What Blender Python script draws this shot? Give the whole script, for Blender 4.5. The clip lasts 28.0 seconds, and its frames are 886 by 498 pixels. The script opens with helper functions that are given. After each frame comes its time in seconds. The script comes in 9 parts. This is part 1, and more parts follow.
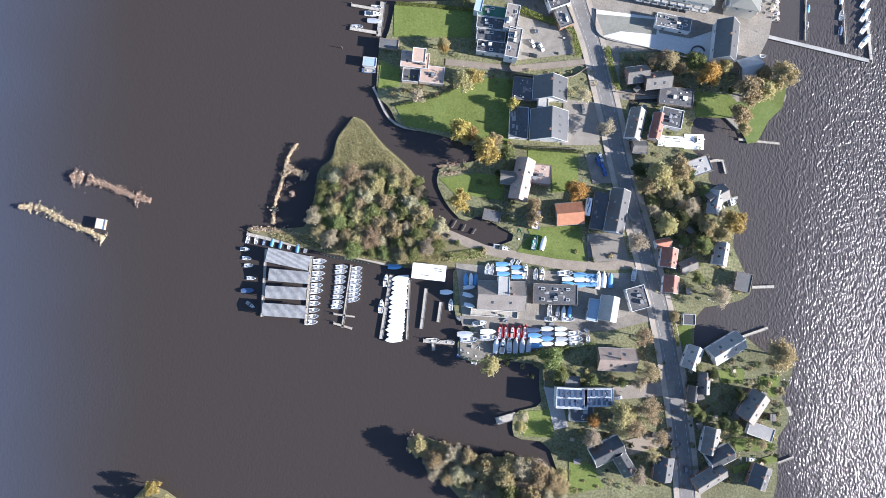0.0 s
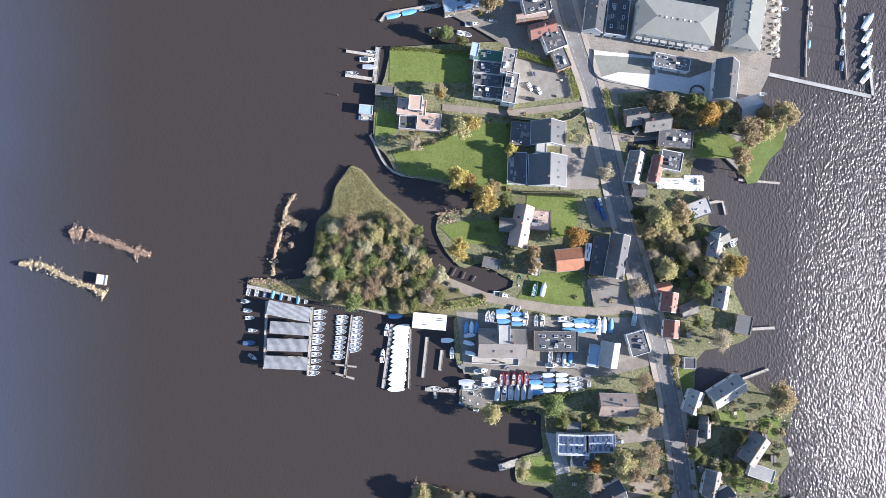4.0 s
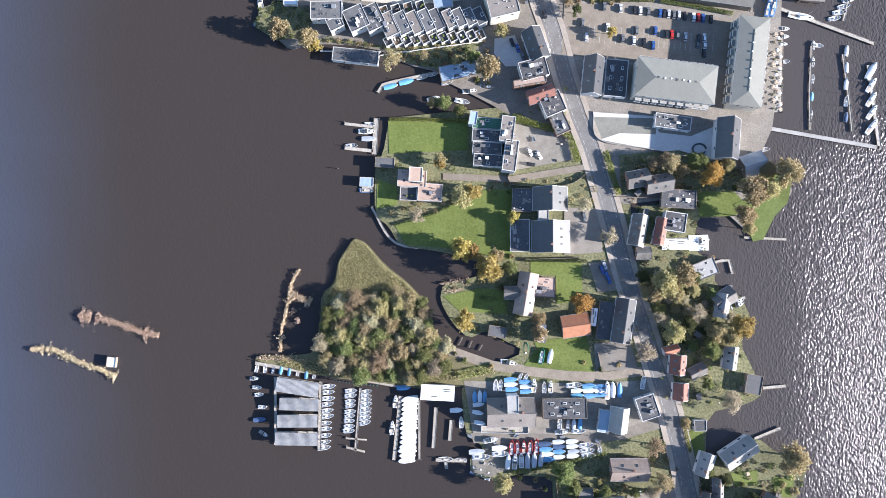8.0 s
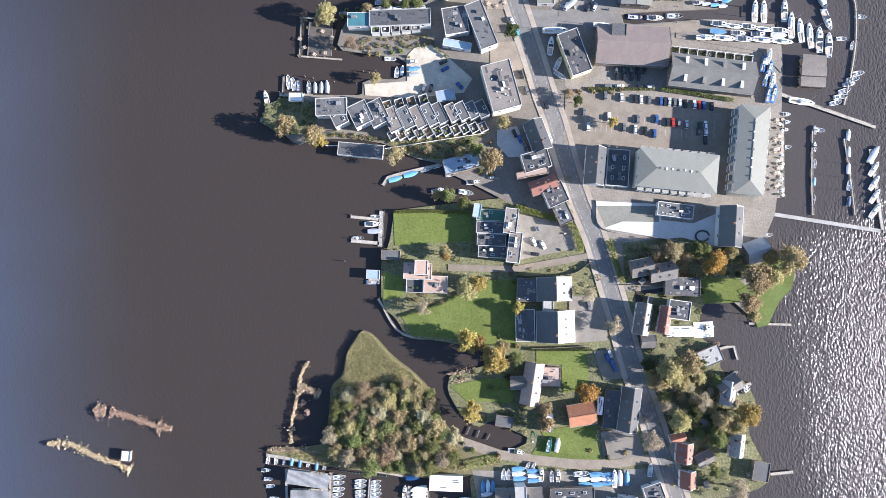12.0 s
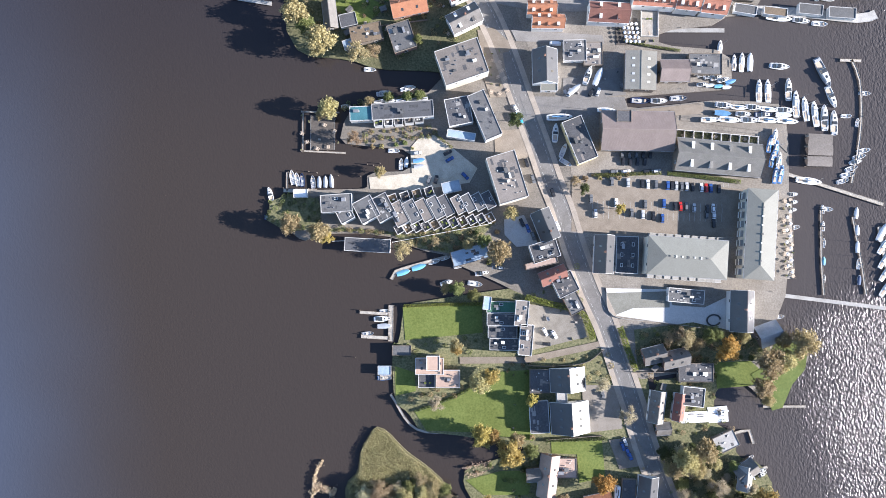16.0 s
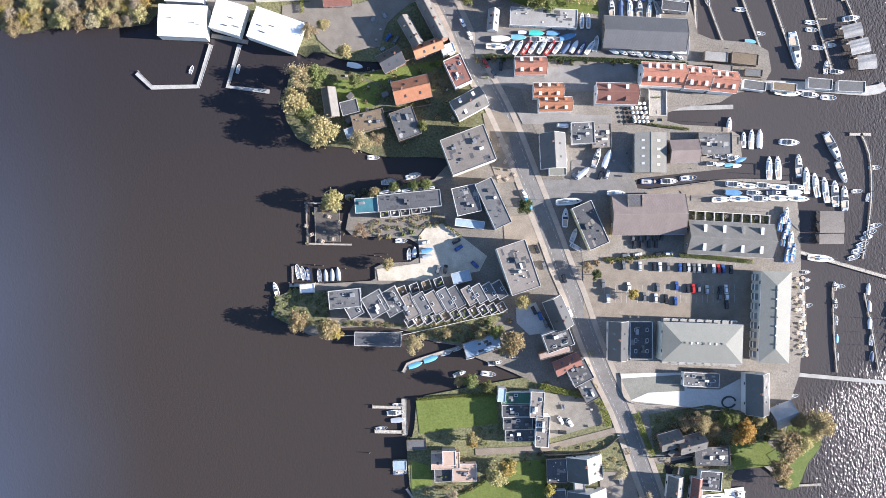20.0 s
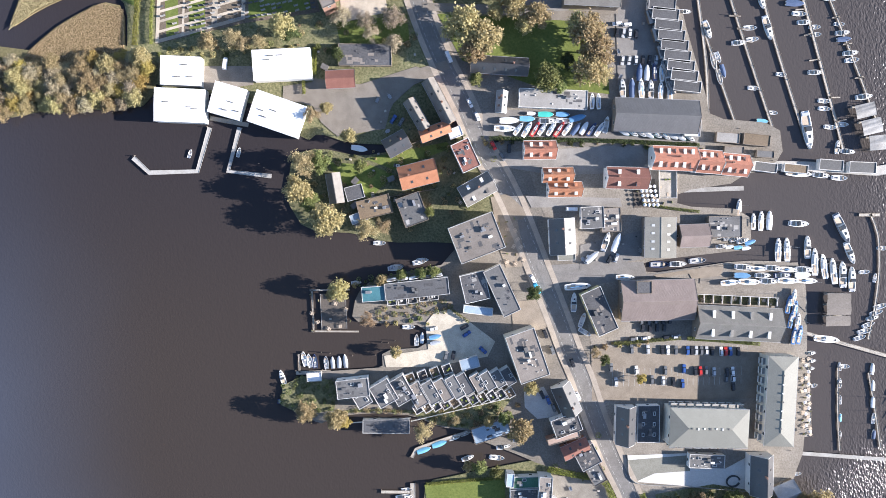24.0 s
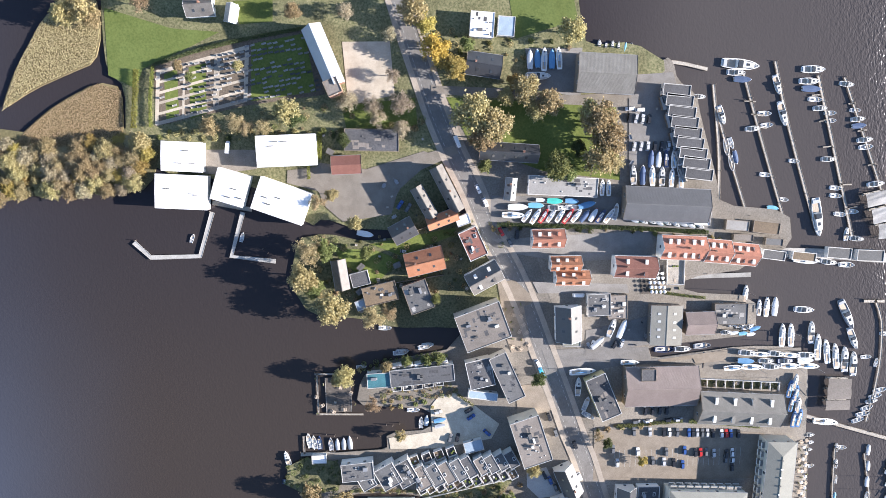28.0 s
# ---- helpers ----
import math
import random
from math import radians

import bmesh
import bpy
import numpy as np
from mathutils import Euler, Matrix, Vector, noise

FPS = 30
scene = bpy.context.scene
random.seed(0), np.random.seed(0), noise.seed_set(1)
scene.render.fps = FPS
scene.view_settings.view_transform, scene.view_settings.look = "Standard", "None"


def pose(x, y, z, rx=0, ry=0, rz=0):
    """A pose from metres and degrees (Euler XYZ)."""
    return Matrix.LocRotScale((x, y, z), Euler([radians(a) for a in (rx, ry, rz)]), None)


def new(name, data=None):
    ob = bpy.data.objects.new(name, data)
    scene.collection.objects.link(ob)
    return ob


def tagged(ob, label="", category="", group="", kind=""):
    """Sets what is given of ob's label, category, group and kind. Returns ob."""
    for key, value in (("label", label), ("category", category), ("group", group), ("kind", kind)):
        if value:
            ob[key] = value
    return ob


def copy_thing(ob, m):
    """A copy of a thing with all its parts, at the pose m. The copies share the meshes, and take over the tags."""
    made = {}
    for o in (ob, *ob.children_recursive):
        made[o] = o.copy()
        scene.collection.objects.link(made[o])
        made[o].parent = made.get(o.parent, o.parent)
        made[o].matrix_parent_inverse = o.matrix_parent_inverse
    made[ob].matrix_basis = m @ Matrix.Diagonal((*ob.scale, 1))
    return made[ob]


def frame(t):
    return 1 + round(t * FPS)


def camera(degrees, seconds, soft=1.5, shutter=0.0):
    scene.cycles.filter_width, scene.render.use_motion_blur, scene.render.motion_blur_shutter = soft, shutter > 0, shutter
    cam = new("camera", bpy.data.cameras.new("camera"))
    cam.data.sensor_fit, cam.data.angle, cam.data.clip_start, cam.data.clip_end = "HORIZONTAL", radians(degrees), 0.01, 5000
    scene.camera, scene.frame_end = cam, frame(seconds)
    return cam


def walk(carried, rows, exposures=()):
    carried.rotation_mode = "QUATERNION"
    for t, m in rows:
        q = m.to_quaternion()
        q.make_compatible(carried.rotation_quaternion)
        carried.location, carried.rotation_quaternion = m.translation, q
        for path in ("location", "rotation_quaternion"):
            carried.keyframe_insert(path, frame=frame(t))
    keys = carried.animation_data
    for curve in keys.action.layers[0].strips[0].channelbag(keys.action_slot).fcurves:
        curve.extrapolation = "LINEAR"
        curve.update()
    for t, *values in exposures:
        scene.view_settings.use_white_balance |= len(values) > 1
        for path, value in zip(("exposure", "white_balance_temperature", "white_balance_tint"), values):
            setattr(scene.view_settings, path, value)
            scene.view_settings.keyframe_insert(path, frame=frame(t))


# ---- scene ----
cam = camera(62.90, 28.0, soft=0.7)
ROWS = [
    (0, -6.91, 1.72, 337.40, 5.141, -2.051, -1.027),
    (1, -6.51, 9.52, 337.83, 4.479, -2.018, -1.108),
    (2, -6.01, 18.04, 338.48, 3.927, -1.974, -1.253),
    (3, -5.32, 27.17, 339.28, 3.487, -1.886, -1.517),
    (4, -4.30, 36.42, 340.05, 3.101, -1.700, -2.044),
    (5, -3.01, 45.58, 340.66, 2.767, -1.438, -2.695),
    (6, -1.47, 54.60, 341.06, 2.518, -1.129, -3.314),
    (7, 0.35, 63.66, 341.34, 2.430, -0.797, -3.754),
    (8, 2.37, 72.98, 341.94, 2.466, -0.462, -4.073),
    (9, 4.38, 82.56, 343.13, 2.582, -0.131, -4.296),
    (10, 6.30, 92.40, 344.85, 2.731, 0.180, -4.478),
    (11, 8.01, 102.46, 346.72, 2.853, 0.452, -4.675),
    (12, 9.29, 112.84, 348.32, 2.918, 0.657, -4.922),
    (13, 9.76, 123.73, 349.19, 2.904, 0.747, -5.236),
    (14, 9.52, 135.14, 349.42, 2.841, 0.724, -5.645),
    (15, 8.63, 147.11, 349.09, 2.741, 0.589, -6.188),
    (16, 7.10, 159.72, 348.27, 2.594, 0.336, -6.886),
    (17, 5.33, 172.83, 347.20, 2.344, 0.024, -7.565),
    (18, 3.68, 186.41, 345.98, 1.952, -0.312, -8.113),
    (19, 2.31, 200.63, 344.65, 1.416, -0.660, -8.507),
    (20, 1.28, 215.44, 343.29, 0.743, -1.023, -8.771),
    (21, 0.54, 230.79, 342.07, -0.033, -1.393, -8.963),
    (22, 0.03, 246.61, 340.84, -0.901, -1.748, -9.092),
    (23, -0.22, 262.66, 339.24, -1.896, -2.073, -9.130),
    (24, -0.25, 278.80, 337.31, -2.967, -2.364, -9.083),
    (25, -0.00, 294.97, 335.15, -4.059, -2.616, -8.959),
    (26, 0.57, 311.14, 332.88, -5.126, -2.825, -8.764),
    (27, 1.26, 327.27, 330.57, -6.196, -3.015, -8.549),
    (28, 1.90, 343.31, 328.28, -7.276, -3.189, -8.337),
]
walk(cam, [(t, pose(x, y, z, rx, ry, rz)) for t, x, y, z, rx, ry, rz in ROWS], [(0.0, 1.97, 5980.0, 15.0), (12.0, 1.97, 6100.0, 16.0), (20.0, 1.94, 6240.0, 16.0), (28.0, 1.9, 6400.0, 16.0)])

from mathutils.geometry import tessellate_polygon

# world and sun
SUN_AZ, SUN_EL = radians(-12), radians(19)
world = bpy.data.worlds.new("world")
scene.world = world
world.use_nodes = True
wn = world.node_tree
sky = wn.nodes.new("ShaderNodeTexSky")
sky.sky_type = "NISHITA"
sky.sun_disc = False
sky.sun_elevation = SUN_EL
sky.sun_rotation = math.pi / 2 - SUN_AZ
sky.dust_density = 0.4
sky.ozone_density = 2.5
bg = wn.nodes["Background"]
bg.inputs["Strength"].default_value = 0.082
wn.links.new(sky.outputs[0], bg.inputs[0])
sun = new("sun", bpy.data.lights.new("sun", "SUN"))
sun.data.energy, sun.data.angle, sun.data.color = 5.0, radians(0.6), (1.0, 0.95, 0.87)
to_sun = Vector((math.cos(SUN_EL) * math.cos(SUN_AZ), math.cos(SUN_EL) * math.sin(SUN_AZ), math.sin(SUN_EL)))
sun.rotation_mode = "QUATERNION"
sun.rotation_quaternion = to_sun.to_track_quat("Z", "Y")
sun.location = to_sun * 900
WATER_Z = -0.8

# materials
MATS = {}


def surface(name, dark, light, size=1.0, rough=0.8, relief=0.3, metal=0.0, vary=0.15, stripes=0.0, turn=0.0, stain=0.35, tint=None, gloss=0.4):
    """A worn surface: grain at one scale, stains at another, a tint for each object, and ribs or courses every stripes metres."""
    m = bpy.data.materials.new(name)
    m.use_nodes = True
    nt, nodes = m.node_tree, m.node_tree.nodes
    b = nodes["Principled BSDF"]
    b.inputs["Metallic"].default_value = metal
    b.inputs["Specular IOR Level"].default_value = gloss
    tc = nodes.new("ShaderNodeTexCoord")

    def noise_at(scale, detail):
        n = nodes.new("ShaderNodeTexNoise")
        n.inputs["Scale"].default_value = scale
        n.inputs["Detail"].default_value = detail
        n.inputs["Roughness"].default_value = 0.65
        nt.links.new(tc.outputs["Object"], n.inputs["Vector"])
        return n

    fine, broad = noise_at(2.2 / size, 6), noise_at(0.16 / size, 4)
    ramp = nodes.new("ShaderNodeValToRGB")
    ramp.color_ramp.elements[0].position, ramp.color_ramp.elements[1].position = 0.3, 0.7
    ramp.color_ramp.elements[0].color, ramp.color_ramp.elements[1].color = (*dark, 1), (*light, 1)
    nt.links.new(fine.outputs["Fac"], ramp.inputs[0])
    col = ramp.outputs[0]
    stainer = nodes.new("ShaderNodeMixRGB")
    stainer.blend_type = "MULTIPLY"
    sr = nodes.new("ShaderNodeValToRGB")
    sr.color_ramp.elements[0].position, sr.color_ramp.elements[1].position = 0.35, 0.62
    sr.color_ramp.elements[0].color = (*(tint or (0.5, 0.48, 0.45)), 1)
    sr.color_ramp.elements[1].color = (1, 1, 1, 1)
    nt.links.new(broad.outputs["Fac"], sr.inputs[0])
    stainer.inputs[0].default_value = stain
    nt.links.new(col, stainer.inputs[1])
    nt.links.new(sr.outputs[0], stainer.inputs[2])
    info = nodes.new("ShaderNodeObjectInfo")
    hsv = nodes.new("ShaderNodeHueSaturation")
    mr = nodes.new("ShaderNodeMapRange")
    mr.inputs["To Min"].default_value, mr.inputs["To Max"].default_value = 1 - vary, 1 + vary
    nt.links.new(info.outputs["Random"], mr.inputs["Value"])
    nt.links.new(mr.outputs[0], hsv.inputs["Value"])
    nt.links.new(stainer.outputs[0], hsv.inputs["Color"])
    nt.links.new(hsv.outputs[0], b.inputs["Base Color"])
    b.inputs["Roughness"].default_value = rough
    bump = nodes.new("ShaderNodeBump")
    bump.inputs["Strength"].default_value = relief
    bump.inputs["Distance"].default_value = 0.08
    height = fine.outputs["Fac"]
    if stripes:
        wave = nodes.new("ShaderNodeTexWave")
        wave.bands_direction = "X" if turn == 0 else "Y"
        wave.inputs["Scale"].default_value = 0.314 / stripes
        wave.inputs["Distortion"].default_value = 0.4
        nt.links.new(tc.outputs["Object"], wave.inputs["Vector"])
        add = nodes.new("ShaderNodeMath")
        nt.links.new(wave.outputs["Fac"], add.inputs[0])
        nt.links.new(fine.outputs["Fac"], add.inputs[1])
        height = add.outputs[0]
    nt.links.new(height, bump.inputs["Height"])
    nt.links.new(bump.outputs[0], b.inputs["Normal"])
    MATS[name] = m
    return m


surface("garden", (0.045, 0.058, 0.02), (0.225, 0.208, 0.115), 2.2, 0.95, 0.6, stain=0.7)
surface("yard", (0.13, 0.116, 0.098), (0.245, 0.22, 0.187), 1.6, 0.92, 0.3, stain=0.45)
surface("marking", (0.3, 0.3, 0.29), (0.5, 0.5, 0.48), 0.3, 0.8, 0.1, stain=0.6)
surface("pale_sand", (0.33, 0.285, 0.225), (0.45, 0.395, 0.32), 0.9, 0.9, 0.2, stain=0.4)
surface("meadow", (0.075, 0.11, 0.024), (0.135, 0.165, 0.045), 2.0, 0.95, 0.5, stain=0.5, tint=(0.6, 0.62, 0.4))
surface("reedbed", (0.07, 0.07, 0.03), (0.2, 0.17, 0.09), 1.5, 0.95, 0.8)
surface("marsh", (0.14, 0.12, 0.055), (0.235, 0.185, 0.1), 2.5, 0.95, 0.9, stain=0.6)
surface("lawn", (0.07, 0.098, 0.018), (0.142, 0.165, 0.042), 2.0, 0.95, 0.5, stain=0.5, tint=(0.6, 0.62, 0.4))
surface("asphalt", (0.155, 0.147, 0.138), (0.22, 0.209, 0.196), 1.0, 0.9, 0.2, stain=0.4)
surface("paving", (0.145, 0.128, 0.108), (0.235, 0.21, 0.178), 0.8, 0.9, 0.2, stain=0.4)
surface("sand_paving", (0.16, 0.134, 0.104), (0.265, 0.222, 0.174), 0.8, 0.9, 0.2, stain=0.4)
surface("olive_paving", (0.17, 0.168, 0.14), (0.25, 0.245, 0.21), 1.0, 0.9, 0.2, stain=0.4)
surface("footway", (0.23, 0.197, 0.162), (0.33, 0.287, 0.238), 0.8, 0.9, 0.2, stain=0.45)
surface("cream_gravel", (0.38, 0.34, 0.27), (0.54, 0.49, 0.4), 0.9, 0.9, 0.2, stain=0.5)
surface("pale_paving", (0.4, 0.393, 0.375), (0.51, 0.5, 0.48), 1.2, 0.8, 0.1, stain=0.25)
surface("gravel", (0.132, 0.12, 0.1), (0.25, 0.228, 0.195), 0.7, 0.95, 0.6, stain=0.5)
surface("soil", (0.07, 0.055, 0.04), (0.15, 0.12, 0.09), 1.5, 0.95, 0.6)
surface("dark_deck", (0.06, 0.052, 0.045), (0.12, 0.103, 0.088), 0.6, 0.85, 0.4, stripes=0.15, stain=0.5)
surface("timber", (0.13, 0.11, 0.09), (0.24, 0.2, 0.16), 0.5, 0.85, 0.4, stripes=0.2)
surface("deck_wood", (0.26, 0.235, 0.2), (0.42, 0.39, 0.345), 0.5, 0.85, 0.5, stripes=0.15)
surface("white_wall", (0.561, 0.552, 0.527), (0.663, 0.654, 0.629), 1.0, 0.7, 0.1, stain=0.2)
surface("cream", (0.5, 0.46, 0.38), (0.6, 0.56, 0.48), 1.0, 0.8, 0.1)
surface("yellow_wall", (0.5, 0.42, 0.22), (0.6, 0.52, 0.3), 1.0, 0.8, 0.1)
surface("pink_wall", (0.5, 0.38, 0.3), (0.6, 0.46, 0.38), 1.0, 0.8, 0.1)
surface("brick", (0.2, 0.11, 0.08), (0.32, 0.19, 0.14), 0.3, 0.9, 0.4, stripes=0.08)
surface("slate", (0.026, 0.027, 0.031), (0.058, 0.06, 0.065), 0.5, 0.36, 0.12, stripes=0.3, turn=1, gloss=0.5)
surface("grey_tile", (0.1, 0.093, 0.086), (0.175, 0.163, 0.15), 0.5, 0.6, 0.25, stripes=0.3, turn=1, stain=0.6, gloss=0.4)
surface("brown_tile", (0.2, 0.15, 0.12), (0.3, 0.24, 0.2), 0.5, 0.8, 0.5, stripes=0.3, turn=1)
surface("red_tile", (0.33, 0.125, 0.08), (0.44, 0.2, 0.135), 0.4, 0.8, 0.6, stripes=0.3, turn=1)
surface("orange_tile", (0.3, 0.12, 0.062), (0.42, 0.19, 0.105), 0.4, 0.75, 0.6, stripes=0.3, turn=1)
surface("redbrown", (0.15, 0.06, 0.045), (0.24, 0.11, 0.085), 0.5, 0.8, 0.5, stripes=0.3, turn=1)
surface("pink_tile", (0.3, 0.21, 0.165), (0.39, 0.292, 0.24), 0.5, 0.8, 0.4, stripes=0.3, turn=1)
surface("salmon_roof", (0.36, 0.25, 0.19), (0.46, 0.335, 0.265), 0.8, 0.85, 0.2, stain=0.4)
surface("green_roof", (0.15, 0.15, 0.128), (0.205, 0.205, 0.178), 1.0, 0.6, 0.1, stain=0.2)
surface("church_roof", (0.36, 0.39, 0.43), (0.45, 0.48, 0.52), 0.8, 0.5, 0.1, stain=0.2)
surface("bitumen", (0.05, 0.052, 0.058), (0.11, 0.11, 0.115), 1.5, 0.85, 0.2, stain=0.6)
surface("grey", (0.085, 0.087, 0.09), (0.135, 0.135, 0.135), 1.5, 0.85, 0.2, stain=0.5)
surface("greybeige", (0.155, 0.136, 0.12), (0.23, 0.205, 0.184), 1.5, 0.85, 0.2, stain=0.45)
surface("brown_flat", (0.12, 0.09, 0.06), (0.2, 0.15, 0.1), 1.5, 0.85, 0.3, stain=0.5)
surface("green_flat", (0.03, 0.09, 0.06), (0.06, 0.15, 0.1), 1.0, 0.8, 0.2)
surface("lightgrey", (0.252, 0.245, 0.234), (0.336, 0.329, 0.315), 1.5, 0.8, 0.15, stain=0.5)
surface("white_sheet", (0.68, 0.68, 0.68), (0.78, 0.78, 0.78), 1.5, 0.5, 0.05, stain=0.2, vary=0.04)
surface("corrugated", (0.18, 0.184, 0.188), (0.27, 0.27, 0.27), 0.6, 0.6, 0.5, stripes=0.5, stain=0.6)
surface("blue_metal", (0.24, 0.32, 0.4), (0.336, 0.416, 0.496), 1.0, 0.5, 0.2, stripes=0.4)
surface("pool_blue", (0.05, 0.15, 0.18), (0.09, 0.22, 0.25), 1.0, 0.15, 0.1, stain=0.5)
surface("brown_metal", (0.162, 0.126, 0.113), (0.225, 0.18, 0.162), 0.8, 0.7, 0.4, stripes=0.35, stain=0.3)
surface("grey_metal", (0.118, 0.114, 0.104), (0.175, 0.169, 0.155), 0.8, 0.7, 0.4, stripes=0.35, stain=0.4)
surface("olive_metal", (0.17, 0.165, 0.14), (0.235, 0.225, 0.195), 0.8, 0.7, 0.3, stripes=0.35, stain=0.3)
surface("darkgrey_metal", (0.06, 0.064, 0.07), (0.105, 0.105, 0.11), 0.8, 0.6, 0.4, stripes=0.35, stain=0.3)
surface("glass_grey", (0.24, 0.248, 0.256), (0.32, 0.328, 0.336), 0.8, 0.4, 0.2, stripes=0.5)
surface("solar", (0.32, 0.35, 0.39), (0.4, 0.43, 0.47), 1.0, 0.6, 0.1)
surface("panel_blue", (0.02, 0.03, 0.055), (0.035, 0.05, 0.085), 0.6, 0.2, 0.05, gloss=0.6)
surface("glazing", (0.03, 0.035, 0.04), (0.06, 0.065, 0.07), 1.0, 0.08, 0.02, gloss=0.7)
surface("white_trim", (0.52, 0.52, 0.505), (0.62, 0.62, 0.6), 0.6, 0.5, 0.05, stain=0.15, vary=0.05)
surface("coping", (0.42, 0.415, 0.4), (0.6, 0.595, 0.58), 0.6, 0.6, 0.1, stain=0.4, vary=0.25)
surface("steel", (0.3, 0.3, 0.3), (0.42, 0.42, 0.42), 0.5, 0.4, 0.1, metal=0.6)
surface("concrete", (0.27, 0.261, 0.243), (0.378, 0.369, 0.351), 1.0, 0.9, 0.3, stain=0.5)
surface("bark", (0.06, 0.05, 0.04), (0.13, 0.11, 0.09), 0.3, 0.95, 0.6)


def water_material():
    m = bpy.data.materials.new("lake_water")
    m.use_nodes = True
    nt, nodes = m.node_tree, m.node_tree.nodes
    b = nodes["Principled BSDF"]
    b.inputs["IOR"].default_value = 1.33
    b.inputs["Specular Tint"].default_value = (0.93, 0.88, 1.0, 1)
    tc = nodes.new("ShaderNodeTexCoord")
    sep = nodes.new("ShaderNodeSeparateXYZ")
    nt.links.new(tc.outputs["Object"], sep.inputs[0])

    def noise_at(scale, detail, stretch=(1, 1, 1)):
        mp = nodes.new("ShaderNodeMapping")
        mp.inputs["Scale"].default_value = stretch
        mp.inputs["Rotation"].default_value = (0, 0, 0.3)
        n = nodes.new("ShaderNodeTexNoise")
        n.inputs["Scale"].default_value = scale
        n.inputs["Detail"].default_value = detail
        n.inputs["Roughness"].default_value = 0.6
        nt.links.new(tc.outputs["Object"], mp.inputs[0])
        nt.links.new(mp.outputs[0], n.inputs["Vector"])
        return n.outputs["Fac"]

    def ranged(value, a, b, c, d):
        n = nodes.new("ShaderNodeMapRange")
        n.interpolation_type = "SMOOTHSTEP"
        for name, v in zip(("From Min", "From Max", "To Min", "To Max"), (a, b, c, d)):
            n.inputs[name].default_value = v
        nt.links.new(value, n.inputs["Value"])
        return n.outputs[0]

    def sums(kind, a, b):
        n = nodes.new("ShaderNodeMath")
        n.operation = kind
        for k, v in enumerate((a, b)):
            if isinstance(v, float):
                n.inputs[k].default_value = v
            else:
                nt.links.new(v, n.inputs[k])
        return n.outputs[0]

    # calm behind the land and the piers, ruffled by the wind on the open lake to the east
    lee = ranged(sep.outputs["Y"], 112, 150, 0.0, 62.0)
    gust = noise_at(0.02, 3)
    beyond = sums("SUBTRACT", sep.outputs["X"], lee)
    beyond = sums("ADD", beyond, sums("MULTIPLY", gust, 24.0))
    ruffled = ranged(beyond, 124, 246, 0.03, 1.0)
    strength = sums("ADD", sums("MULTIPLY", ruffled, 0.95), 0.03)
    waves = sums("ADD", noise_at(0.68, 1.6, (1.4, 0.8, 1)), sums("MULTIPLY", noise_at(0.3, 1), 0.6))
    bump = nodes.new("ShaderNodeBump")
    bump.inputs["Distance"].default_value = 1.15
    nt.links.new(strength, bump.inputs["Strength"])
    nt.links.new(waves, bump.inputs["Height"])
    nt.links.new(bump.outputs[0], b.inputs["Normal"])
    nt.links.new(sums("ADD", sums("MULTIPLY", ruffled, 0.25), 0.06), b.inputs["Roughness"])
    # peaty brown near the land; paler, bluer sky sheen coloured in to the west
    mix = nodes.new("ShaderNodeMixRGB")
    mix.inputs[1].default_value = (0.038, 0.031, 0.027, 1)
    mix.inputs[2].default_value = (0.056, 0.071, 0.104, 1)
    west_sheen = sums("ADD", sep.outputs["X"], sums("MULTIPLY", noise_at(0.006, 3), 60.0))
    nt.links.new(ranged(west_sheen, -95, -240, 0.0, 1.0), mix.inputs[0])
    # weaker sky reflection northward, put in as a darker base colour
    north = nodes.new("ShaderNodeMixRGB")
    north.inputs[2].default_value = (0.022, 0.02, 0.024, 1)
    nt.links.new(ranged(sep.outputs["Y"], 220, 340, 0.0, 0.6), north.inputs[0])
    nt.links.new(mix.outputs[0], north.inputs[1])
    # faint glow of the harbour ripples, painted as a paler base colour
    ripple_glow = nodes.new("ShaderNodeMixRGB")
    ripple_glow.inputs[2].default_value = (0.06, 0.053, 0.05, 1)
    harbour = sums("ADD", sep.outputs["X"], sums("MULTIPLY", noise_at(0.01, 2), 30.0))
    nt.links.new(ranged(harbour, 90, 165, 0.0, 1.0), ripple_glow.inputs[0])
    nt.links.new(north.outputs[0], ripple_glow.inputs[1])
    nt.links.new(ripple_glow.outputs[0], b.inputs["Base Color"])
    MATS["water"] = m


water_material()


# building blocks
def mesh_of(name, bm, material):
    me = bpy.data.meshes.new(name)
    bm.to_mesh(me)
    bm.free()
    for one in material if isinstance(material, (list, tuple)) else [material]:
        me.materials.append(MATS[one])
    return me


def part(name, bm, material, parent, label=""):
    ob = new(name, mesh_of(name, bm, material))
    ob.parent = parent
    return tagged(ob, label=label)


def shared(name, me, parent, m=None):
    ob = new(name, me)
    ob.parent = parent
    if m is not None:
        ob.matrix_basis = m
    return ob


def thing(name, x, y, z, turn, label, category, group=""):
    ob = new(name)
    ob.empty_display_size = 0.5
    ob.matrix_basis = pose(x, y, z, 0, 0, turn)
    return tagged(ob, label, category, group)


def box(bm, x0, x1, y0, y1, z0, z1, slot=0):
    v = [bm.verts.new((x, y, z)) for z in (z0, z1) for x, y in ((x0, y0), (x1, y0), (x1, y1), (x0, y1))]
    for q in ((3, 2, 1, 0), (4, 5, 6, 7), (0, 1, 5, 4), (1, 2, 6, 5), (2, 3, 7, 6), (3, 0, 4, 7)):
        f = bm.faces.new([v[i] for i in q])
        f.material_index = slot
    return v


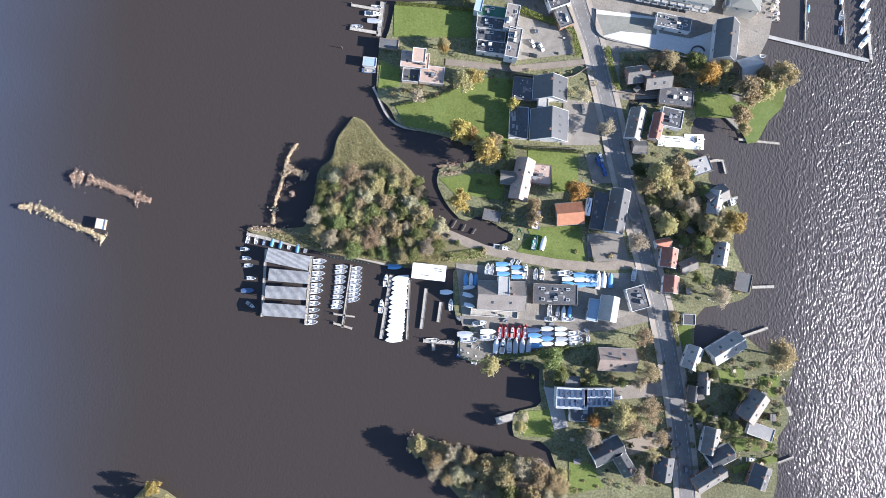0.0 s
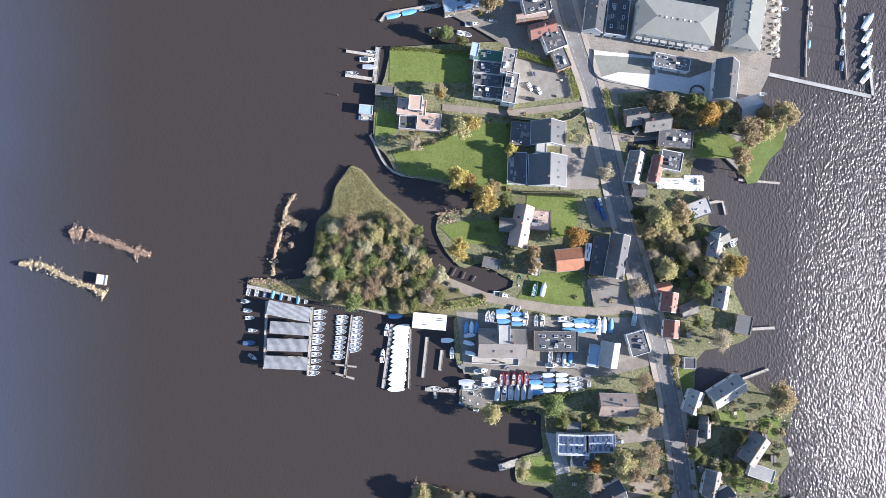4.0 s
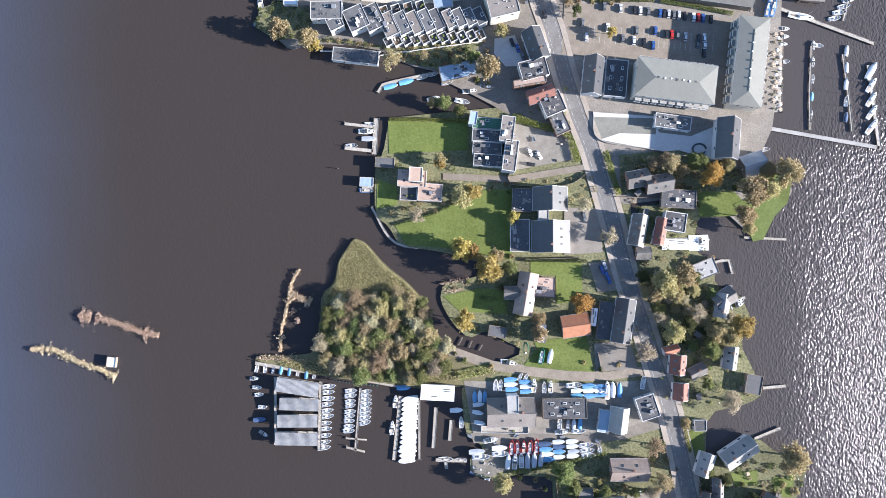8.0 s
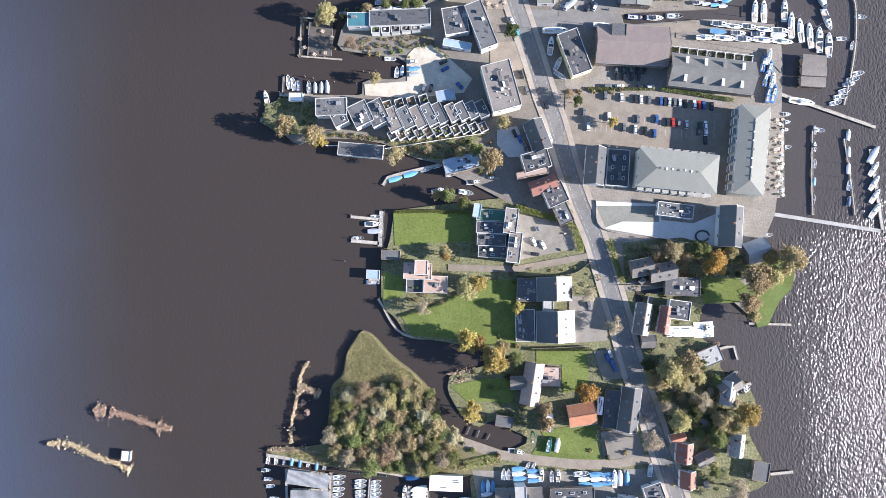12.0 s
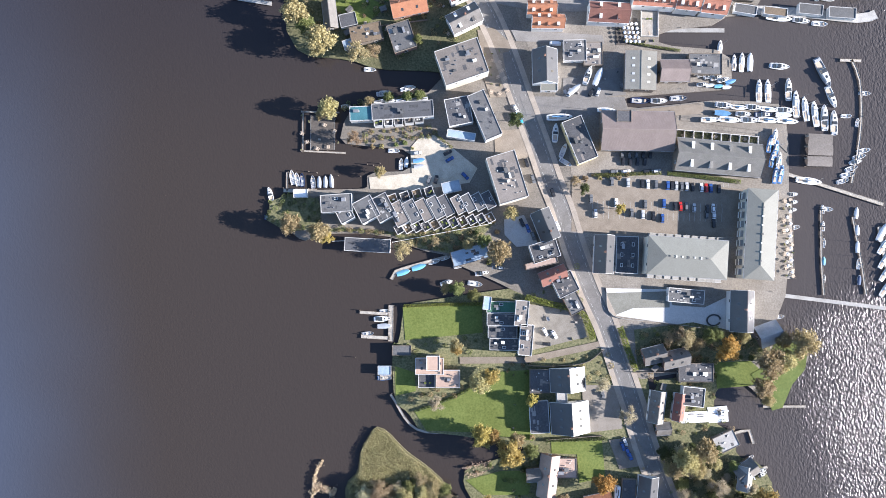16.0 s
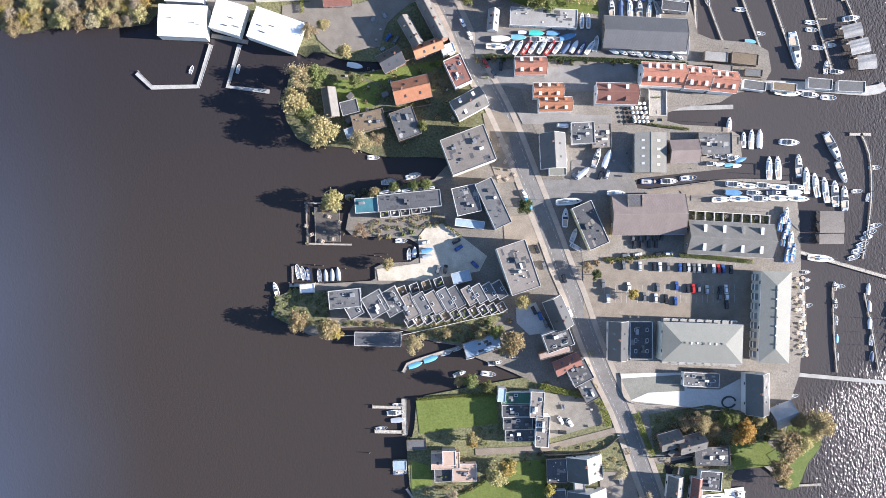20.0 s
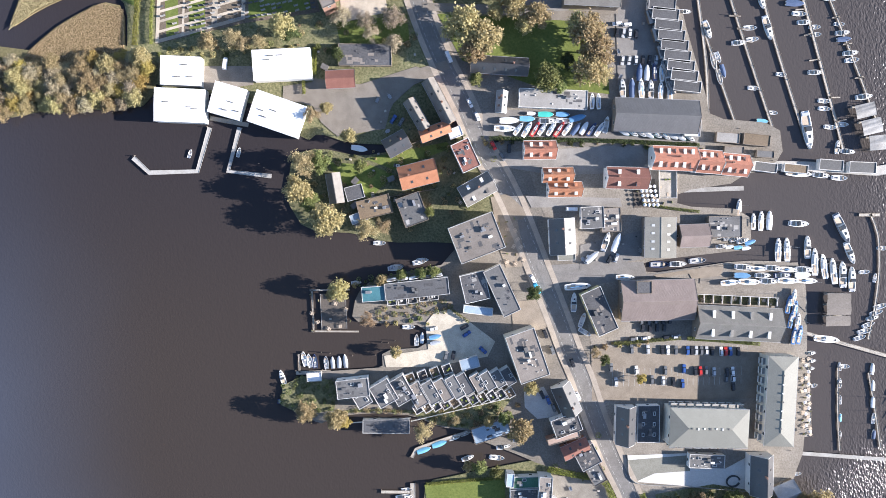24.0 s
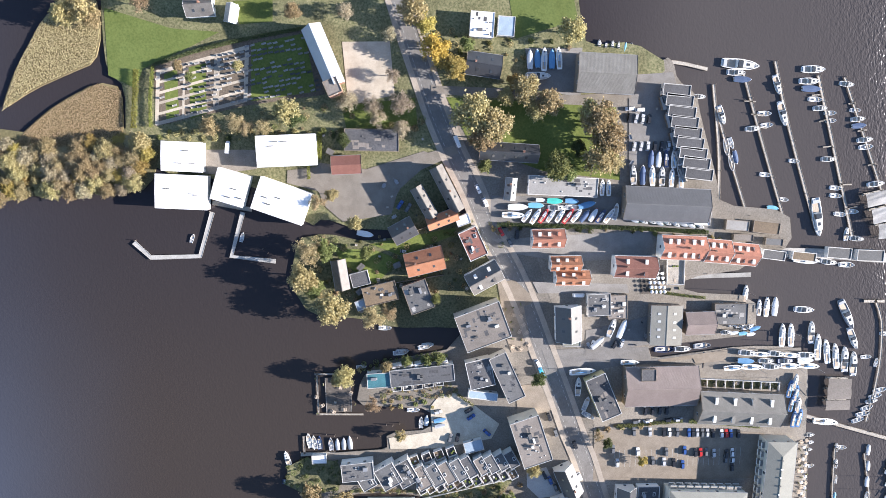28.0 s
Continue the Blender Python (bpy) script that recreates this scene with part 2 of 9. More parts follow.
def hull_prism(bm, outline, z0, z1):
    """A solid from a plan outline, counted either way round."""
    area = sum(a[0] * b[1] - b[0] * a[1] for a, b in zip(outline, outline[1:] + outline[:1]))
    pts = outline if area > 0 else outline[::-1]
    low = [bm.verts.new((x, y, z0)) for x, y in pts]
    top = [bm.verts.new((x, y, z1)) for x, y in pts]
    for tri in tessellate_polygon([[Vector((x, y, 0)) for x, y in pts]]):
        corner = [top[i] for i in tri]
        a, b, c = (v.co for v in corner)
        bm.faces.new(corner if (b - a).cross(c - a).z > 0 else corner[::-1])
    n = len(pts)
    for i in range(n):
        bm.faces.new((low[i], low[(i + 1) % n], top[(i + 1) % n], top[i]))


def softened(outline, rounds=2):
    """The outline with its corners cut, so that a bank runs on in curves."""
    for _ in range(rounds):
        out = []
        for a, b in zip(outline, outline[1:] + outline[:1]):
            out += [(0.8 * a[0] + 0.2 * b[0], 0.8 * a[1] + 0.2 * b[1]), (0.2 * a[0] + 0.8 * b[0], 0.2 * a[1] + 0.8 * b[1])]
        outline = out
    return outline


LEVELS = []


def inside(x, y, outline):
    hit = False
    for (x0, y0), (x1, y1) in zip(outline, outline[1:] + outline[:1]):
        if (y0 > y) != (y1 > y) and x < (x1 - x0) * (y - y0) / (y1 - y0) + x0:
            hit = not hit
    return hit


def ground_z(x, y):
    """The height of the ground at a spot."""
    return max([z for outline, z in LEVELS if inside(x, y, outline)], default=0.0)


def land(name, outline, level, material):
    LEVELS.append((outline, level))
    bm = bmesh.new()
    hull_prism(bm, softened(outline, 1), WATER_Z - 1.5, level)
    ob = new("ground", mesh_of("ground", bm, material))
    words = {"garden": "low bank of gardens and paths above the lake", "yard": "low bank of worn paving between the village buildings", "reedbed": "low wooded island with reeds at the water line", "marsh": "boggy reed marsh with brown autumn growth"}
    return tagged(ob, words[material], "ground", kind="structure")


def sheet(name, outline, level, material, label):
    LEVELS.append((outline, level))
    bm = bmesh.new()
    hull_prism(bm, outline, -0.2, level)
    ob = new(name, mesh_of(name, bm, material))
    return tagged(ob, label, name.replace("_", " "), kind="structure")


def smooth_line(points, step=6.0):
    """The points of a curve through the given ones, every few metres."""
    p = [Vector((*a, 0)) for a in points]
    p = [2 * p[0] - p[1]] + p + [2 * p[-1] - p[-2]]
    out = []
    for a, b, c, d in zip(p, p[1:], p[2:], p[3:]):
        n = max(1, int((c - b).length / step))
        for i in range(n):
            t = i / n
            out.append(0.5 * (2 * b + (c - a) * t + (2 * a - 5 * b + 4 * c - d) * t * t + (3 * b - a - 3 * c + d) * t ** 3))
    return out + [p[-2]]


def ribbon(bm, line, left, right, z0, z1):
    """A strip along a line, from left to right of it, with thickness."""
    rows = []
    for i, p in enumerate(line):
        d = (line[min(i + 1, len(line) - 1)] - line[max(i - 1, 0)]).normalized()
        n = Vector((-d.y, d.x, 0))
        a, b = p + n * left, p + n * right
        rows.append([bm.verts.new((q.x, q.y, z)) for q, z in ((a, z0), (a, z1), (b, z1), (b, z0))])
    for a, b in zip(rows, rows[1:]):
        for i in range(3):
            bm.faces.new((a[i], a[i + 1], b[i + 1], b[i]))
    bm.faces.new(rows[0])
    bm.faces.new(rows[-1][::-1])
    bmesh.ops.recalc_face_normals(bm, faces=bm.faces)


def road(points, width):
    line = smooth_line(points)
    bm = bmesh.new()
    ribbon(bm, line, width / 2, -width / 2, -0.1, 0.24)
    tagged(new("road", mesh_of("road", bm, "asphalt")), "grey asphalt village road with dashed lane edges", "road", kind="structure")
    for s in (1, -1):
        bm = bmesh.new()
        ribbon(bm, line, s * (width / 2 + 2.5), s * (width / 2), -0.1, 0.36)
        tagged(new("pavement", mesh_of("pavement", bm, "footway")), "pale brick footway along the road", "pavement", kind="structure")
    bm = bmesh.new()
    for i in range(0, len(line) - 1):
        d = (line[i + 1] - line[i]).normalized()
        n = Vector((-d.y, d.x, 0))
        for s in (-1, 1):
            for k in range(2):
                a = line[i].lerp(line[i + 1], k / 2)
                b = line[i].lerp(line[i + 1], k / 2 + 0.28)
                c = n * s * (width / 2 - 1.3)
                q = [a + c - n * 0.07, a + c + n * 0.07, b + c + n * 0.07, b + c - n * 0.07]
                bm.faces.new([bm.verts.new((v.x, v.y, 0.246)) for v in q])
    bmesh.ops.recalc_face_normals(bm, faces=bm.faces)
    tagged(new("trim", mesh_of("lane_marking", bm, "marking")), "white dashed lane lines painted on the road", "lane marking", kind="structure")


# buildings
def window_mesh(tall):
    bm = bmesh.new()
    box(bm, -0.65, 0.65, -0.06, 0.06, 0, tall, 0)
    for x0, x1, z0, z1 in ((-0.77, -0.65, -0.1, tall + 0.1), (0.65, 0.77, -0.1, tall + 0.1), (-0.65, 0.65, tall, tall + 0.1), (-0.65, 0.65, -0.1, 0)):
        box(bm, x0, x1, -0.09, 0.09, z0, z1, 1)
    return mesh_of("window", bm, ("glazing", "white_trim"))


WINDOW = window_mesh(1.5)


def windows_on(parent, length, width, height, base):
    """Framed windows spread along the four walls."""
    if height < 2.9:
        return
    z = base + 1.0 if height < 5.5 else height - 2.4
    for side, span, out, turn in ((0, length, width / 2, 180), (1, length, width / 2, 0), (2, width, length / 2, 90), (3, width, length / 2, -90)):
        if span < 5:
            continue
        n = 1 if span < 12 else (2 if span < 24 else 4)
        for i in range(n):
            u = (i + 0.5) / n * span - span / 2
            spot = ((u, -out), (u, out), (out, u), (-out, u))[side]
            shared("window", WINDOW, parent, pose(spot[0], spot[1], z, 0, 0, turn))


def house(x, y, length, width, turn, eave, rise, roof, wall, label, hip=False, dormers=0, lights=0, balconies=0, category="house", group=""):
    ob = thing(category.replace(" ", "_").replace("-", "_"), x, y, 0, turn, label, category, group)
    L, W = length / 2, width / 2
    l, w = L - 0.35, W - 0.35
    bm = bmesh.new()
    box(bm, -l, l, -w, w, -0.3, eave)
    inset = min(L * 0.8, W * 0.95) if hip else 0
    if not hip:
        for s in (-1, 1):
            tri = [bm.verts.new((s * l, -w, eave)), bm.verts.new((s * l, w, eave)), bm.verts.new((s * l, 0, eave + rise * w / W))]
            bm.faces.new(tri if s > 0 else tri[::-1])
    part("wall", bm, wall, ob)
    # two slopes (four with hips), each a slab of its own
    drop, th = 0.0, 0.18
    e = [(-L, -W), (L, -W), (L, W), (-L, W)]
    r = [(-L + inset, 0), (L - inset, 0)]

    def slab(points):
        bm = bmesh.new()
        top = [bm.verts.new((a, b, c + th)) for a, b, c in points]
        low = [bm.verts.new((a, b, c)) for a, b, c in points]
        bm.faces.new(top)
        bm.faces.new(low[::-1])
        n = len(points)
        for i in range(n):
            bm.faces.new((low[i], low[(i + 1) % n], top[(i + 1) % n], top[i]))
        part("roof", bm, roof, ob)

    z = eave
    slab([(*e[0], z), (*e[1], z), (*r[1], z + rise), (*r[0], z + rise)])
    slab([(*e[2], z), (*e[3], z), (*r[0], z + rise), (*r[1], z + rise)])
    if hip:
        slab([(*e[1], z), (*e[2], z), (*r[1], z + rise)])
        slab([(*e[3], z), (*e[0], z), (*r[0], z + rise)])
    bm = bmesh.new()
    box(bm, r[0][0], r[1][0], -0.14, 0.14, z + rise + th - 0.06, z + rise + th + 0.1)
    part("ridge", bm, roof, ob)
    for s in (-1, 1):
        bm = bmesh.new()
        box(bm, -L, L, s * W - 0.07 + s * 0.08, s * W + 0.07 + s * 0.08, z - 0.02, z + 0.16)
        part("gutter", bm, "white_trim" if wall == "white_wall" else "steel", ob)
    if not hip:
        for s in (-1, 1):
            bm = bmesh.new()
            for q in (-1, 1):
                v = [bm.verts.new(c) for c in ((s * L, q * W, z - 0.05), (s * (L + 0.1), q * W, z - 0.05), (s * (L + 0.1), 0, z + rise - 0.05), (s * L, 0, z + rise - 0.05),
                     (s * L, q * W, z + 0.27), (s * (L + 0.1), q * W, z + 0.27), (s * (L + 0.1), 0, z + rise + 0.27), (s * L, 0, z + rise + 0.27))]
                for f in ((0, 1, 2, 3), (4, 5, 6, 7), (0, 1, 5, 4), (1, 2, 6, 5), (2, 3, 7, 6), (3, 0, 4, 7)):
                    bm.faces.new([v[i] for i in f])
            bmesh.ops.recalc_face_normals(bm, faces=bm.faces)
            part("bargeboard", bm, "white_trim" if wall in ("white_wall", "cream") else "timber", ob)
    for i in range(7 if balconies else 0):
        bm = bmesh.new()
        u = r[0][0] + (i + 0.5) / 7 * (r[1][0] - r[0][0])
        box(bm, u - 0.35, u + 0.35, -0.3 - 0.3 * (i % 2), 0.5, z + rise - 0.1, z + rise + 0.42)
        part("roof_vent", bm, "white_trim" if i % 3 else "grey", ob)
    rnd = random.Random(int(abs(x * 7 + y * 13)))
    slope = math.degrees(math.atan2(rise, W))
    if category in ("house", "terraced house", "restaurant") and length > 8:
        bm = bmesh.new()
        cx = rnd.choice((-0.5, 0.45, 0.1)) * L
        box(bm, cx - 0.4, cx + 0.4, 0.3, 1.0, z + rise * 0.5, z + rise + 1.0)
        box(bm, cx - 0.46, cx + 0.46, 0.24, 1.06, z + rise + 1.0, z + rise + 1.12)
        chimney = part("chimney", bm, "brick", ob)
        bm = bmesh.new()
        bmesh.ops.create_cone(bm, cap_ends=True, segments=8, radius1=0.16, radius2=0.13, depth=0.5, matrix=Matrix.Translation((cx, 0.65, z + rise + 1.35)))
        part("chimney_pot", bm, "redbrown", chimney)
    if not dormers and not lights and category == "house" and length > 9:
        lights = 2
    bm = bmesh.new()
    box(bm, -0.5, 0.5, -0.7, 0.7, 0.0, 0.08)
    pane = mesh_of("rooflight", bm, "white_trim" if dormers or category == "workshop" else "glazing")
    for i in range(lights):
        for s in (-1, 1):
            u = ((i + 0.5) / lights - 0.5) * 1.5 * L + rnd.uniform(-0.4, 0.4)
            m = pose(u, s * W * 0.5, z + rise * 0.5 + th + 0.02, -s * slope, 0, 0)
            shared("rooflight", pane, ob, m)
    for i in range(dormers):
        for s in (-1, 1):
            u = ((i + 0.5) / dormers - 0.5) * 1.75 * L
            bm = bmesh.new()
            zb, zt = z + rise * 0.28, z + rise * 0.68
            box(bm, u - 0.6, u + 0.6, s * W * 0.28 if s > 0 else -W * 0.74, s * W * 0.74 if s > 0 else -W * 0.28, zb, zt)
            dormer = part("dormer", bm, "white_wall", ob)
            bm = bmesh.new()
            a, b = sorted((s * W * 0.3, s * W * 0.77))
            box(bm, u - 0.68, u + 0.68, a, b, zt, zt + 0.12)
            part("dormer_roof", bm, "white_trim" if (i + s) % 3 else roof, dormer)
            bm = bmesh.new()
            a, b = sorted((s * W * 0.735, s * W * 0.75 + s * 0.03))
            box(bm, u - 0.5, u + 0.5, a, b, zb + 0.5, zt - 0.15)
            part("dormer_window", bm, "glazing", dormer)
    for i in range(balconies):
        for s in (-1, 1):
            u = ((i + 0.5) / balconies - 0.5) * 1.9 * L
            for k in range(2):
                zb = 3.2 + 3.0 * k
                bm = bmesh.new()
                a, b = sorted((s * (W - 0.4), s * (W + 1.5)))
                box(bm, u - 1.5, u + 1.5, a, b, zb, zb + 0.16)
                balcony = part("balcony", bm, "concrete", ob)
                bm = bmesh.new()
                a, b = sorted((s * (W + 1.42), s * (W + 1.5)))
                box(bm, u - 1.5, u + 1.5, a, b, zb + 0.16, zb + 1.1)
                part("balustrade", bm, "white_trim", balcony)
    windows_on(ob, 2 * l, 2 * w, eave, 0)
    return ob


def flat(x, y, length, width, turn, height, roof, wall, label, lights=0, plant=0, solar=0, posts=False, terrace=False, plain=False, base=0.0, category="house", group=""):
    ob = thing(category.replace(" ", "_").replace("-", "_"), x, y, base, turn, label, category, group)
    L, W = length / 2, width / 2
    edge = "steel" if posts or plain else ("coping" if wall in ("white_wall", "cream", "yellow_wall", "pink_wall") else "timber")
    rnd = random.Random(int(abs(x * 11 + y * 17)))
    if posts:
        bm = bmesh.new()
        box(bm, -0.12, 0.12, -0.12, 0.12, WATER_Z - 1.2, height)
        me = mesh_of("post", bm, "timber")
        n = max(2, int(length // 4))
        for i in range(n + 1):
            for s in (-1, 1):
                shared("post", me, ob, pose(-L + 0.3 + i * (length - 0.6) / n, s * (W - 0.3), 0))
        bm = bmesh.new()
        box(bm, -L, L, W - 0.9, W - 0.05, -0.3, -0.1)
        part("walkway", bm, "deck_wood", ob)
    else:
        bm = bmesh.new()
        box(bm, -L + 0.1, L - 0.1, -W + 0.1, W - 0.1, -0.3, height - 0.02)
        part("wall", bm, wall, ob)
    bm = bmesh.new()
    if plain or posts:
        # a shallow pitched sheet roof
        z = height
        v = [bm.verts.new(c) for c in ((-L, -W, z), (L, -W, z), (L, W, z), (-L, W, z), (-L, 0, z + 0.35), (L, 0, z + 0.35))]
        w = [bm.verts.new(c) for c in ((-L, -W, z + 0.12), (L, -W, z + 0.12), (L, W, z + 0.12), (-L, W, z + 0.12), (-L, 0, z + 0.47), (L, 0, z + 0.47))]
        for q in ((w[0], w[1], w[5], w[4]), (w[2], w[3], w[4], w[5]), (v[1], v[0], v[4], v[5]), (v[3], v[2], v[5], v[4]), (v[0], v[1], w[1], w[0]), (v[2], v[3], w[3], w[2]),
                  (v[1], v[5], w[5], w[1]), (v[5], v[2], w[2], w[5]), (v[3], v[4], w[4], w[3]), (v[4], v[0], w[0], w[4])):
            bm.faces.new(q)
        part("roof", bm, roof, ob)
        if plain:
            for i in range(3):
                bm = bmesh.new()
                u, q = rnd.uniform(-0.7, 0.7) * L, rnd.uniform(-0.6, 0.6) * W
                box(bm, u - 1.4, u + 1.4, q - 0.18, q + 0.18, height + 0.2, height + 0.62)
                part("vent", bm, "grey", ob)
    else:
        box(bm, -L + 0.3, L - 0.3, -W + 0.3, W - 0.3, height - 0.02, height + 0.08)
        part("roof", bm, roof, ob)
        if not terrace and length * width > 75:
            bm = bmesh.new()
            for k in range(3 + int(length * width / 40)):
                u, q, a, b = rnd.uniform(-0.8, 0.8) * L, rnd.uniform(-0.8, 0.8) * W, rnd.uniform(0.3, 0.16 * L), rnd.uniform(0.2, 0.2 * W)
                z1 = height + 0.084 + 0.003 * k
                box(bm, max(u - a, 0.35 - L), min(u + a, L - 0.35), max(q - b, 0.35 - W), min(q + b, W - 0.35), height + 0.07, z1)
            tagged(part("roof_patching", bm, "lightgrey" if roof in ("bitumen", "grey") and rnd.random() < 0.4 else ("greybeige" if roof == "bitumen" else "bitumen"), ob, "repair sheets laid on the roof"), kind="stuff")
            bm = bmesh.new()
            for k in range(4 + int(length * width / 50)):
                u, q, a, tall = rnd.uniform(-0.85, 0.85) * (L - 0.4), rnd.uniform(-0.85, 0.85) * (W - 0.4), rnd.uniform(0.12, 0.32), rnd.uniform(0.25, 0.8)
                box(bm, u - a, u + a, q - a, q + a, height + 0.07, height + tall)
            tagged(part("roof_pipework", bm, rnd.choice(("white_trim", "steel", "grey")), ob, "small vents and pipes"), kind="stuff")
    # the raised edge round a flat roof
    if not (plain or posts):
        rim = 0.34 if not terrace else 0.9
        t = 0.2
        bm = bmesh.new()
        for x0, x1, y0, y1 in ((-L, L, -W, -W + t), (-L, L, W - t, W), (-L, -L + t, -W + t, W - t), (L - t, L, -W + t, W - t)):
            box(bm, x0, x1, y0, y1, height - 0.3, height + rim)
        bmesh.ops.remove_doubles(bm, verts=bm.verts, dist=0.001)
        part("parapet", bm, edge, ob)
    for i in range(lights):
        u = ((i + 0.5) / lights - 0.5) * 1.7 * L
        for s in ((-1, 1) if lights > 2 else (rnd.choice((-1, 1)),)):
            bm = bmesh.new()
            q = s * W * 0.5
            box(bm, u - 0.9, u + 0.9, q - 0.6, q + 0.6, height + 0.08, height + 0.4)
            light = part("rooflight", bm, "white_trim", ob)
            bm = bmesh.new()
            box(bm, u - 0.7, u + 0.7, q - 0.42, q + 0.42, height + 0.4, height + 0.46)
            part("pane", bm, "glazing", light)
    if not (plant or terrace or plain or posts or solar) and length * width > 70 and height > 3.2:
        plant = 2
    for i in range(plant):
        bm = bmesh.new()
        u, q, a, b = rnd.uniform(-0.6, 0.6) * L, rnd.uniform(-0.5, 0.5) * W, rnd.uniform(0.5, 1.4), rnd.uniform(0.4, 0.9)
        box(bm, u - a, u + a, q - b, q + b, height + 0.08, height + rnd.uniform(0.7, 1.5))
        part("roof_unit", bm, rnd.choice(("white_trim", "steel", "grey")), ob)
    for i in range(solar):
        for s in (-1, 1):
            u = ((i + 0.5) / solar - 0.5) * 1.75 * L
            bm = bmesh.new()
            box(bm, -0.75, 0.75, -W * 0.36, W * 0.36, 0, 0.06)
            p = part("solar_panel", bm, "panel_blue", ob)
            p.matrix_basis = pose(u, s * W * 0.44, height + 0.4, 0, 14, 0)
    if terrace:
        for i in range(2):
            bm = bmesh.new()
            u, q = rnd.uniform(-0.5, 0.5) * L, rnd.uniform(-0.5, 0.5) * W
            box(bm, u - 0.5, u + 0.5, q - 0.35, q + 0.35, height + 0.06, height + 0.75)
            part("planter", bm, rnd.choice(("timber", "white_trim", "lawn")), ob)
    elif not (posts or plain):
        windows_on(ob, length - 0.2, width - 0.2, height, 0)
    return ob


# the lake, out to the horizon
bm = bmesh.new()
bmesh.ops.create_grid(bm, x_segments=8, y_segments=8, size=4500)
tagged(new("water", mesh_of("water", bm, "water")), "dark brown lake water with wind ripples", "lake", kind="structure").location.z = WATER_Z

# plants
def leaf_material(name, dark, light):
    m = bpy.data.materials.new(name)
    m.use_nodes = True
    nt, nodes = m.node_tree, m.node_tree.nodes
    b = nodes["Principled BSDF"]
    b.inputs["Roughness"].default_value = 0.7
    b.inputs["Specular IOR Level"].default_value = 0.25
    geo = nodes.new("ShaderNodeNewGeometry")
    info = nodes.new("ShaderNodeObjectInfo")
    ramp = nodes.new("ShaderNodeValToRGB")
    ramp.color_ramp.elements[0].color, ramp.color_ramp.elements[1].color = (*dark, 1), (*light, 1)
    hsv = nodes.new("ShaderNodeHueSaturation")
    for out, low, high, into in ((info.outputs["Random"], 0.8, 1.15, "Value"), (info.outputs["Random"], 0.475, 0.52, "Hue")):
        mr = nodes.new("ShaderNodeMapRange")
        mr.inputs["To Min"].default_value, mr.inputs["To Max"].default_value = low, high
        nt.links.new(out, mr.inputs["Value"])
        nt.links.new(mr.outputs[0], hsv.inputs[into])
    nt.links.new(geo.outputs["Random Per Island"], ramp.inputs[0])
    nt.links.new(ramp.outputs[0], hsv.inputs["Color"])
    nt.links.new(hsv.outputs[0], b.inputs["Base Color"])
    glow = nodes.new("ShaderNodeBsdfTranslucent")
    mix = nodes.new("ShaderNodeMixShader")
    mix.inputs[0].default_value = 0.42
    nt.links.new(hsv.outputs[0], glow.inputs["Color"])
    nt.links.new(b.outputs[0], mix.inputs[1])
    nt.links.new(glow.outputs[0], mix.inputs[2])
    nt.links.new(mix.outputs[0], nodes["Material Output"].inputs["Surface"])
    MATS[name] = m


leaf_material("leaf_yellow", (0.304, 0.236, 0.075), (0.446, 0.354, 0.125))
leaf_material("leaf_olive", (0.292, 0.245, 0.122), (0.428, 0.36, 0.193))
leaf_material("leaf_green", (0.139, 0.162, 0.057), (0.232, 0.248, 0.098))
leaf_material("leaf_orange", (0.362, 0.232, 0.061), (0.498, 0.338, 0.099))
leaf_material("leaf_brown", (0.28, 0.223, 0.127), (0.41, 0.332, 0.198))
leaf_material("leaf_grey", (0.322, 0.276, 0.193), (0.458, 0.394, 0.282))
leaf_material("leaf_sage", (0.301, 0.266, 0.172), (0.469, 0.411, 0.278))
leaf_material("leaf_hedge", (0.144, 0.164, 0.039), (0.256, 0.261, 0.066))
leaf_material("leaf_dark", (0.061, 0.077, 0.032), (0.114, 0.133, 0.053))
leaf_material("leaf_reed", (0.44, 0.332, 0.225), (0.7, 0.568, 0.405))
leaf_material("leaf_sedge", (0.31, 0.275, 0.135), (0.42, 0.375, 0.2))
leaf_material("leaf_bog", (0.42, 0.338, 0.185), (0.555, 0.452, 0.268))
leaf_material("leaf_marsh", (0.42, 0.36, 0.2), (0.55, 0.47, 0.285))


def leaf_cloud(name, material, spots, rnd, size, flatness=0.0):
    """Many single leaf sprays, each a bent pair of triangles, about the given spots."""
    n = len(spots)
    c = np.array(spots, float)
    a = rnd.normal(size=(n, 3))
    a[:, 2] *= 1 - flatness
    a /= np.linalg.norm(a, axis=1)[:, None]
    b = np.cross(a, rnd.normal(size=(n, 3)))
    b /= np.linalg.norm(b, axis=1)[:, None]
    s = (size * rnd.uniform(0.6, 1.35, n))[:, None]
    a, b = a * s, b * s * 0.62
    up = np.array([0, 0, 0.25]) * s
    verts = np.stack([c - a, c - b + up, c + a, c + b + up], 1).reshape(-1, 3)
    k = np.arange(n)[:, None] * 4
    faces = (k + np.array([[0, 1, 3]])).tolist() + (k + np.array([[1, 2, 3]])).tolist()
    me = bpy.data.meshes.new(name)
    me.from_pydata(verts.tolist(), [], faces)
    me.materials.append(MATS[material])
    return me


def limb(bm, a, b, r0, r1):
    d = b - a
    bmesh.ops.create_cone(bm, cap_ends=True, segments=6, radius1=r0, radius2=r1, depth=d.length,
                          matrix=Matrix.Translation((a + b) / 2) @ d.to_track_quat("Z", "Y").to_matrix().to_4x4())


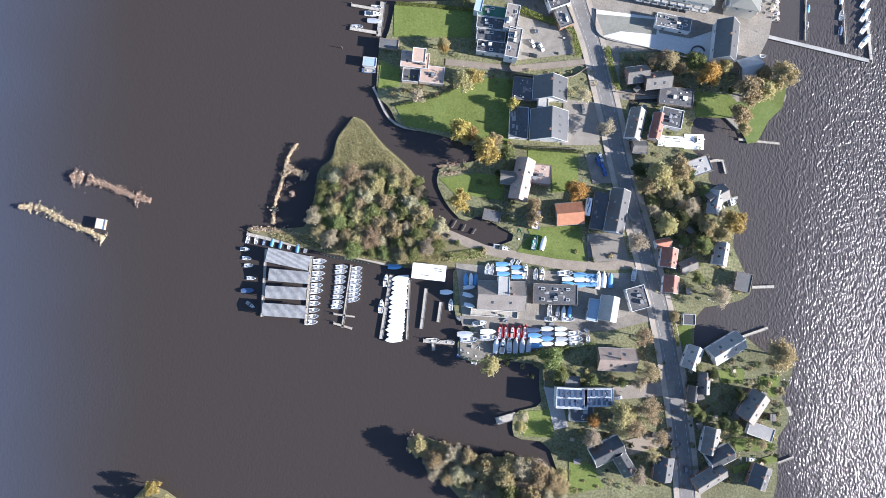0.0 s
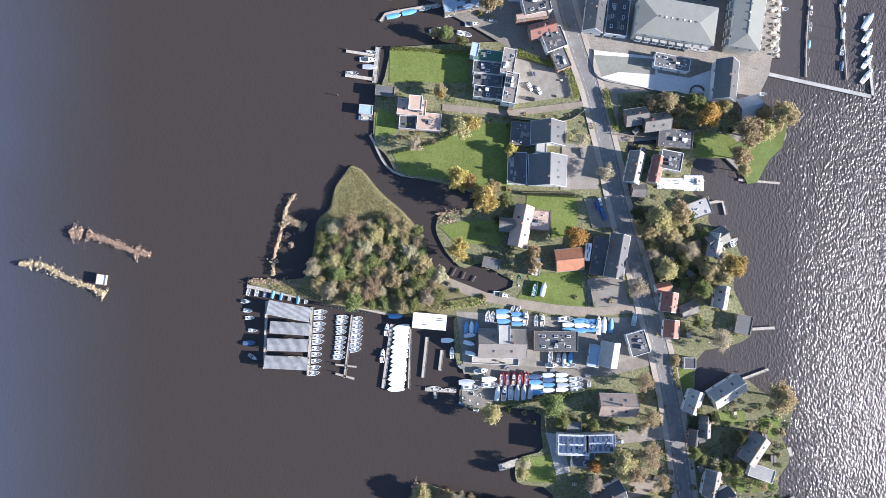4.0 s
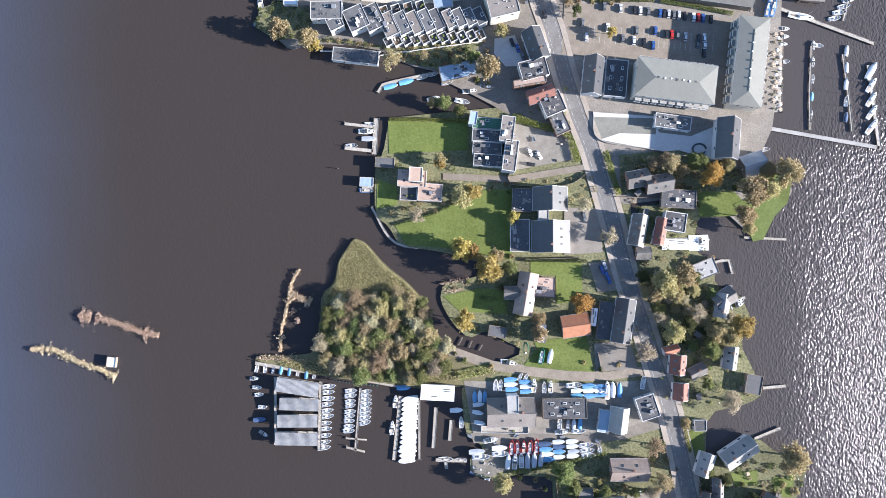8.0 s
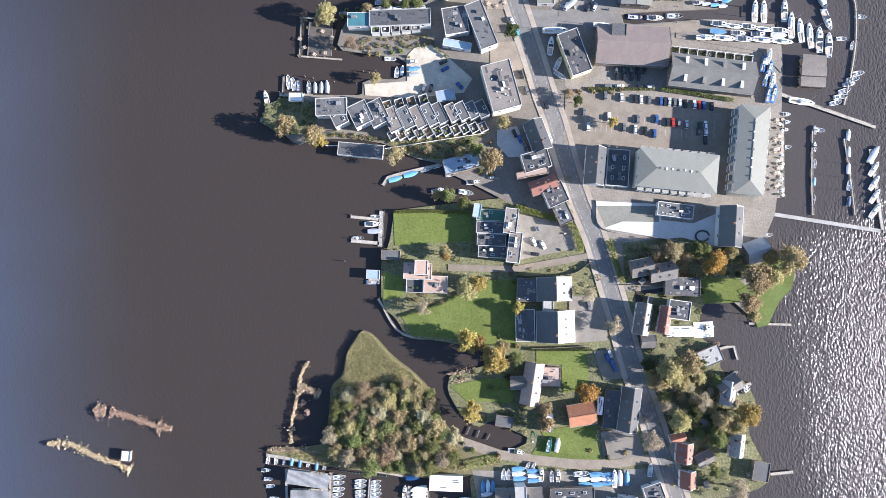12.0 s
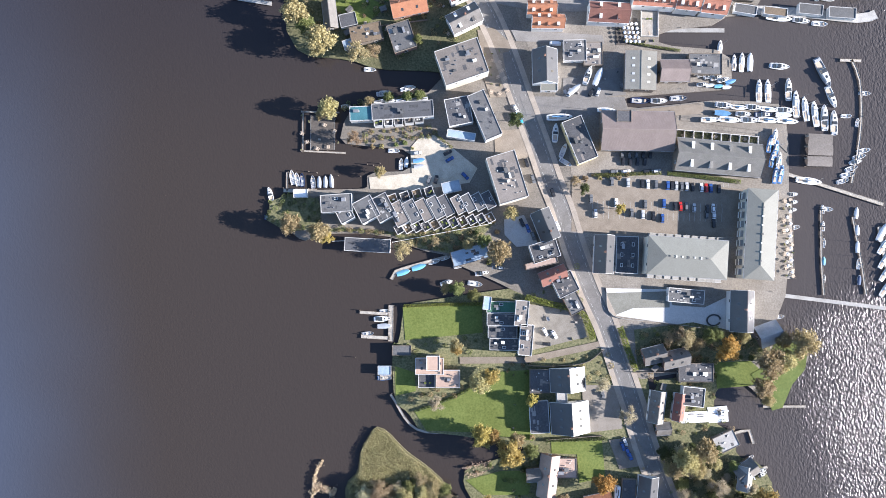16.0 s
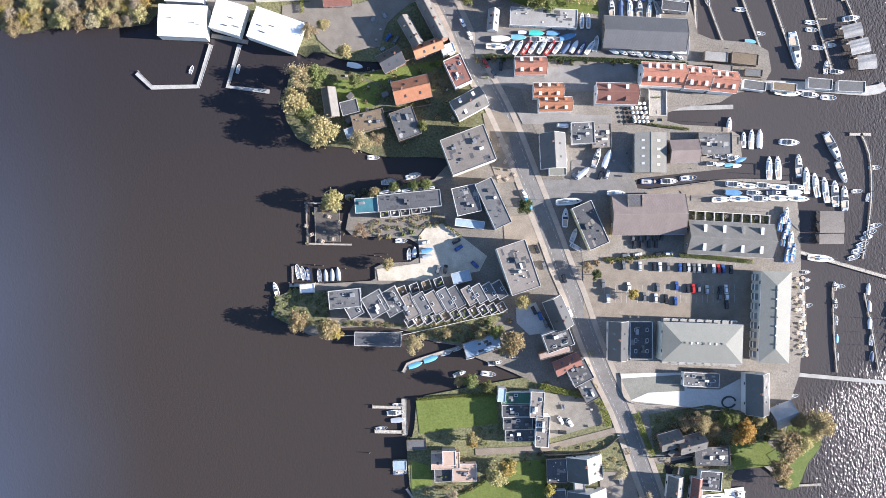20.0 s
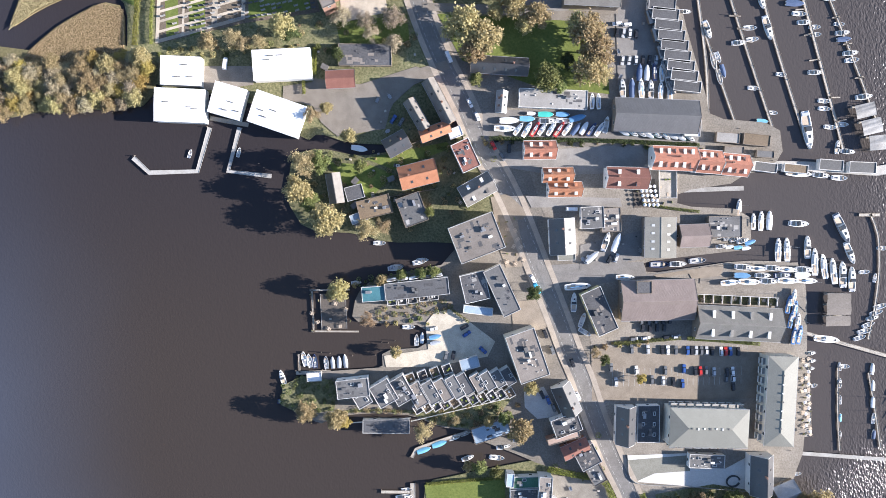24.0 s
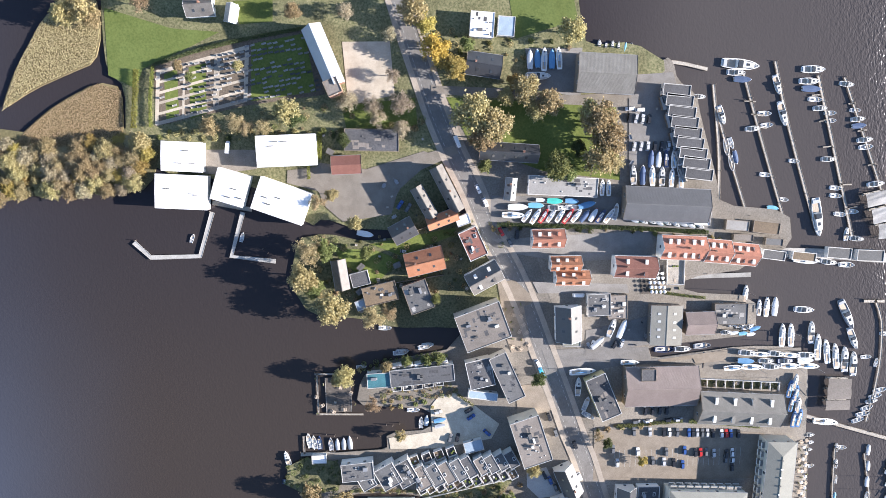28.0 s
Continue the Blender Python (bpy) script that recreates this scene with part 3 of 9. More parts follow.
def unscaled(ob):
    """Undoes the scale that a copy takes over from its model."""
    return Matrix.Diagonal((1 / ob.scale.x, 1 / ob.scale.y, 1 / ob.scale.z, 1))


TREES = {}
TREE_WORDS = {"sage": "grey-green","yellow": "golden-yellow autumn", "olive": "olive and tan autumn", "green": "fresh green", "orange": "orange autumn", "brown": "thin brown autumn", "grey": "half-bare greyish", "dark": "dark evergreen"}


def tree(x, y, radius, height, colour, group=""):
    """A tree of 1 m crown radius and height, scaled to size; four shapes of each colour."""
    rnd = random.Random(int(abs(x * 31 + y * 57)))
    key = (colour, rnd.randrange(4))
    m = pose(x, y, ground_z(x, y), 0, 0, rnd.uniform(0, 360)) @ Matrix.Diagonal((radius / 5, radius / 5, height / 11, 1))
    if key in TREES:
        ob = copy_thing(TREES[key], m @ unscaled(TREES[key]))
        return tagged(ob, group=group) if group else ob
    seed = np.random.default_rng(sorted(TREE_WORDS).index(colour) * 10 + key[1])
    ob = new("tree")
    TREES[key] = ob
    tagged(ob, "%s tree with an uneven leafy crown" % TREE_WORDS[colour], "tree", group)
    bm = bmesh.new()
    limb(bm, Vector((0, 0, -0.6)), Vector((0.1, 0.05, 4.2)), 0.34, 0.2)
    heads = []
    for i in range(14):
        a = i * 2.4 + seed.uniform(-0.4, 0.4)
        r = 4.1 * math.sqrt((i + 0.5) / 14) * seed.uniform(0.85, 1.1)
        h = 9.4 - 0.2 * r * r + seed.uniform(-1.3, 0.6)
        heads.append(Vector((math.cos(a) * r, math.sin(a) * r, h)))
        limb(bm, Vector((0.1, 0.05, 3.0 + 0.08 * i)), heads[-1], 0.12, 0.03)
    heads.append(Vector((0.2, 0, 9.6)))
    part("trunk", bm, "bark", ob)
    spots = []
    thin = 0.75 if colour in ("brown", "grey") else 1.0
    for h in heads:
        for _ in range(int(15 * thin)):
            d = seed.normal(size=3)
            d /= np.linalg.norm(d)
            c = np.array(h) + d * np.array((1.35, 1.35, 1.0)) * seed.uniform(0.4, 1.1)
            for _ in range(13):
                spots.append(c + seed.normal(size=3) * 0.52)
    crown = new("crown", leaf_cloud("crown", "leaf_" + colour, spots, seed, 0.28 if thin < 1 else 0.37))
    crown.parent = ob
    ob.matrix_basis = m
    return ob


BUSHES = {}


def bush(x, y, radius, colour, group="garden shrubs"):
    rnd = random.Random(int(abs(x * 13 + y * 71)))
    m = pose(x, y, ground_z(x, y), 0, 0, rnd.uniform(0, 360)) @ Matrix.Diagonal((radius, radius, radius * rnd.uniform(0.9, 1.3), 1))
    key = (colour, rnd.randrange(2))
    if key not in BUSHES:
        seed = np.random.default_rng(sorted(TREE_WORDS).index(colour) + 50 * key[1])
        spots = []
        for _ in range(26):
            d = seed.normal(size=3)
            d /= np.linalg.norm(d)
            d[2] = abs(d[2])
            c = d * seed.uniform(0.45, 0.95)
            spots += [c + seed.normal(size=3) * 0.1 for _ in range(12)]
        BUSHES[key] = leaf_cloud("shrub", "leaf_" + colour, spots, seed, 0.17)
    ob = new("shrub", BUSHES[key])
    ob.matrix_basis = m
    return tagged(ob, "round %s shrub in a garden bed" % TREE_WORDS[colour], "shrub", group)


def scatter(outline, gap, seed):
    """Spots inside an outline, no two nearer than gap."""
    rnd = random.Random(seed)
    xs, ys = [p[0] for p in outline], [p[1] for p in outline]
    spots = []
    for _ in range(4000):
        x, y = rnd.uniform(min(xs), max(xs)), rnd.uniform(min(ys), max(ys))
        if inside(x, y, outline) and all((x - a) ** 2 + (y - b) ** 2 > gap * gap for a, b in spots):
            spots.append((x, y))
    return spots


def wood(outline, gap, colours, seed, low=3.2, high=5.2, group="island wood"):
    rnd = random.Random(seed)
    for x, y in scatter(outline, gap, seed):
        r = rnd.uniform(low, high)
        tree(x, y, r, r * rnd.uniform(1.3, 1.75), rnd.choice(colours), group)


def shrubs(outline, gap, colours, seed):
    rnd = random.Random(seed)
    for x, y in scatter(outline, gap, seed):
        bush(x, y, rnd.uniform(0.7, 1.7), rnd.choice(colours))


def undergrowth(outline, gap, colour, seed):
    """Low bushes and perennials of a garden, too many to count, as one object."""
    rnd = np.random.default_rng(seed)
    spots = []
    for x, y in scatter(outline, gap, seed):
        r = rnd.uniform(0.5, 1.5)
        for _ in range(int(70 * r)):
            d = rnd.normal(size=3)
            d /= np.linalg.norm(d)
            spots.append((x + d[0] * r, y + d[1] * r, ground_z(x, y) + abs(d[2]) * r))
    ob = new("undergrowth", leaf_cloud("undergrowth", "leaf_" + colour, spots, rnd, 0.24))
    return tagged(ob, "low %s bushes and garden plants in beds" % TREE_WORDS[colour], "undergrowth", kind="stuff")


def reeds(outline, count, colour, tall, label, seed):
    """A stand of upright reed tufts, too many to count."""
    rnd = np.random.default_rng(seed)
    xs, ys = [p[0] for p in outline], [p[1] for p in outline]
    spots = []
    while len(spots) < count:
        x, y = rnd.uniform(min(xs), max(xs)), rnd.uniform(min(ys), max(ys))
        if inside(x, y, outline):
            h = tall * (0.55 + 0.45 * noise.noise((x * 0.12, y * 0.12, seed))) * rnd.uniform(0.5, 1.0)
            spots.append((x, y, max(0.2, h)))
    ob = new("reeds", leaf_cloud("reeds", "leaf_" + colour, spots, rnd, 0.26, 0.5))
    return tagged(ob, label, "reeds", kind="stuff")


def reed_strip(points, width, count, seed, taper=0.6):
    """A narrow drifting strip of dry reeds standing in the lake, ragged and gapped."""
    rnd = np.random.default_rng(seed)
    line = smooth_line(points, 1.0)
    spots = []
    for _ in range(count):
        i = rnd.integers(len(line) - 1)
        p = line[i].lerp(line[i + 1], rnd.random())
        w = width * (1 - taper * i / len(line)) * (0.3 + 1.7 * abs(noise.noise((i * 0.31, seed, 0))))
        if noise.noise((i * 0.23, seed + 5, 2)) < -0.5:
            continue
        d = (line[i + 1] - line[i]).normalized()
        o = rnd.normal() * w * 0.33
        spots.append((p.x - d.y * o, p.y + d.x * o, WATER_Z + rnd.uniform(0.1, 1.5)))
    ob = new("reeds", leaf_cloud("reeds", "leaf_reed", spots, rnd, 0.34, 0.6))
    return tagged(ob, "narrow strip of dry straw-coloured reeds in the lake", "reeds", kind="stuff")


def hedge(points, width, height, colour, label):
    rnd = np.random.default_rng(int(abs(points[0][0] * 10)))
    line = smooth_line(points, 2.0)
    spots = []
    total = sum((b - a).length for a, b in zip(line, line[1:]))
    for a, b in zip(line, line[1:]):
        d = (b - a).normalized()
        for _ in range(int((b - a).length * width * 30)):
            p = a.lerp(b, rnd.random())
            o = rnd.uniform(-0.5, 0.5) * width
            spots.append((p.x - d.y * o, p.y + d.x * o, height * (1 - 0.35 * rnd.random() ** 2) + rnd.normal() * 0.12))
        for _ in range(int((b - a).length * height * 8)):
            p, s = a.lerp(b, rnd.random()), rnd.choice((-0.5, 0.5)) * width
            spots.append((p.x - d.y * s, p.y + d.x * s, rnd.uniform(0.2, height)))
    ob = new("hedge", leaf_cloud("hedge", "leaf_" + colour, spots, rnd, 0.26))
    return tagged(ob, label, "hedge")


# jetties
def pier(points, width, label="weathered wooden jetty on posts", material="deck_wood", posts=True, top=-0.1, bends=True):
    line = smooth_line(points, 4.0) if len(points) > 2 and bends else [Vector((*p, 0)) for p in points]
    if len(points) == 2:
        n = max(1, int((line[1] - line[0]).length / 4))
        line = [line[0].lerp(line[1], i / n) for i in range(n + 1)]
    c = line[0]
    ob = thing("jetty", c.x, c.y, 0, 0, label, "jetty")
    rel = [p - c for p in line]
    bm = bmesh.new()
    ribbon(bm, rel, width / 2, -width / 2, top - 0.22, top)
    part("deck", bm, material, ob)
    for s in (1, -1):
        bm = bmesh.new()
        ribbon(bm, rel, s * (width / 2 + 0.06), s * (width / 2 - 0.1), top, top + 0.12)
        part("edge_beam", bm, "concrete" if material != "deck_wood" else "timber", ob)
    if posts:
        bm = bmesh.new()
        bmesh.ops.create_cone(bm, cap_ends=True, segments=7, radius1=0.15, radius2=0.13, depth=3.0)
        me = mesh_of("post", bm, "timber")
        for i in range(0, len(rel), 3):
            d = (rel[min(i + 1, len(rel) - 1)] - rel[max(i - 1, 0)]).normalized()
            s = width / 2 + 0.24
            shared("post", me, ob, pose(rel[i].x - d.y * s, rel[i].y + d.x * s, -0.7))
    return ob


# boats
for _name, _col in (("hull_white", (0.72, 0.72, 0.7)), ("hull_navy", (0.03, 0.05, 0.13)), ("hull_blue", (0.07, 0.16, 0.34)), ("hull_red", (0.38, 0.04, 0.04)), ("hull_grey", (0.3, 0.31, 0.33)), ("hull_green", (0.04, 0.2, 0.13)), ("hull_black", (0.03, 0.03, 0.035)),
                    ("tarp_blue", (0.1, 0.25, 0.43)), ("tarp_navy", (0.045, 0.08, 0.16)), ("tarp_grey", (0.33, 0.35, 0.38)), ("tarp_teal", (0.04, 0.42, 0.36)), ("tarp_light", (0.55, 0.58, 0.6)), ("tarp_white", (0.7, 0.7, 0.69)), ("tarp_cyan", (0.13, 0.36, 0.5)), ("teak", (0.42, 0.34, 0.26)), ("beige", (0.62, 0.59, 0.54))):
    surface(_name, tuple(0.9 * v for v in _col), tuple(min(0.85, 1.1 * v) for v in _col), 0.5, 0.35 if _name[:4] == "hull" else 0.75, 0.15, stain=0.2, vary=0.12)

HULL = [(-0.5, 0.74, 0.5), (-0.44, 0.84, 0.48), (-0.2, 0.98, 0.46), (0.05, 1.0, 0.48), (0.24, 0.86, 0.53), (0.38, 0.56, 0.6), (0.46, 0.24, 0.66), (0.5, 0.02, 0.7)]


def hull_shell(bm, length, beam, depth, rim=0.12, floor=None):
    """A hull of ribs from stern to bow, with a rim and, if floor is given, an open inside."""
    rows = []
    for s, w, sheer in HULL:
        x, y, z = s * length, w * beam / 2, sheer * depth * 2 - 0.2 * depth
        inner = max(0.01, y - rim)
        prof = [(0, -0.45 * depth), (y * 0.75, -0.3 * depth), (y, z), (inner, z + 0.03)]
        if floor is not None:
            prof.append((inner * 0.9, floor))
            prof.append((0, floor))
        else:
            prof.append((0, z + 0.08))
        right = [bm.verts.new((x, -a, b)) for a, b in prof[1:-1]]
        left = [bm.verts.new((x, a, b)) for a, b in prof[1:-1]]
        rows.append([bm.verts.new((x, 0, prof[0][1]))] + left + [bm.verts.new((x, 0, prof[-1][1]))] + right[::-1])
    n = len(rows[0])
    for a, b in zip(rows, rows[1:]):
        for i in range(n):
            bm.faces.new((a[i], b[i], b[(i + 1) % n], a[(i + 1) % n]))
    bm.faces.new(rows[0])
    bm.faces.new(rows[-1][::-1])
    bmesh.ops.recalc_face_normals(bm, faces=bm.faces)


def tapered(bm, x0, x1, w0, w1, z0, z1, shrink=0.75):
    low = [bm.verts.new(c) for c in ((x0, -w0, z0), (x1, -w1, z0), (x1, w1, z0), (x0, w0, z0))]
    m = (x0 + x1) / 2
    top = [bm.verts.new((m + (v.co.x - m) * (0.5 + shrink / 2), v.co.y * shrink, z1)) for v in low]
    bm.faces.new(top)
    for i in range(4):
        bm.faces.new((low[i], low[(i + 1) % 4], top[(i + 1) % 4], top[i]))


BOATS = {}
WORD = {"hull_white": "white", "hull_navy": "navy blue", "hull_blue": "blue", "hull_red": "red", "hull_grey": "grey", "hull_green": "green", "hull_black": "black",
        "tarp_blue": "bright blue", "tarp_navy": "navy", "tarp_grey": "grey", "tarp_teal": "teal", "tarp_light": "pale grey", "tarp_white": "white", "tarp_cyan": "cyan blue"}


def boat(x, y, length, turn, kind="sloop", hull="hull_white", cover="tarp_blue", ashore=False, group="moored boats"):
    z = 0.76 * (length / 7) ** 0.5 + ground_z(x, y) if ashore else WATER_Z + 0.15
    k = length / 7.0
    trim = 0.94 if ashore and kind == "covered" else 1.0
    key = (kind, hull, cover if kind == "covered" else "", ashore)
    m = pose(x, y, z, 0, 0, turn) @ Matrix.Diagonal((k * trim, k ** 0.72 * trim, k ** 0.5, 1))
    if key in BOATS:
        return tagged(copy_thing(BOATS[key], m @ unscaled(BOATS[key])), group=group)
    place = "propped up ashore" if ashore else "moored in the harbour"
    words = {"sloop": "%s open motor sloop" % WORD[hull], "cruiser": "%s cabin cruiser" % WORD[hull], "sail": "%s sailing yacht with lowered sails" % WORD[hull], "covered": "%s boat under a %s cover" % (WORD[hull], WORD[cover])}[kind]
    ob = new("sailing_boat" if kind == "sail" else "boat")
    tagged(ob, words + " " + place, "boat", group)
    BOATS[key] = ob
    L, B, D = 7.0, 2.45, 0.8
    bm = bmesh.new()
    hull_shell(bm, L, B if kind != "sail" else 2.2, D, 0.14, 0.05 if kind == "sloop" else (0.3 if kind == "cruiser" else None))
    part("hull", bm, hull, ob)
    if kind == "sloop":
        bm = bmesh.new()
        box(bm, -2.7, 1.9, -0.72, 0.72, 0.06, 0.12)
        part("floor", bm, "beige", ob)
        for x0, x1 in ((-3.0, -2.3), (1.5, 2.2)):
            bm = bmesh.new()
            tapered(bm, x0, x1, 0.85, 0.7 if x0 > 0 else 0.85, 0.12, 0.5, 0.95)
            part("bench", bm, "teak" if x0 > 0 else "tarp_grey", ob)
        bm = bmesh.new()
        tapered(bm, -0.9, -0.2, 0.42, 0.42, 0.12, 0.9, 0.8)
        part("console", bm, "white_trim", ob)
        bm = bmesh.new()
        tapered(bm, -1.9, -1.2, 0.4, 0.4, 0.12, 0.55, 0.95)
        part("engine_box", bm, "hull_grey", ob)
    elif kind == "cruiser":
        bm = bmesh.new()
        tapered(bm, -0.9, 2.5, 1.0, 0.62, 0.3, 1.35, 0.8)
        part("cabin", bm, "white_trim", ob)
        bm = bmesh.new()
        tapered(bm, -0.7, 0.3, 0.98, 0.9, 1.0, 1.62, 0.72)
        part("windscreen", bm, "glazing", ob)
        bm = bmesh.new()
        box(bm, -3.1, -0.95, -0.8, 0.8, 0.31, 0.4)
        part("cockpit_floor", bm, "teak", ob)
        bm = bmesh.new()
        tapered(bm, -3.2, -2.6, 0.85, 0.85, 0.4, 0.8, 0.95)
        part("stern_bench", bm, "tarp_grey", ob)
        bm = bmesh.new()
        box(bm, 0.9, 1.5, -0.3, 0.3, 1.2, 1.4)
        part("hatch", bm, "glazing", ob)
    elif kind == "sail":
        bm = bmesh.new()
        tapered(bm, -0.6, 1.9, 0.72, 0.42, 0.5, 1.25, 0.85)
        part("cabin", bm, "white_trim", ob)
        bm = bmesh.new()
        box(bm, -2.9, -0.8, -0.5, 0.5, 0.55, 0.72)
        part("cockpit", bm, "teak", ob)
        bm = bmesh.new()
        limb(bm, Vector((1.0, 0, 1.0)), Vector((0.9, 0, 9.4)), 0.07, 0.05)
        part("mast", bm, "steel", ob)
        bm = bmesh.new()
        limb(bm, Vector((0.9, 0, 1.7)), Vector((-2.2, 0, 1.7)), 0.17, 0.1)
        part("boom", bm, cover, ob)
        bm = bmesh.new()
        box(bm, 2.0, 2.5, -0.22, 0.22, 0.7, 1.0)
        part("hatch", bm, "glazing", ob)
    else:
        bm = bmesh.new()
        rows = []
        for s, w, sheer in HULL[:-1]:
            xx, yy, zz = s * L * 0.97, w * B / 2 * 1.03, sheer * D * 2 - 0.1 * D
            rows.append([bm.verts.new((xx, q * yy, zz + (0.42 - 0.42 * abs(q) ** 1.5) * (1 - abs(s)))) for q in (-1, -0.5, 0, 0.5, 1)])
        for a, b in zip(rows, rows[1:]):
            for i in range(4):
                bm.faces.new((a[i], a[i + 1], b[i + 1], b[i]))
        bmesh.ops.recalc_face_normals(bm, faces=bm.faces)
        bmesh.ops.solidify(bm, geom=bm.faces[:], thickness=0.03)
        part("cover", bm, cover, ob)
        bm = bmesh.new()
        box(bm, -3.75, -3.35, -0.22, 0.22, 0.1, 0.95)
        part("outboard", bm, "hull_black", ob)
    if ashore:
        bm = bmesh.new()
        for x0 in (-1.9, 1.2):
            box(bm, x0 - 0.12, x0 + 0.12, -0.9, 0.9, -0.75, -0.2)
        box(bm, -1.9, 1.2, -0.08, 0.08, -0.75, -0.6)
        part("cradle", bm, "steel", ob)
    ob.matrix_basis = m
    return ob


def boat_row(a, b, count, length, turn, kinds, hulls, covers=("tarp_blue",), ashore=False, seed=1, group="moored boats"):
    """Boats side by side from a to b."""
    rnd = random.Random(seed)
    for i in range(count):
        u = i / max(1, count - 1)
        boat(a[0] + (b[0] - a[0]) * u + rnd.uniform(-0.2, 0.2), a[1] + (b[1] - a[1]) * u + rnd.uniform(-0.3, 0.3), length * rnd.uniform(0.88, 1.08), turn + rnd.uniform(-4, 4),
             rnd.choice(kinds), rnd.choice(hulls), rnd.choice(covers), ashore, group)


# cars
CARS = {}
for _name, _col in (("car_white", (0.7, 0.7, 0.7)), ("car_black", (0.02, 0.02, 0.022)), ("car_grey", (0.12, 0.125, 0.13)), ("car_silver", (0.42, 0.43, 0.44)), ("car_blue", (0.03, 0.08, 0.25)), ("car_red", (0.42, 0.025, 0.02)), ("car_cyan", (0.05, 0.35, 0.55))):
    surface(_name, tuple(0.95 * v for v in _col), tuple(min(0.8, 1.05 * v) for v in _col), 1.0, 0.25, 0.02, stain=0.1, vary=0.1, gloss=0.6)
surface("rubber", (0.015, 0.015, 0.015), (0.03, 0.03, 0.03), 0.3, 0.9, 0.2)


def car(x, y, turn, colour="grey", van=False, group="parked cars"):
    z = ground_z(x, y)
    m = pose(x, y, z if z > 0.165 else 0.24, 0, 0, turn)
    key = (colour, van)
    if key in CARS:
        return tagged(copy_thing(CARS[key], m), group=group)
    ob = new("van" if van else "car")
    CARS[key] = ob
    tagged(ob, "%s %s parked on the ground" % (colour, "delivery van with a high roof" if van else "hatchback car with dark windows"), "van" if van else "car", group)
    L, W, H = (2.8, 0.98, 1.2) if van else (2.15, 0.88, 0.85)
    bm = bmesh.new()
    rows = []
    for s, w, z in ((-1, 0.86, 0.8), (-0.93, 0.97, 0.92), (-0.3, 1.0, 0.96), (0.35, 1.0, 0.94), (0.8, 0.95, 0.82), (1.0, 0.78, 0.62)):
        rows.append([bm.verts.new((s * L, q * W * w, zz * H)) for q, zz in ((-0.95, 0.28), (-1, 0.6), (-0.86, z), (0, z + 0.03), (0.86, z), (1, 0.6), (0.95, 0.28))])
    for a, b in zip(rows, rows[1:]):
        for i in range(7):
            bm.faces.new((a[i], a[(i + 1) % 7], b[(i + 1) % 7], b[i]))
    bm.faces.new(rows[0][::-1])
    bm.faces.new(rows[-1])
    bmesh.ops.recalc_face_normals(bm, faces=bm.faces)
    part("body", bm, "car_" + colour, ob)
    top = 2.2 if van else 1.42
    bm = bmesh.new()
    x0, x1 = (-2.6, 2.0) if van else (-1.75, 0.85)
    tapered(bm, x0, x1, W * 0.86, W * 0.86, 0.9 * H, top, 0.84)
    part("glasshouse", bm, "glazing" if not van else "car_" + colour, ob)
    bm = bmesh.new()
    mid, half = (x0 + x1) / 2, (x1 - x0) / 2 * 0.9
    box(bm, mid - half * 0.86, mid + half * 0.8, -W * 0.7, W * 0.7, top, top + 0.05)
    part("roof", bm, "car_" + colour, ob)
    bm = bmesh.new()
    bmesh.ops.create_cone(bm, cap_ends=True, segments=10, radius1=0.32, radius2=0.32, depth=0.22, matrix=pose(0, 0, 0, 90))
    me = mesh_of("wheel", bm, "rubber")
    for sx in (-0.62, 0.62):
        for sy in (-1, 1):
            shared("wheel", me, ob, pose(sx * L, sy * (W - 0.1), 0.3))
    ob.matrix_basis = m
    return ob


def car_row(a, b, count, turn, colours, seed=1):
    rnd = random.Random(seed)
    for i in range(count):
        u = i / max(1, count - 1)
        car(a[0] + (b[0] - a[0]) * u, a[1] + (b[1] - a[1]) * u, turn + rnd.uniform(-2, 2) + rnd.choice((0, 180)), rnd.choice(colours))


# small things
PARASOLS = []


def parasol(x, y, z=None):
    m = pose(x, y, ground_z(x, y) if z is None else z, 0, 0, (x * 37) % 90)
    if PARASOLS:
        return copy_thing(PARASOLS[0], m)
    ob = new("parasol")
    PARASOLS.append(ob)
    tagged(ob, "square white parasol over a terrace table", "parasol", "terrace parasols")
    bm = bmesh.new()
    limb(bm, Vector((0, 0, 0)), Vector((0, 0, 2.4)), 0.04, 0.03)
    part("pole", bm, "steel", ob)
    bm = bmesh.new()
    bmesh.ops.create_cone(bm, cap_ends=True, segments=8, radius1=0.8, radius2=0.05, depth=0.4, matrix=Matrix.Translation((0, 0, 2.4)))
    part("canopy", bm, "white_sheet", ob)
    bm = bmesh.new()
    box(bm, -0.3, 0.3, -0.3, 0.3, 0, 0.08)
    part("base", bm, "concrete", ob)
    ob.matrix_basis = m
    return ob


GRAVES = []


def grave(x, y, turn, pale):
    if not GRAVES:
        for mat in ("lightgrey", "darkgrey_metal"):
            bm = bmesh.new()
            box(bm, -0.9, 0.9, -0.4, 0.4, 0, 0.22)
            box(bm, -1.05, -0.9, -0.42, 0.42, 0, 0.95)
            bmesh.ops.bevel(bm, geom=[e for e in bm.edges if e.verts[0].co.z > 0.2 and e.verts[1].co.z > 0.2], offset=0.04, segments=1, affect="EDGES")
            GRAVES.append(mesh_of("grave", bm, mat))
    ob = new("grave", GRAVES[0 if pale else 1])
    ob.matrix_basis = pose(x, y, ground_z(x, y), 0, 0, turn)
    return tagged(ob, "%s stone grave with an upright headstone" % ("pale" if pale else "dark"), "grave", "churchyard graves")


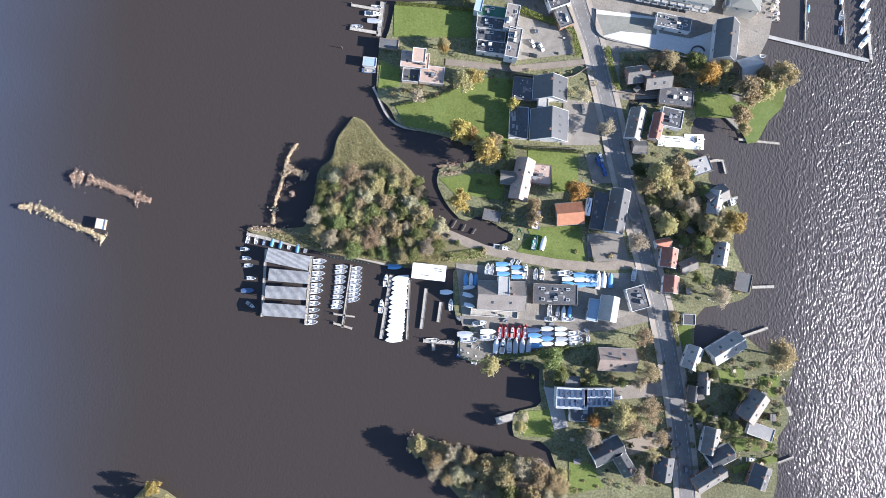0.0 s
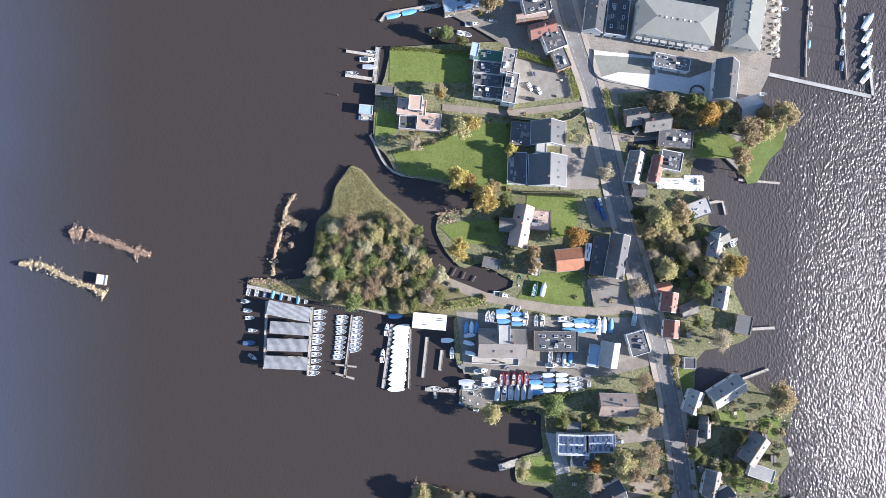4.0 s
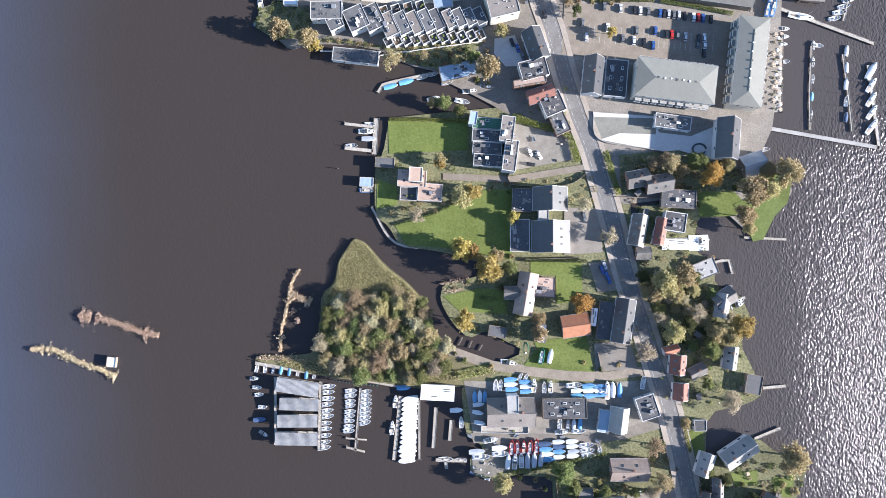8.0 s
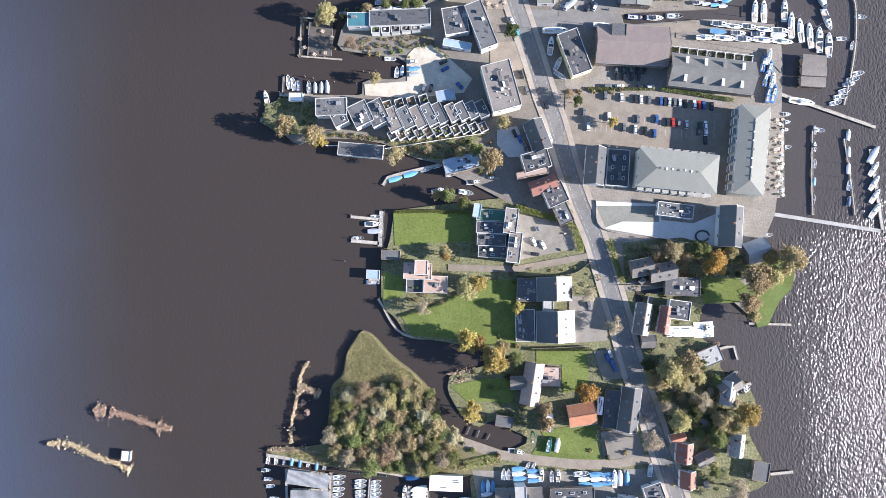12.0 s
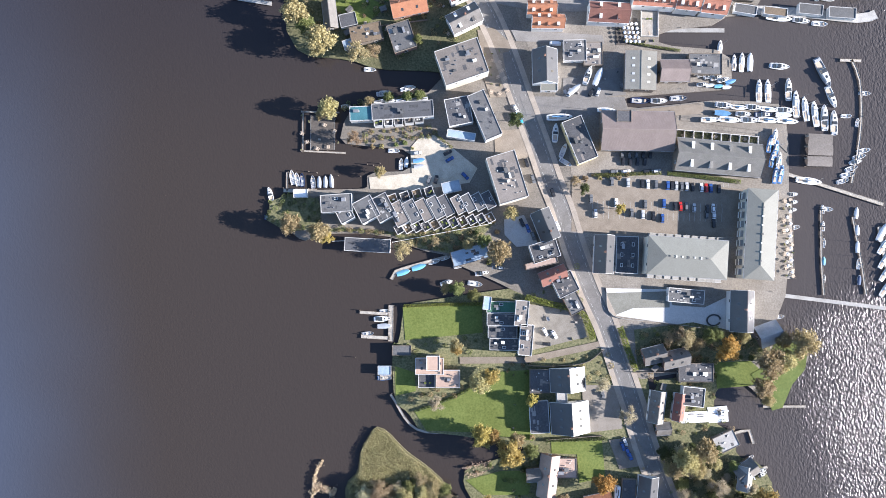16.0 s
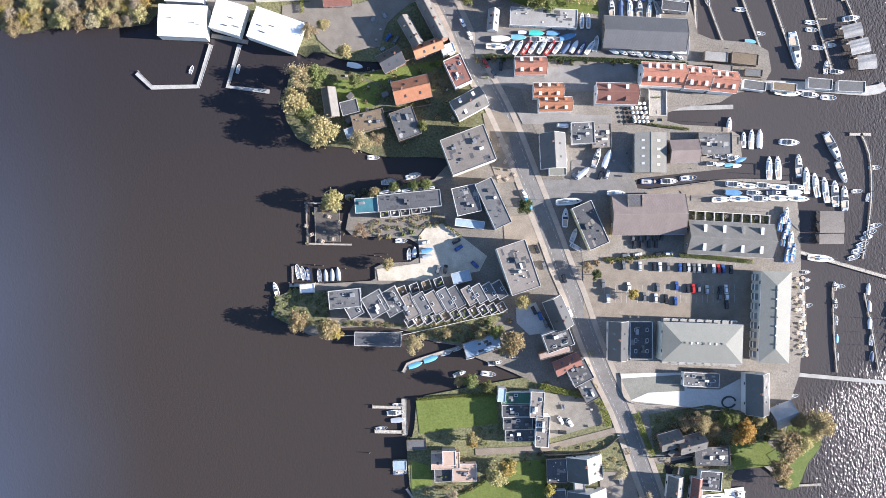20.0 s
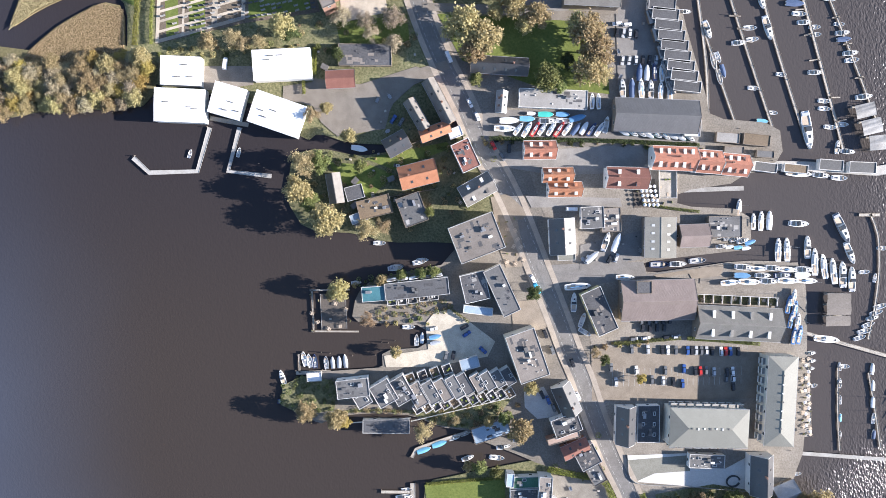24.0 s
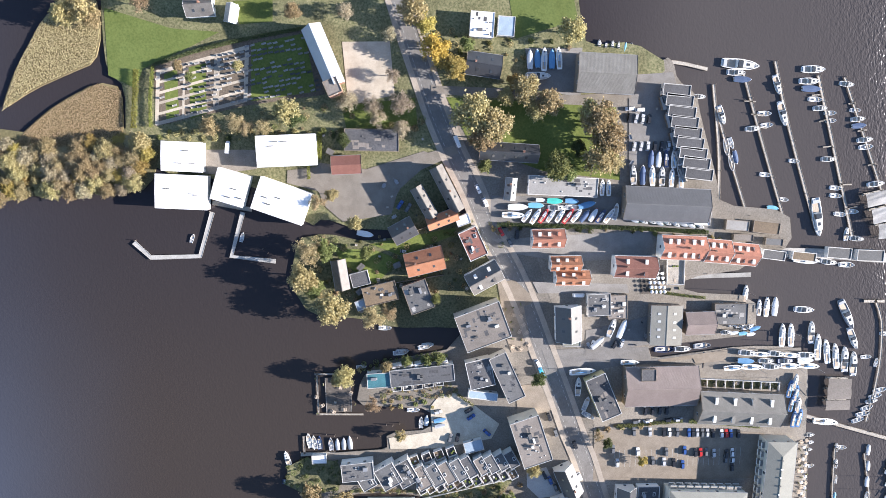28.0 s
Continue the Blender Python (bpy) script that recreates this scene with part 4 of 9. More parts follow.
def fence(points, height, label, material="timber"):
    line = smooth_line(points, 2.5) if len(points) > 2 else [Vector((*p, 0)) for p in points]
    c = line[0]
    ob = thing("fence", c.x, c.y, 0, 0, label, "fence")
    rel = [p - c for p in line]
    bm = bmesh.new()
    ribbon(bm, rel, 0.05, -0.05, 0, height)
    part("panel", bm, material, ob)
    bm = bmesh.new()
    ribbon(bm, rel, 0.1, -0.1, height, height + 0.08)
    part("rail", bm, material, ob)
    return ob


def churchyard(outline):
    """Graves in rows, with gaps."""
    rnd = random.Random(8)
    xs, ys = [p[0] for p in outline], [p[1] for p in outline]
    y = min(ys)
    while y < max(ys):
        x = min(xs)
        while x < max(xs):
            if inside(x, y, outline) and rnd.random() < (0.2 if x < -88 else 0.62):
                grave(x + rnd.uniform(-0.2, 0.2), y + rnd.uniform(-0.2, 0.2), rnd.uniform(-6, 6) + 10, rnd.random() < 0.6)
            x += 2.5
        y += 2.05

POSTS = {}


def stall_lines(a, b, count, length, turn):
    """White parking lines, side by side."""
    bm = bmesh.new()
    for i in range(count):
        u = i / (count - 1)
        p = Vector((a[0] + (b[0] - a[0]) * u, a[1] + (b[1] - a[1]) * u, 0))
        d = Vector((math.cos(radians(turn)), math.sin(radians(turn)), 0)) * length / 2
        n = Vector((-d.y, d.x, 0)).normalized() * 0.07
        bm.faces.new([bm.verts.new((q.x, q.y, ground_z(q.x, q.y) + 0.005)) for q in (p - d - n, p + d - n, p + d + n, p - d + n)])
    bmesh.ops.recalc_face_normals(bm, faces=bm.faces)
    tagged(new("trim", mesh_of("stall_lines", bm, "marking")), "worn white parking lines on brick paving", "parking lines", kind="structure")


def mooring_post(x, y, material="teal_paint", z=WATER_Z, tall=2.2):
    if material not in POSTS:
        bm = bmesh.new()
        bmesh.ops.create_cone(bm, cap_ends=True, segments=8, radius1=0.16, radius2=0.14, depth=tall + 1.2)
        POSTS[material] = mesh_of("mooring_post", bm, material)
    ob = new("mooring_post", POSTS[material])
    ob.location = (x, y, z + (tall - 1.2) / 2)
    return tagged(ob, "upright %s mooring post standing in the water" % ("teal painted" if material == "teal_paint" else "brown timber"), "mooring post", "mooring posts")


surface("teal_paint", (0.04, 0.2, 0.2), (0.06, 0.28, 0.27), 0.5, 0.5, 0.1)
surface("plastic_dark", (0.03, 0.035, 0.04), (0.06, 0.065, 0.07), 0.5, 0.6, 0.1)
CLUTTER = {}


def clutter_mesh(kind):
    bm = bmesh.new()
    if kind == "garden_table":
        box(bm, -0.8, 0.8, -0.45, 0.45, 0.68, 0.74)
        for sx in (-0.7, 0.7):
            for sy in (-0.38, 0.38):
                box(bm, sx - 0.04, sx + 0.04, sy - 0.04, sy + 0.04, 0, 0.68)
        for sy in (-0.85, 0.85):
            box(bm, -0.75, 0.75, sy - 0.18, sy + 0.18, 0.38, 0.44)
            box(bm, -0.6, -0.5, sy - 0.15, sy + 0.15, 0, 0.38)
            box(bm, 0.5, 0.6, sy - 0.15, sy + 0.15, 0, 0.38)
        return mesh_of(kind, bm, "teak")
    if kind == "planter":
        box(bm, -0.6, 0.6, -0.25, 0.25, 0, 0.5, 0)
        for i in range(5):
            bmesh.ops.create_icosphere(bm, subdivisions=1, radius=0.22, matrix=Matrix.Translation((-0.44 + 0.22 * i, 0, 0.58)))
        for f in bm.faces:
            if f.calc_center_median().z > 0.51:
                f.material_index = 1
        return mesh_of(kind, bm, ("timber", "leaf_green"))
    if kind == "bin":
        tapered(bm, -0.3, 0.3, 0.28, 0.28, 1.0, 0, 0.8)
        box(bm, -0.33, 0.33, -0.31, 0.31, 1.0, 1.07)
        bmesh.ops.recalc_face_normals(bm, faces=bm.faces)
        return mesh_of(kind, bm, "plastic_dark")
    if kind == "crate":
        box(bm, -0.55, 0.55, -0.4, 0.4, 0.1, 0.75)
        for y in (-0.35, 0, 0.35):
            box(bm, -0.58, 0.58, y - 0.06, y + 0.06, 0, 0.1)
        return mesh_of(kind, bm, "deck_wood")
    if kind == "trailer":
        box(bm, -1.1, 1.1, -0.65, 0.65, 0.45, 0.52)
        for y in (-0.62, 0.62):
            box(bm, -1.1, 1.1, y - 0.03, y + 0.03, 0.52, 0.85)
            bmesh.ops.create_cone(bm, cap_ends=True, segments=10, radius1=0.3, radius2=0.3, depth=0.18, matrix=pose(0, y * 1.25, 0.3, 90))
        box(bm, 1.1, 2.2, -0.05, 0.05, 0.42, 0.5)
        return mesh_of(kind, bm, "steel")
    tapered(bm, -1.5, 1.5, 1.1, 1.1, 0, 2.1, 0.97)
    box(bm, -1.65, 1.65, -1.25, 0.02, 2.1, 2.2)
    box(bm, -1.65, 1.65, -0.02, 1.25, 2.18, 2.28)
    return mesh_of(kind, bm, "grey_tile")


CLUTTER_WORDS = {"garden_table": ("brown wooden picnic table with two benches", "table"), "planter": ("wooden planter box with low green plants", "planter"), "bin": ("dark plastic wheeled bin with a lid", "bin"),
                 "crate": ("pale slatted wooden crate on the ground", "crate"), "trailer": ("low steel boat trailer with two wheels", "trailer"), "garden_shed": ("small grey garden shed with a low roof", "shed")}


def clutter(outline, gap, kinds, seed):
    rnd = random.Random(seed)
    for x, y in scatter(outline, gap, seed):
        kind = rnd.choice(kinds)
        if kind not in CLUTTER:
            CLUTTER[kind] = clutter_mesh(kind)
        ob = new(kind, CLUTTER[kind])
        ob.matrix_basis = pose(x, y, ground_z(x, y), 0, 0, rnd.uniform(0, 360))
        tagged(ob, *CLUTTER_WORDS[kind], "loose things outdoors")


def curved_bench(x, y, radius):
    bm = bmesh.new()
    line = [Vector((math.cos(a) * radius, math.sin(a) * radius * 0.8, 0)) for a in [i * 0.25 for i in range(24)]]
    ribbon(bm, line, 0.35, -0.35, 0.2, 0.75)
    ob = new("curved_bench", mesh_of("curved_bench", bm, "plastic_dark"))
    ob.location = (x, y, ground_z(x, y) - 0.2)
    return tagged(ob, "dark ring-shaped bench on the pale terrace", "bench")

# land
land("bank", [(10.2, 25.9), (28.8, 31.6), (42, 29.5), (63.1, 27.2), (102.7, 26.9), (108, -9.3), (62.3, -17.2), (32.2, -20.2), (20, -21.5), (11.7, -18.2), (11.7, -10.3), (18.5, -9), (16.9, -4.1), (10.2, -0.3)], 0.008, "garden")
land("bank", [(32.2, -20.2), (62.3, -15.3), (108.2, -6.8), (115.7, -19.1), (121.2, -98.3), (56.3, -97.9), (57.8, -75.6), (51.9, -57.9), (37.1, -55.9), (35.9, -50.8), (37.3, -43.8), (50.2, -41.2), (49, -32.6), (49.6, -22.7)], 0.016, "garden")
land("bank", [(94.8, 101.2), (129.2, 101.2), (131.3, 95.9), (126.8, 91.3), (124.8, 78.4), (133.8, 71.8), (133.3, 61), (144.2, 56.8), (149.2, 44.3), (142.5, 33.4), (148.7, 18.2), (151.9, 9.3), (144.5, 4.7), (124.2, 1.9), (121.7, -20.1), (106.7, -20.8), (98.1, 40.7)], 0.024, "garden")
land("bank", [(106.5, -19.3), (127.6, -18.7), (131.8, -14.9), (146.3, -10.7), (156.8, -20.1), (170.2, -22), (167.2, -32.6), (161.8, -38.1), (166.8, -49.7), (158.6, -59.7), (159.3, -76), (151.7, -98.5), (115.5, -98.3)], 0.032, "garden")
land("bank", [(-23.3, 130), (-24.9, 105.5), (-18.6, 99.9), (-14.4, 90.6), (7.2, 85.8), (22.9, 80), (37.4, 76.4), (43.8, 70.9), (96.9, 64.7), (96.2, 119), (86.2, 150.8), (70.9, 158.9), (42.6, 153), (26.1, 152.8), (4.1, 152.2), (-15, 151.5), (-18.9, 134.8)], 0.040, "garden")
land("bank", [(4.9, 71), (17, 72.7), (27.9, 74.6), (44.2, 78.5), (97.3, 72.5), (104.4, 27.3), (104.6, 13.8), (59.5, 20), (25.1, 30.5), (41.6, 36.7), (28.6, 44.4), (23.4, 47.7), (15.2, 44.4), (7.7, 52.7), (3, 63.4)], 0.048, "garden")
land("island", [(-35.5, 95.8), (-30.1, 93.3), (-21.8, 82.1), (-12.4, 73.8), (-5.6, 65.8), (-3, 57.9), (-1.6, 51.5), (3.7, 43.7), (7.7, 39.8), (26.7, 32.6), (26.6, 26.5), (10.3, 22.2), (-8.2, 22.4), (-29.2, 27.5), (-52.8, 31.4), (-74, 38.1), (-85.3, 41.6), (-84.6, 44), (-68.8, 42.5), (-57, 43.2), (-53.5, 59.9), (-52.5, 70.4), (-45.9, 75.3), (-43.4, 85.9)], 0.056, "reedbed")
land("island", [(-12, -55.5), (-4.3, -53.8), (10, -60.2), (22.9, -64), (41, -64.1), (57.8, -70.6), (59.3, -85.4), (57.6, -95.5), (23.1, -95.3), (-0.2, -69)], 0.064, "reedbed")
land("island", [(-136.5, -79.7), (-130, -73.1), (-122.4, -73.9), (-114.3, -79.8), (-111.2, -94.5), (-138.8, -94.4)], 0.072, "reedbed")
land("bank", [(17.1, 252.5), (19, 286.5), (32.5, 302.8), (55.4, 306), (73, 240), (80.7, 147.3), (77.7, 126.9), (60.9, 139.9), (40.4, 150.3), (30.9, 156.6), (22.0, 162.0), (13.6, 166.9), (9.3, 172.3), (-4.2, 176.4), (-15.1, 183.8), (-31.1, 187.9), (-46.0, 189.5), (-54.0, 188.8), (-59.7, 187.3), (-67.9, 195.6), (-67.9, 206.4), (-50.2, 210.8), (-26.1, 208), (-25, 217), (-3.8, 214.9), (-3.2, 225.2), (-21.2, 229.1), (-36.9, 232.7), (-32.7, 244.7), (-23.9, 250.8)], 0.080, "yard")
land("bank", [(-107.9, 351.8), (-101.4, 366.6), (-32.2, 361.6), (18.1, 367), (27.8, 328.9), (11.2, 308.5), (0.8, 309.6), (-24.6, 314.5), (-37.6, 321.4), (-43.5, 318), (-66.4, 342)], 0.088, "garden")
land("bank", [(-50.6, 313.7), (-37.7, 314.4), (-20.5, 307.7), (0.4, 307.7), (26.1, 318.9), (42.6, 272.9), (29.2, 257.2), (11.3, 262.6), (-14.7, 266.4), (-26.9, 272.8), (-50.9, 277.8), (-57.4, 294)], 0.096, "garden")
land("wood", [(-183.7, 384.6), (-145.4, 373.6), (-110.3, 373), (-100.6, 365.3), (-110.6, 345.5), (-126.3, 345.4), (-150.7, 350.2), (-177.9, 349), (-192.6, 369.5)], 0.104, "reedbed")
land("marsh", [(-166.7, 387.6), (-157, 404), (-142.6, 421.6), (-130.4, 431.5), (-117.3, 430.7), (-117.5, 414.2), (-123.2, 402.2), (-134.9, 399.2), (-151.3, 394.6)], 0.112, "marsh")
land("marsh", [(-167.2, 371.7), (-154.4, 380.7), (-142.6, 387.3), (-123.6, 394.1), (-113.9, 390.5), (-117.7, 367.1), (-146.5, 369)], 0.120, "marsh")
land("bank", [(-113, 441.8), (-117.5, 414.2), (-118.8, 398.2), (-112.5, 390.3), (-116.9, 367), (-107.3, 363.7), (0.6, 350.2), (25.7, 346.3), (22.9, 420.8)], 0.128, "garden")
land("bank", [(73, 240), (103.5, 237.4), (104.2, 232.3), (128, 231.7), (148, 231.4), (177.4, 226.4), (179.5, 212.7), (176.4, 188), (168.5, 136.5), (161, 122.8), (157.9, 113.6), (170.6, 109.5), (174.8, 102.6), (164.9, 96.1), (152.2, 84), (139.5, 97.4), (122.4, 103.9), (86.1, 102.2), (72.6, 148.5)], 0.136, "yard")
land("bank", [(53.2, 309.5), (117.5, 302.9), (158.8, 283.7), (156.3, 268), (124.4, 268.4), (122.9, 261.7), (157.2, 254.6), (155.5, 235.8), (128, 237.2), (107, 238), (104.5, 237.6), (72.5, 236.8), (60.2, 263.8)], 0.144, "yard")
land("bank", [(18, 376.8), (80.5, 364.1), (111.7, 361.4), (126.2, 370.3), (129.1, 367.4), (130, 359.4), (138.2, 351.5), (139.2, 341.1), (143.8, 312), (144.1, 300.1), (176.6, 292.4), (176.6, 276.1), (158.4, 270.3), (122, 276.9), (44, 298.9), (23.2, 346.7)], 0.152, "yard")
land("bank", [(8.6, 425.4), (89.3, 412.9), (89.5, 390.7), (90.8, 379.9), (111.7, 378.9), (128.1, 365.9), (110.9, 356.4), (79.2, 355.6), (16.2, 366.1)], 0.160, "garden")
road([(5.1, 440.2), (9.8, 418), (13.4, 395.1), (16.8, 377), (20.2, 359.3), (24.9, 341.5), (30.9, 323.4), (36.2, 302.5), (42.8, 285.7), (48.3, 266.9), (53.1, 245.2), (58.8, 220.3), (62.6, 201.7), (66.1, 188.4), (69.8, 168), (75.2, 145.7), (79.8, 131.5), (84.4, 109.3), (88.5, 88.4), (88.8, 84.6), (92.7, 63.7), (98.6, 40.7), (102.5, 23.2), (106.5, 5.7), (109.5, -11.9), (112.2, -31.9), (114.4, -55.1), (115.7, -75.9), (115.9, -100.7)], 7.4)
# buildings, the south boatyard
flat(-65.8, 28.0, 19.9, 6.6, -13, 3.2, "corrugated", "timber", "covered mooring shed with a weathered grey corrugated roof", posts=True, category="boathouse")
flat(-65.5, 20.1, 18.2, 5.6, -6, 3.2, "corrugated", "timber", "covered mooring shed with a weathered grey corrugated roof", posts=True, category="boathouse")
flat(-66.7, 12.5, 18.6, 5.7, -4, 3.2, "corrugated", "timber", "covered mooring shed with a weathered grey corrugated roof", posts=True, category="boathouse")
flat(-67.6, 4.4, 19.6, 5.9, -5, 3.2, "corrugated", "timber", "covered mooring shed with a weathered grey corrugated roof", posts=True, category="boathouse")
flat(-1.1, 21.0, 15.6, 7.2, -7, 4, "white_sheet", "white_wall", "white sheeted boatyard tent on the quay", plain=True, category="shed")
house(32.1, 9.6, 22.3, 13.3, -3, 4, 5, "greybeige", "timber", "large boatyard house with a grey tiled roof")
flat(32.9, 13.9, 5.1, 8.3, -3, 8.8, "lightgrey", "white_wall", "pale tower of the boatyard house", category="tower")
flat(57.0, 9.7, 20.5, 9.4, -3, 5, "bitumen", "timber", "dark flat-roofed workshop with rows of white rooflights", lights=3, category="workshop")
flat(95.5, 7.3, 10.8, 9.0, 104, 4.5, "bitumen", "white_wall", "low dark-roofed office with white roof edges")
house(84.8, -20.8, 17.6, 10.5, -4, 3.5, 4.5, "brown_tile", "brick", "detached house with a faded brown tiled roof")
flat(62.8, -37.6, 14.3, 9.4, -4, 6.5, "solar", "white_wall", "modern white villa block covered with solar panels", solar=5)
flat(75.1, -37.5, 13.8, 8.3, -1, 6.5, "solar", "white_wall", "modern white villa wing covered with solar panels", solar=5)
flat(67.4, -44.9, 10.8, 7.0, -4, 4, "bitumen", "white_wall", "low dark-roofed block of the white villa")
flat(64.1, -30.4, 6.7, 4.9, -2, 3, "grey", "timber", "grey flat-roofed garden shed", category="shed")
house(78.4, -61.7, 14.9, 9.0, 24, 4.5, 4, "slate", "white_wall", "white house with a dark slate roof")
house(86.2, -67.9, 10.1, 6.7, -60, 4, 3.5, "slate", "white_wall", "white house wing with dark slate roof")
house(104.1, -70.4, 10.7, 8.7, 79, 4, 4, "slate", "brick", "small dark-roofed house beside the road")
house(136.1, -16.5, 16.6, 9.2, 29, 4, 4, "lightgrey", "white_wall", "waterside house with a pale grey roof")
house(120.0, -20.7, 10.8, 7.5, 68, 4, 4, "lightgrey", "white_wall", "narrow white house with a steep pale roof")
flat(119.7, -3.0, 5.7, 5.2, -3, 3, "bitumen", "white_wall", "small white waterside cabin", category="cabin")
house(125.1, -32.4, 10.1, 5.2, 84, 3.5, 3, "grey_tile", "timber", "grey wooden house near the road")
house(119.3, -37.1, 7.6, 4.6, 79, 3.5, 3.5, "slate", "brick", "small dark roadside cottage")
house(147.1, -43.6, 14.2, 9.6, 53, 4, 4, "greybeige", "brick", "thatched grey-brown waterside house with a steep roof")
flat(150.7, -55.0, 12.2, 6.1, -21, 2.8, "lightgrey", "white_wall", "pale flat-roofed terrace building by the water")
house(126.4, -58.4, 12.1, 7.4, 76, 4, 4, "grey_tile", "white_wall", "white gabled house with a grey roof")
house(130.6, -65.7, 12.0, 7.9, 25, 4, 4, "slate", "white_wall", "dark-roofed house with white gables")
house(125.1, -75.0, 15.6, 7.6, 29, 4, 4, "grey_tile", "brick", "grey-roofed brick house near the road")
house(148.4, -75.1, 10.4, 8.7, 67, 4, 4, "slate", "brick", "brick house with dark roof by the lake")
house(108.7, 32.8, 7.3, 4.1, 10, 3, 3, "red_tile", "white_wall", "cottage with a dull red tiled roof")
house(111.1, 25.8, 9.2, 7.8, 80, 4, 4, "redbrown", "white_wall", "white cottage with a red-brown roof")
house(111.4, 13.4, 8.1, 7.3, 82, 4, 4, "redbrown", "white_wall", "white roadside cottage with a brown roof")
house(136.1, 27.2, 10.5, 6.7, 77, 3.5, 4, "lightgrey", "white_wall", "white wooden chalet at the waterside")
house(120.4, 22.1, 8.2, 5.7, 21, 3, 2.5, "grey_tile", "brick", "low annex with a grey roof")
flat(146.2, 14.0, 7.6, 9.0, -15, 3, "grey", "timber", "wooden boathouse on the lake edge", category="boathouse")
house(134.5, 51.6, 11.2, 6.7, 76, 3.5, 3, "lightgrey", "white_wall", "pale waterside summer house")
flat(128.3, 69.3, 10.9, 8.1, 18, 3, "lightgrey", "timber", "open grey boathouse on posts", category="boathouse")
# buildings, the middle stretch
flat(-6.0, 121.2, 13.4, 7.7, -7, 5.0, "salmon_roof", "pink_wall", "villa block with a salmon flat roof and raised edges")
flat(1.9, 114.2, 11.4, 8.2, -7, 4.4, "salmon_roof", "pink_wall", "lower villa block with a salmon flat roof")
flat(-4.1, 122.7, 6.2, 6.8, -7, 7.2, "salmon_roof", "pink_wall", "raised middle block of the salmon-roofed villa")
flat(-8.2, 114.4, 7.9, 6.3, -7, 3.0, "bitumen", "pink_wall", "dark roof terrace of the villa with pale rails", terrace=True, category="terrace")
flat(24.6, 147.5, 6.4, 3.7, 76, 6, "blue_metal", "white_wall", "pale blue rooflight block", category="roof block")
house(43.2, 63.7, 19.9, 9.0, 76, 3.5, 4.5, "pink_tile", "brick", "long house with a faded pink tiled roof")
flat(52.0, 66.2, 10.1, 9.2, -7, 3.4, "pink_tile", "brick", "low wing with a pinkish roof terrace")
house(36.4, 64.7, 6.9, 6.1, -4, 3.5, 3, "grey_tile", "brick", "small grey cross wing")
house(65.3, 47.3, 13.1, 10.4, 4, 3, 3, "orange_tile", "timber", "barn with a bright orange tiled roof", category="barn")
house(87.6, 48.0, 20.7, 9.4, 77, 4, 4.6, "slate", "white_wall", "dark slate-roofed roadside house")
flat(79.3, 48.6, 18.0, 6.6, 79, 2.8, "bitumen", "timber", "low dark-roofed yard shed beside the roadside house", category="shed")
flat(74.4, 50.6, 8.4, 2.6, 79, 2.6, "white_sheet", "white_wall", "long white caravan on the drive", plain=True, category="caravan")
flat(28.8, 47.0, 8.5, 5.2, -14, 2.6, "grey", "timber", "grey garden shed by the inlet", category="shed")
flat(49.7, 44.7, 8.8, 3.7, 81, 2.6, "white_sheet", "timber", "narrow shed with a white roof", category="shed")
flat(-18.3, 130.0, 9.1, 4.7, -7, 2.6, "grey", "timber", "grey boathouse at the jetty", category="boathouse")
house(99.8, 113.8, 10.6, 8.1, 7, 4, 4, "grey_tile", "brick", "brick house with a grey roof")
house(109.6, 110.9, 12.8, 8.2, 6, 4, 4, "grey_tile", "brick", "grey-roofed brick house behind hedges")
flat(118.5, 103.1, 16.5, 8.8, -7, 3.5, "bitumen", "timber", "low dark flat-roofed annex")
house(97.9, 89.6, 14.9, 7.4, 75, 4, 4, "grey_tile", "white_wall", "white house with a grey roof by the road")
house(108.2, 88.3, 13.0, 5.6, 75, 4, 3, "redbrown", "white_wall", "narrow white house with a red-brown roof slope")
flat(115.4, 92.3, 10.2, 9.0, -13, 5, "bitumen", "white_wall", "dark flat-roofed house with white edges by the boat deck")
flat(116.8, 81.9, 14.5, 5.2, -4, 0.7, "white_sheet", "white_wall", "pale landing stage beside the water", plain=True, category="landing stage", base=-0.2)
flat(127.2, 81.8, 9.3, 7.4, -2, 0.5, "white_sheet", "white_wall", "white boat deck over the water", plain=True, category="boat deck", base=-0.4)
house(99.8, 78.8, 6.9, 6.1, -3, 3, 2.5, "grey_tile", "brick", "small cottage with grey roof")
house(135.8, 54.9, 10.6, 8.1, 27, 3, 3, "grey_tile", "timber", "wooden cabin at the waterside", category="cabin")
# buildings, the hotel
house(119.8, 157.5, 37.5, 18.2, -11, 10, 1.5, "green_roof", "cream", "hotel block with a pale green-grey hipped roof", hip=True, balconies=9, category="hotel")
house(155.1, 164.2, 42.6, 14.1, 79, 10, 1.3, "green_roof", "cream", "lakeside hotel wing with a pale green-grey hipped roof", hip=True, balconies=9, category="hotel")
house(82.4, 163.8, 18.2, 9.4, 80, 5, 5, "slate", "white_wall", "dark gabled hotel annex with a white edge")
flat(93.5, 162.2, 17.7, 10.6, 81, 4, "bitumen", "white_wall", "dark flat-roofed hotel court with white roof edges", lights=3)
flat(118.7, 139.5, 17.1, 6.7, -12, 4, "grey", "white_wall", "flat-roofed pavilion with white edges", lights=2, category="pavilion")
house(143.0, 129.4, 19.3, 11.2, 81, 6, 6, "slate", "white_wall", "steep dark-roofed boathouse with white lake side")
house(155.2, 116.9, 11.2, 10.6, 13, 3, 3.5, "glass_grey", "timber", "low grey metal-roofed pavilion", category="pavilion")
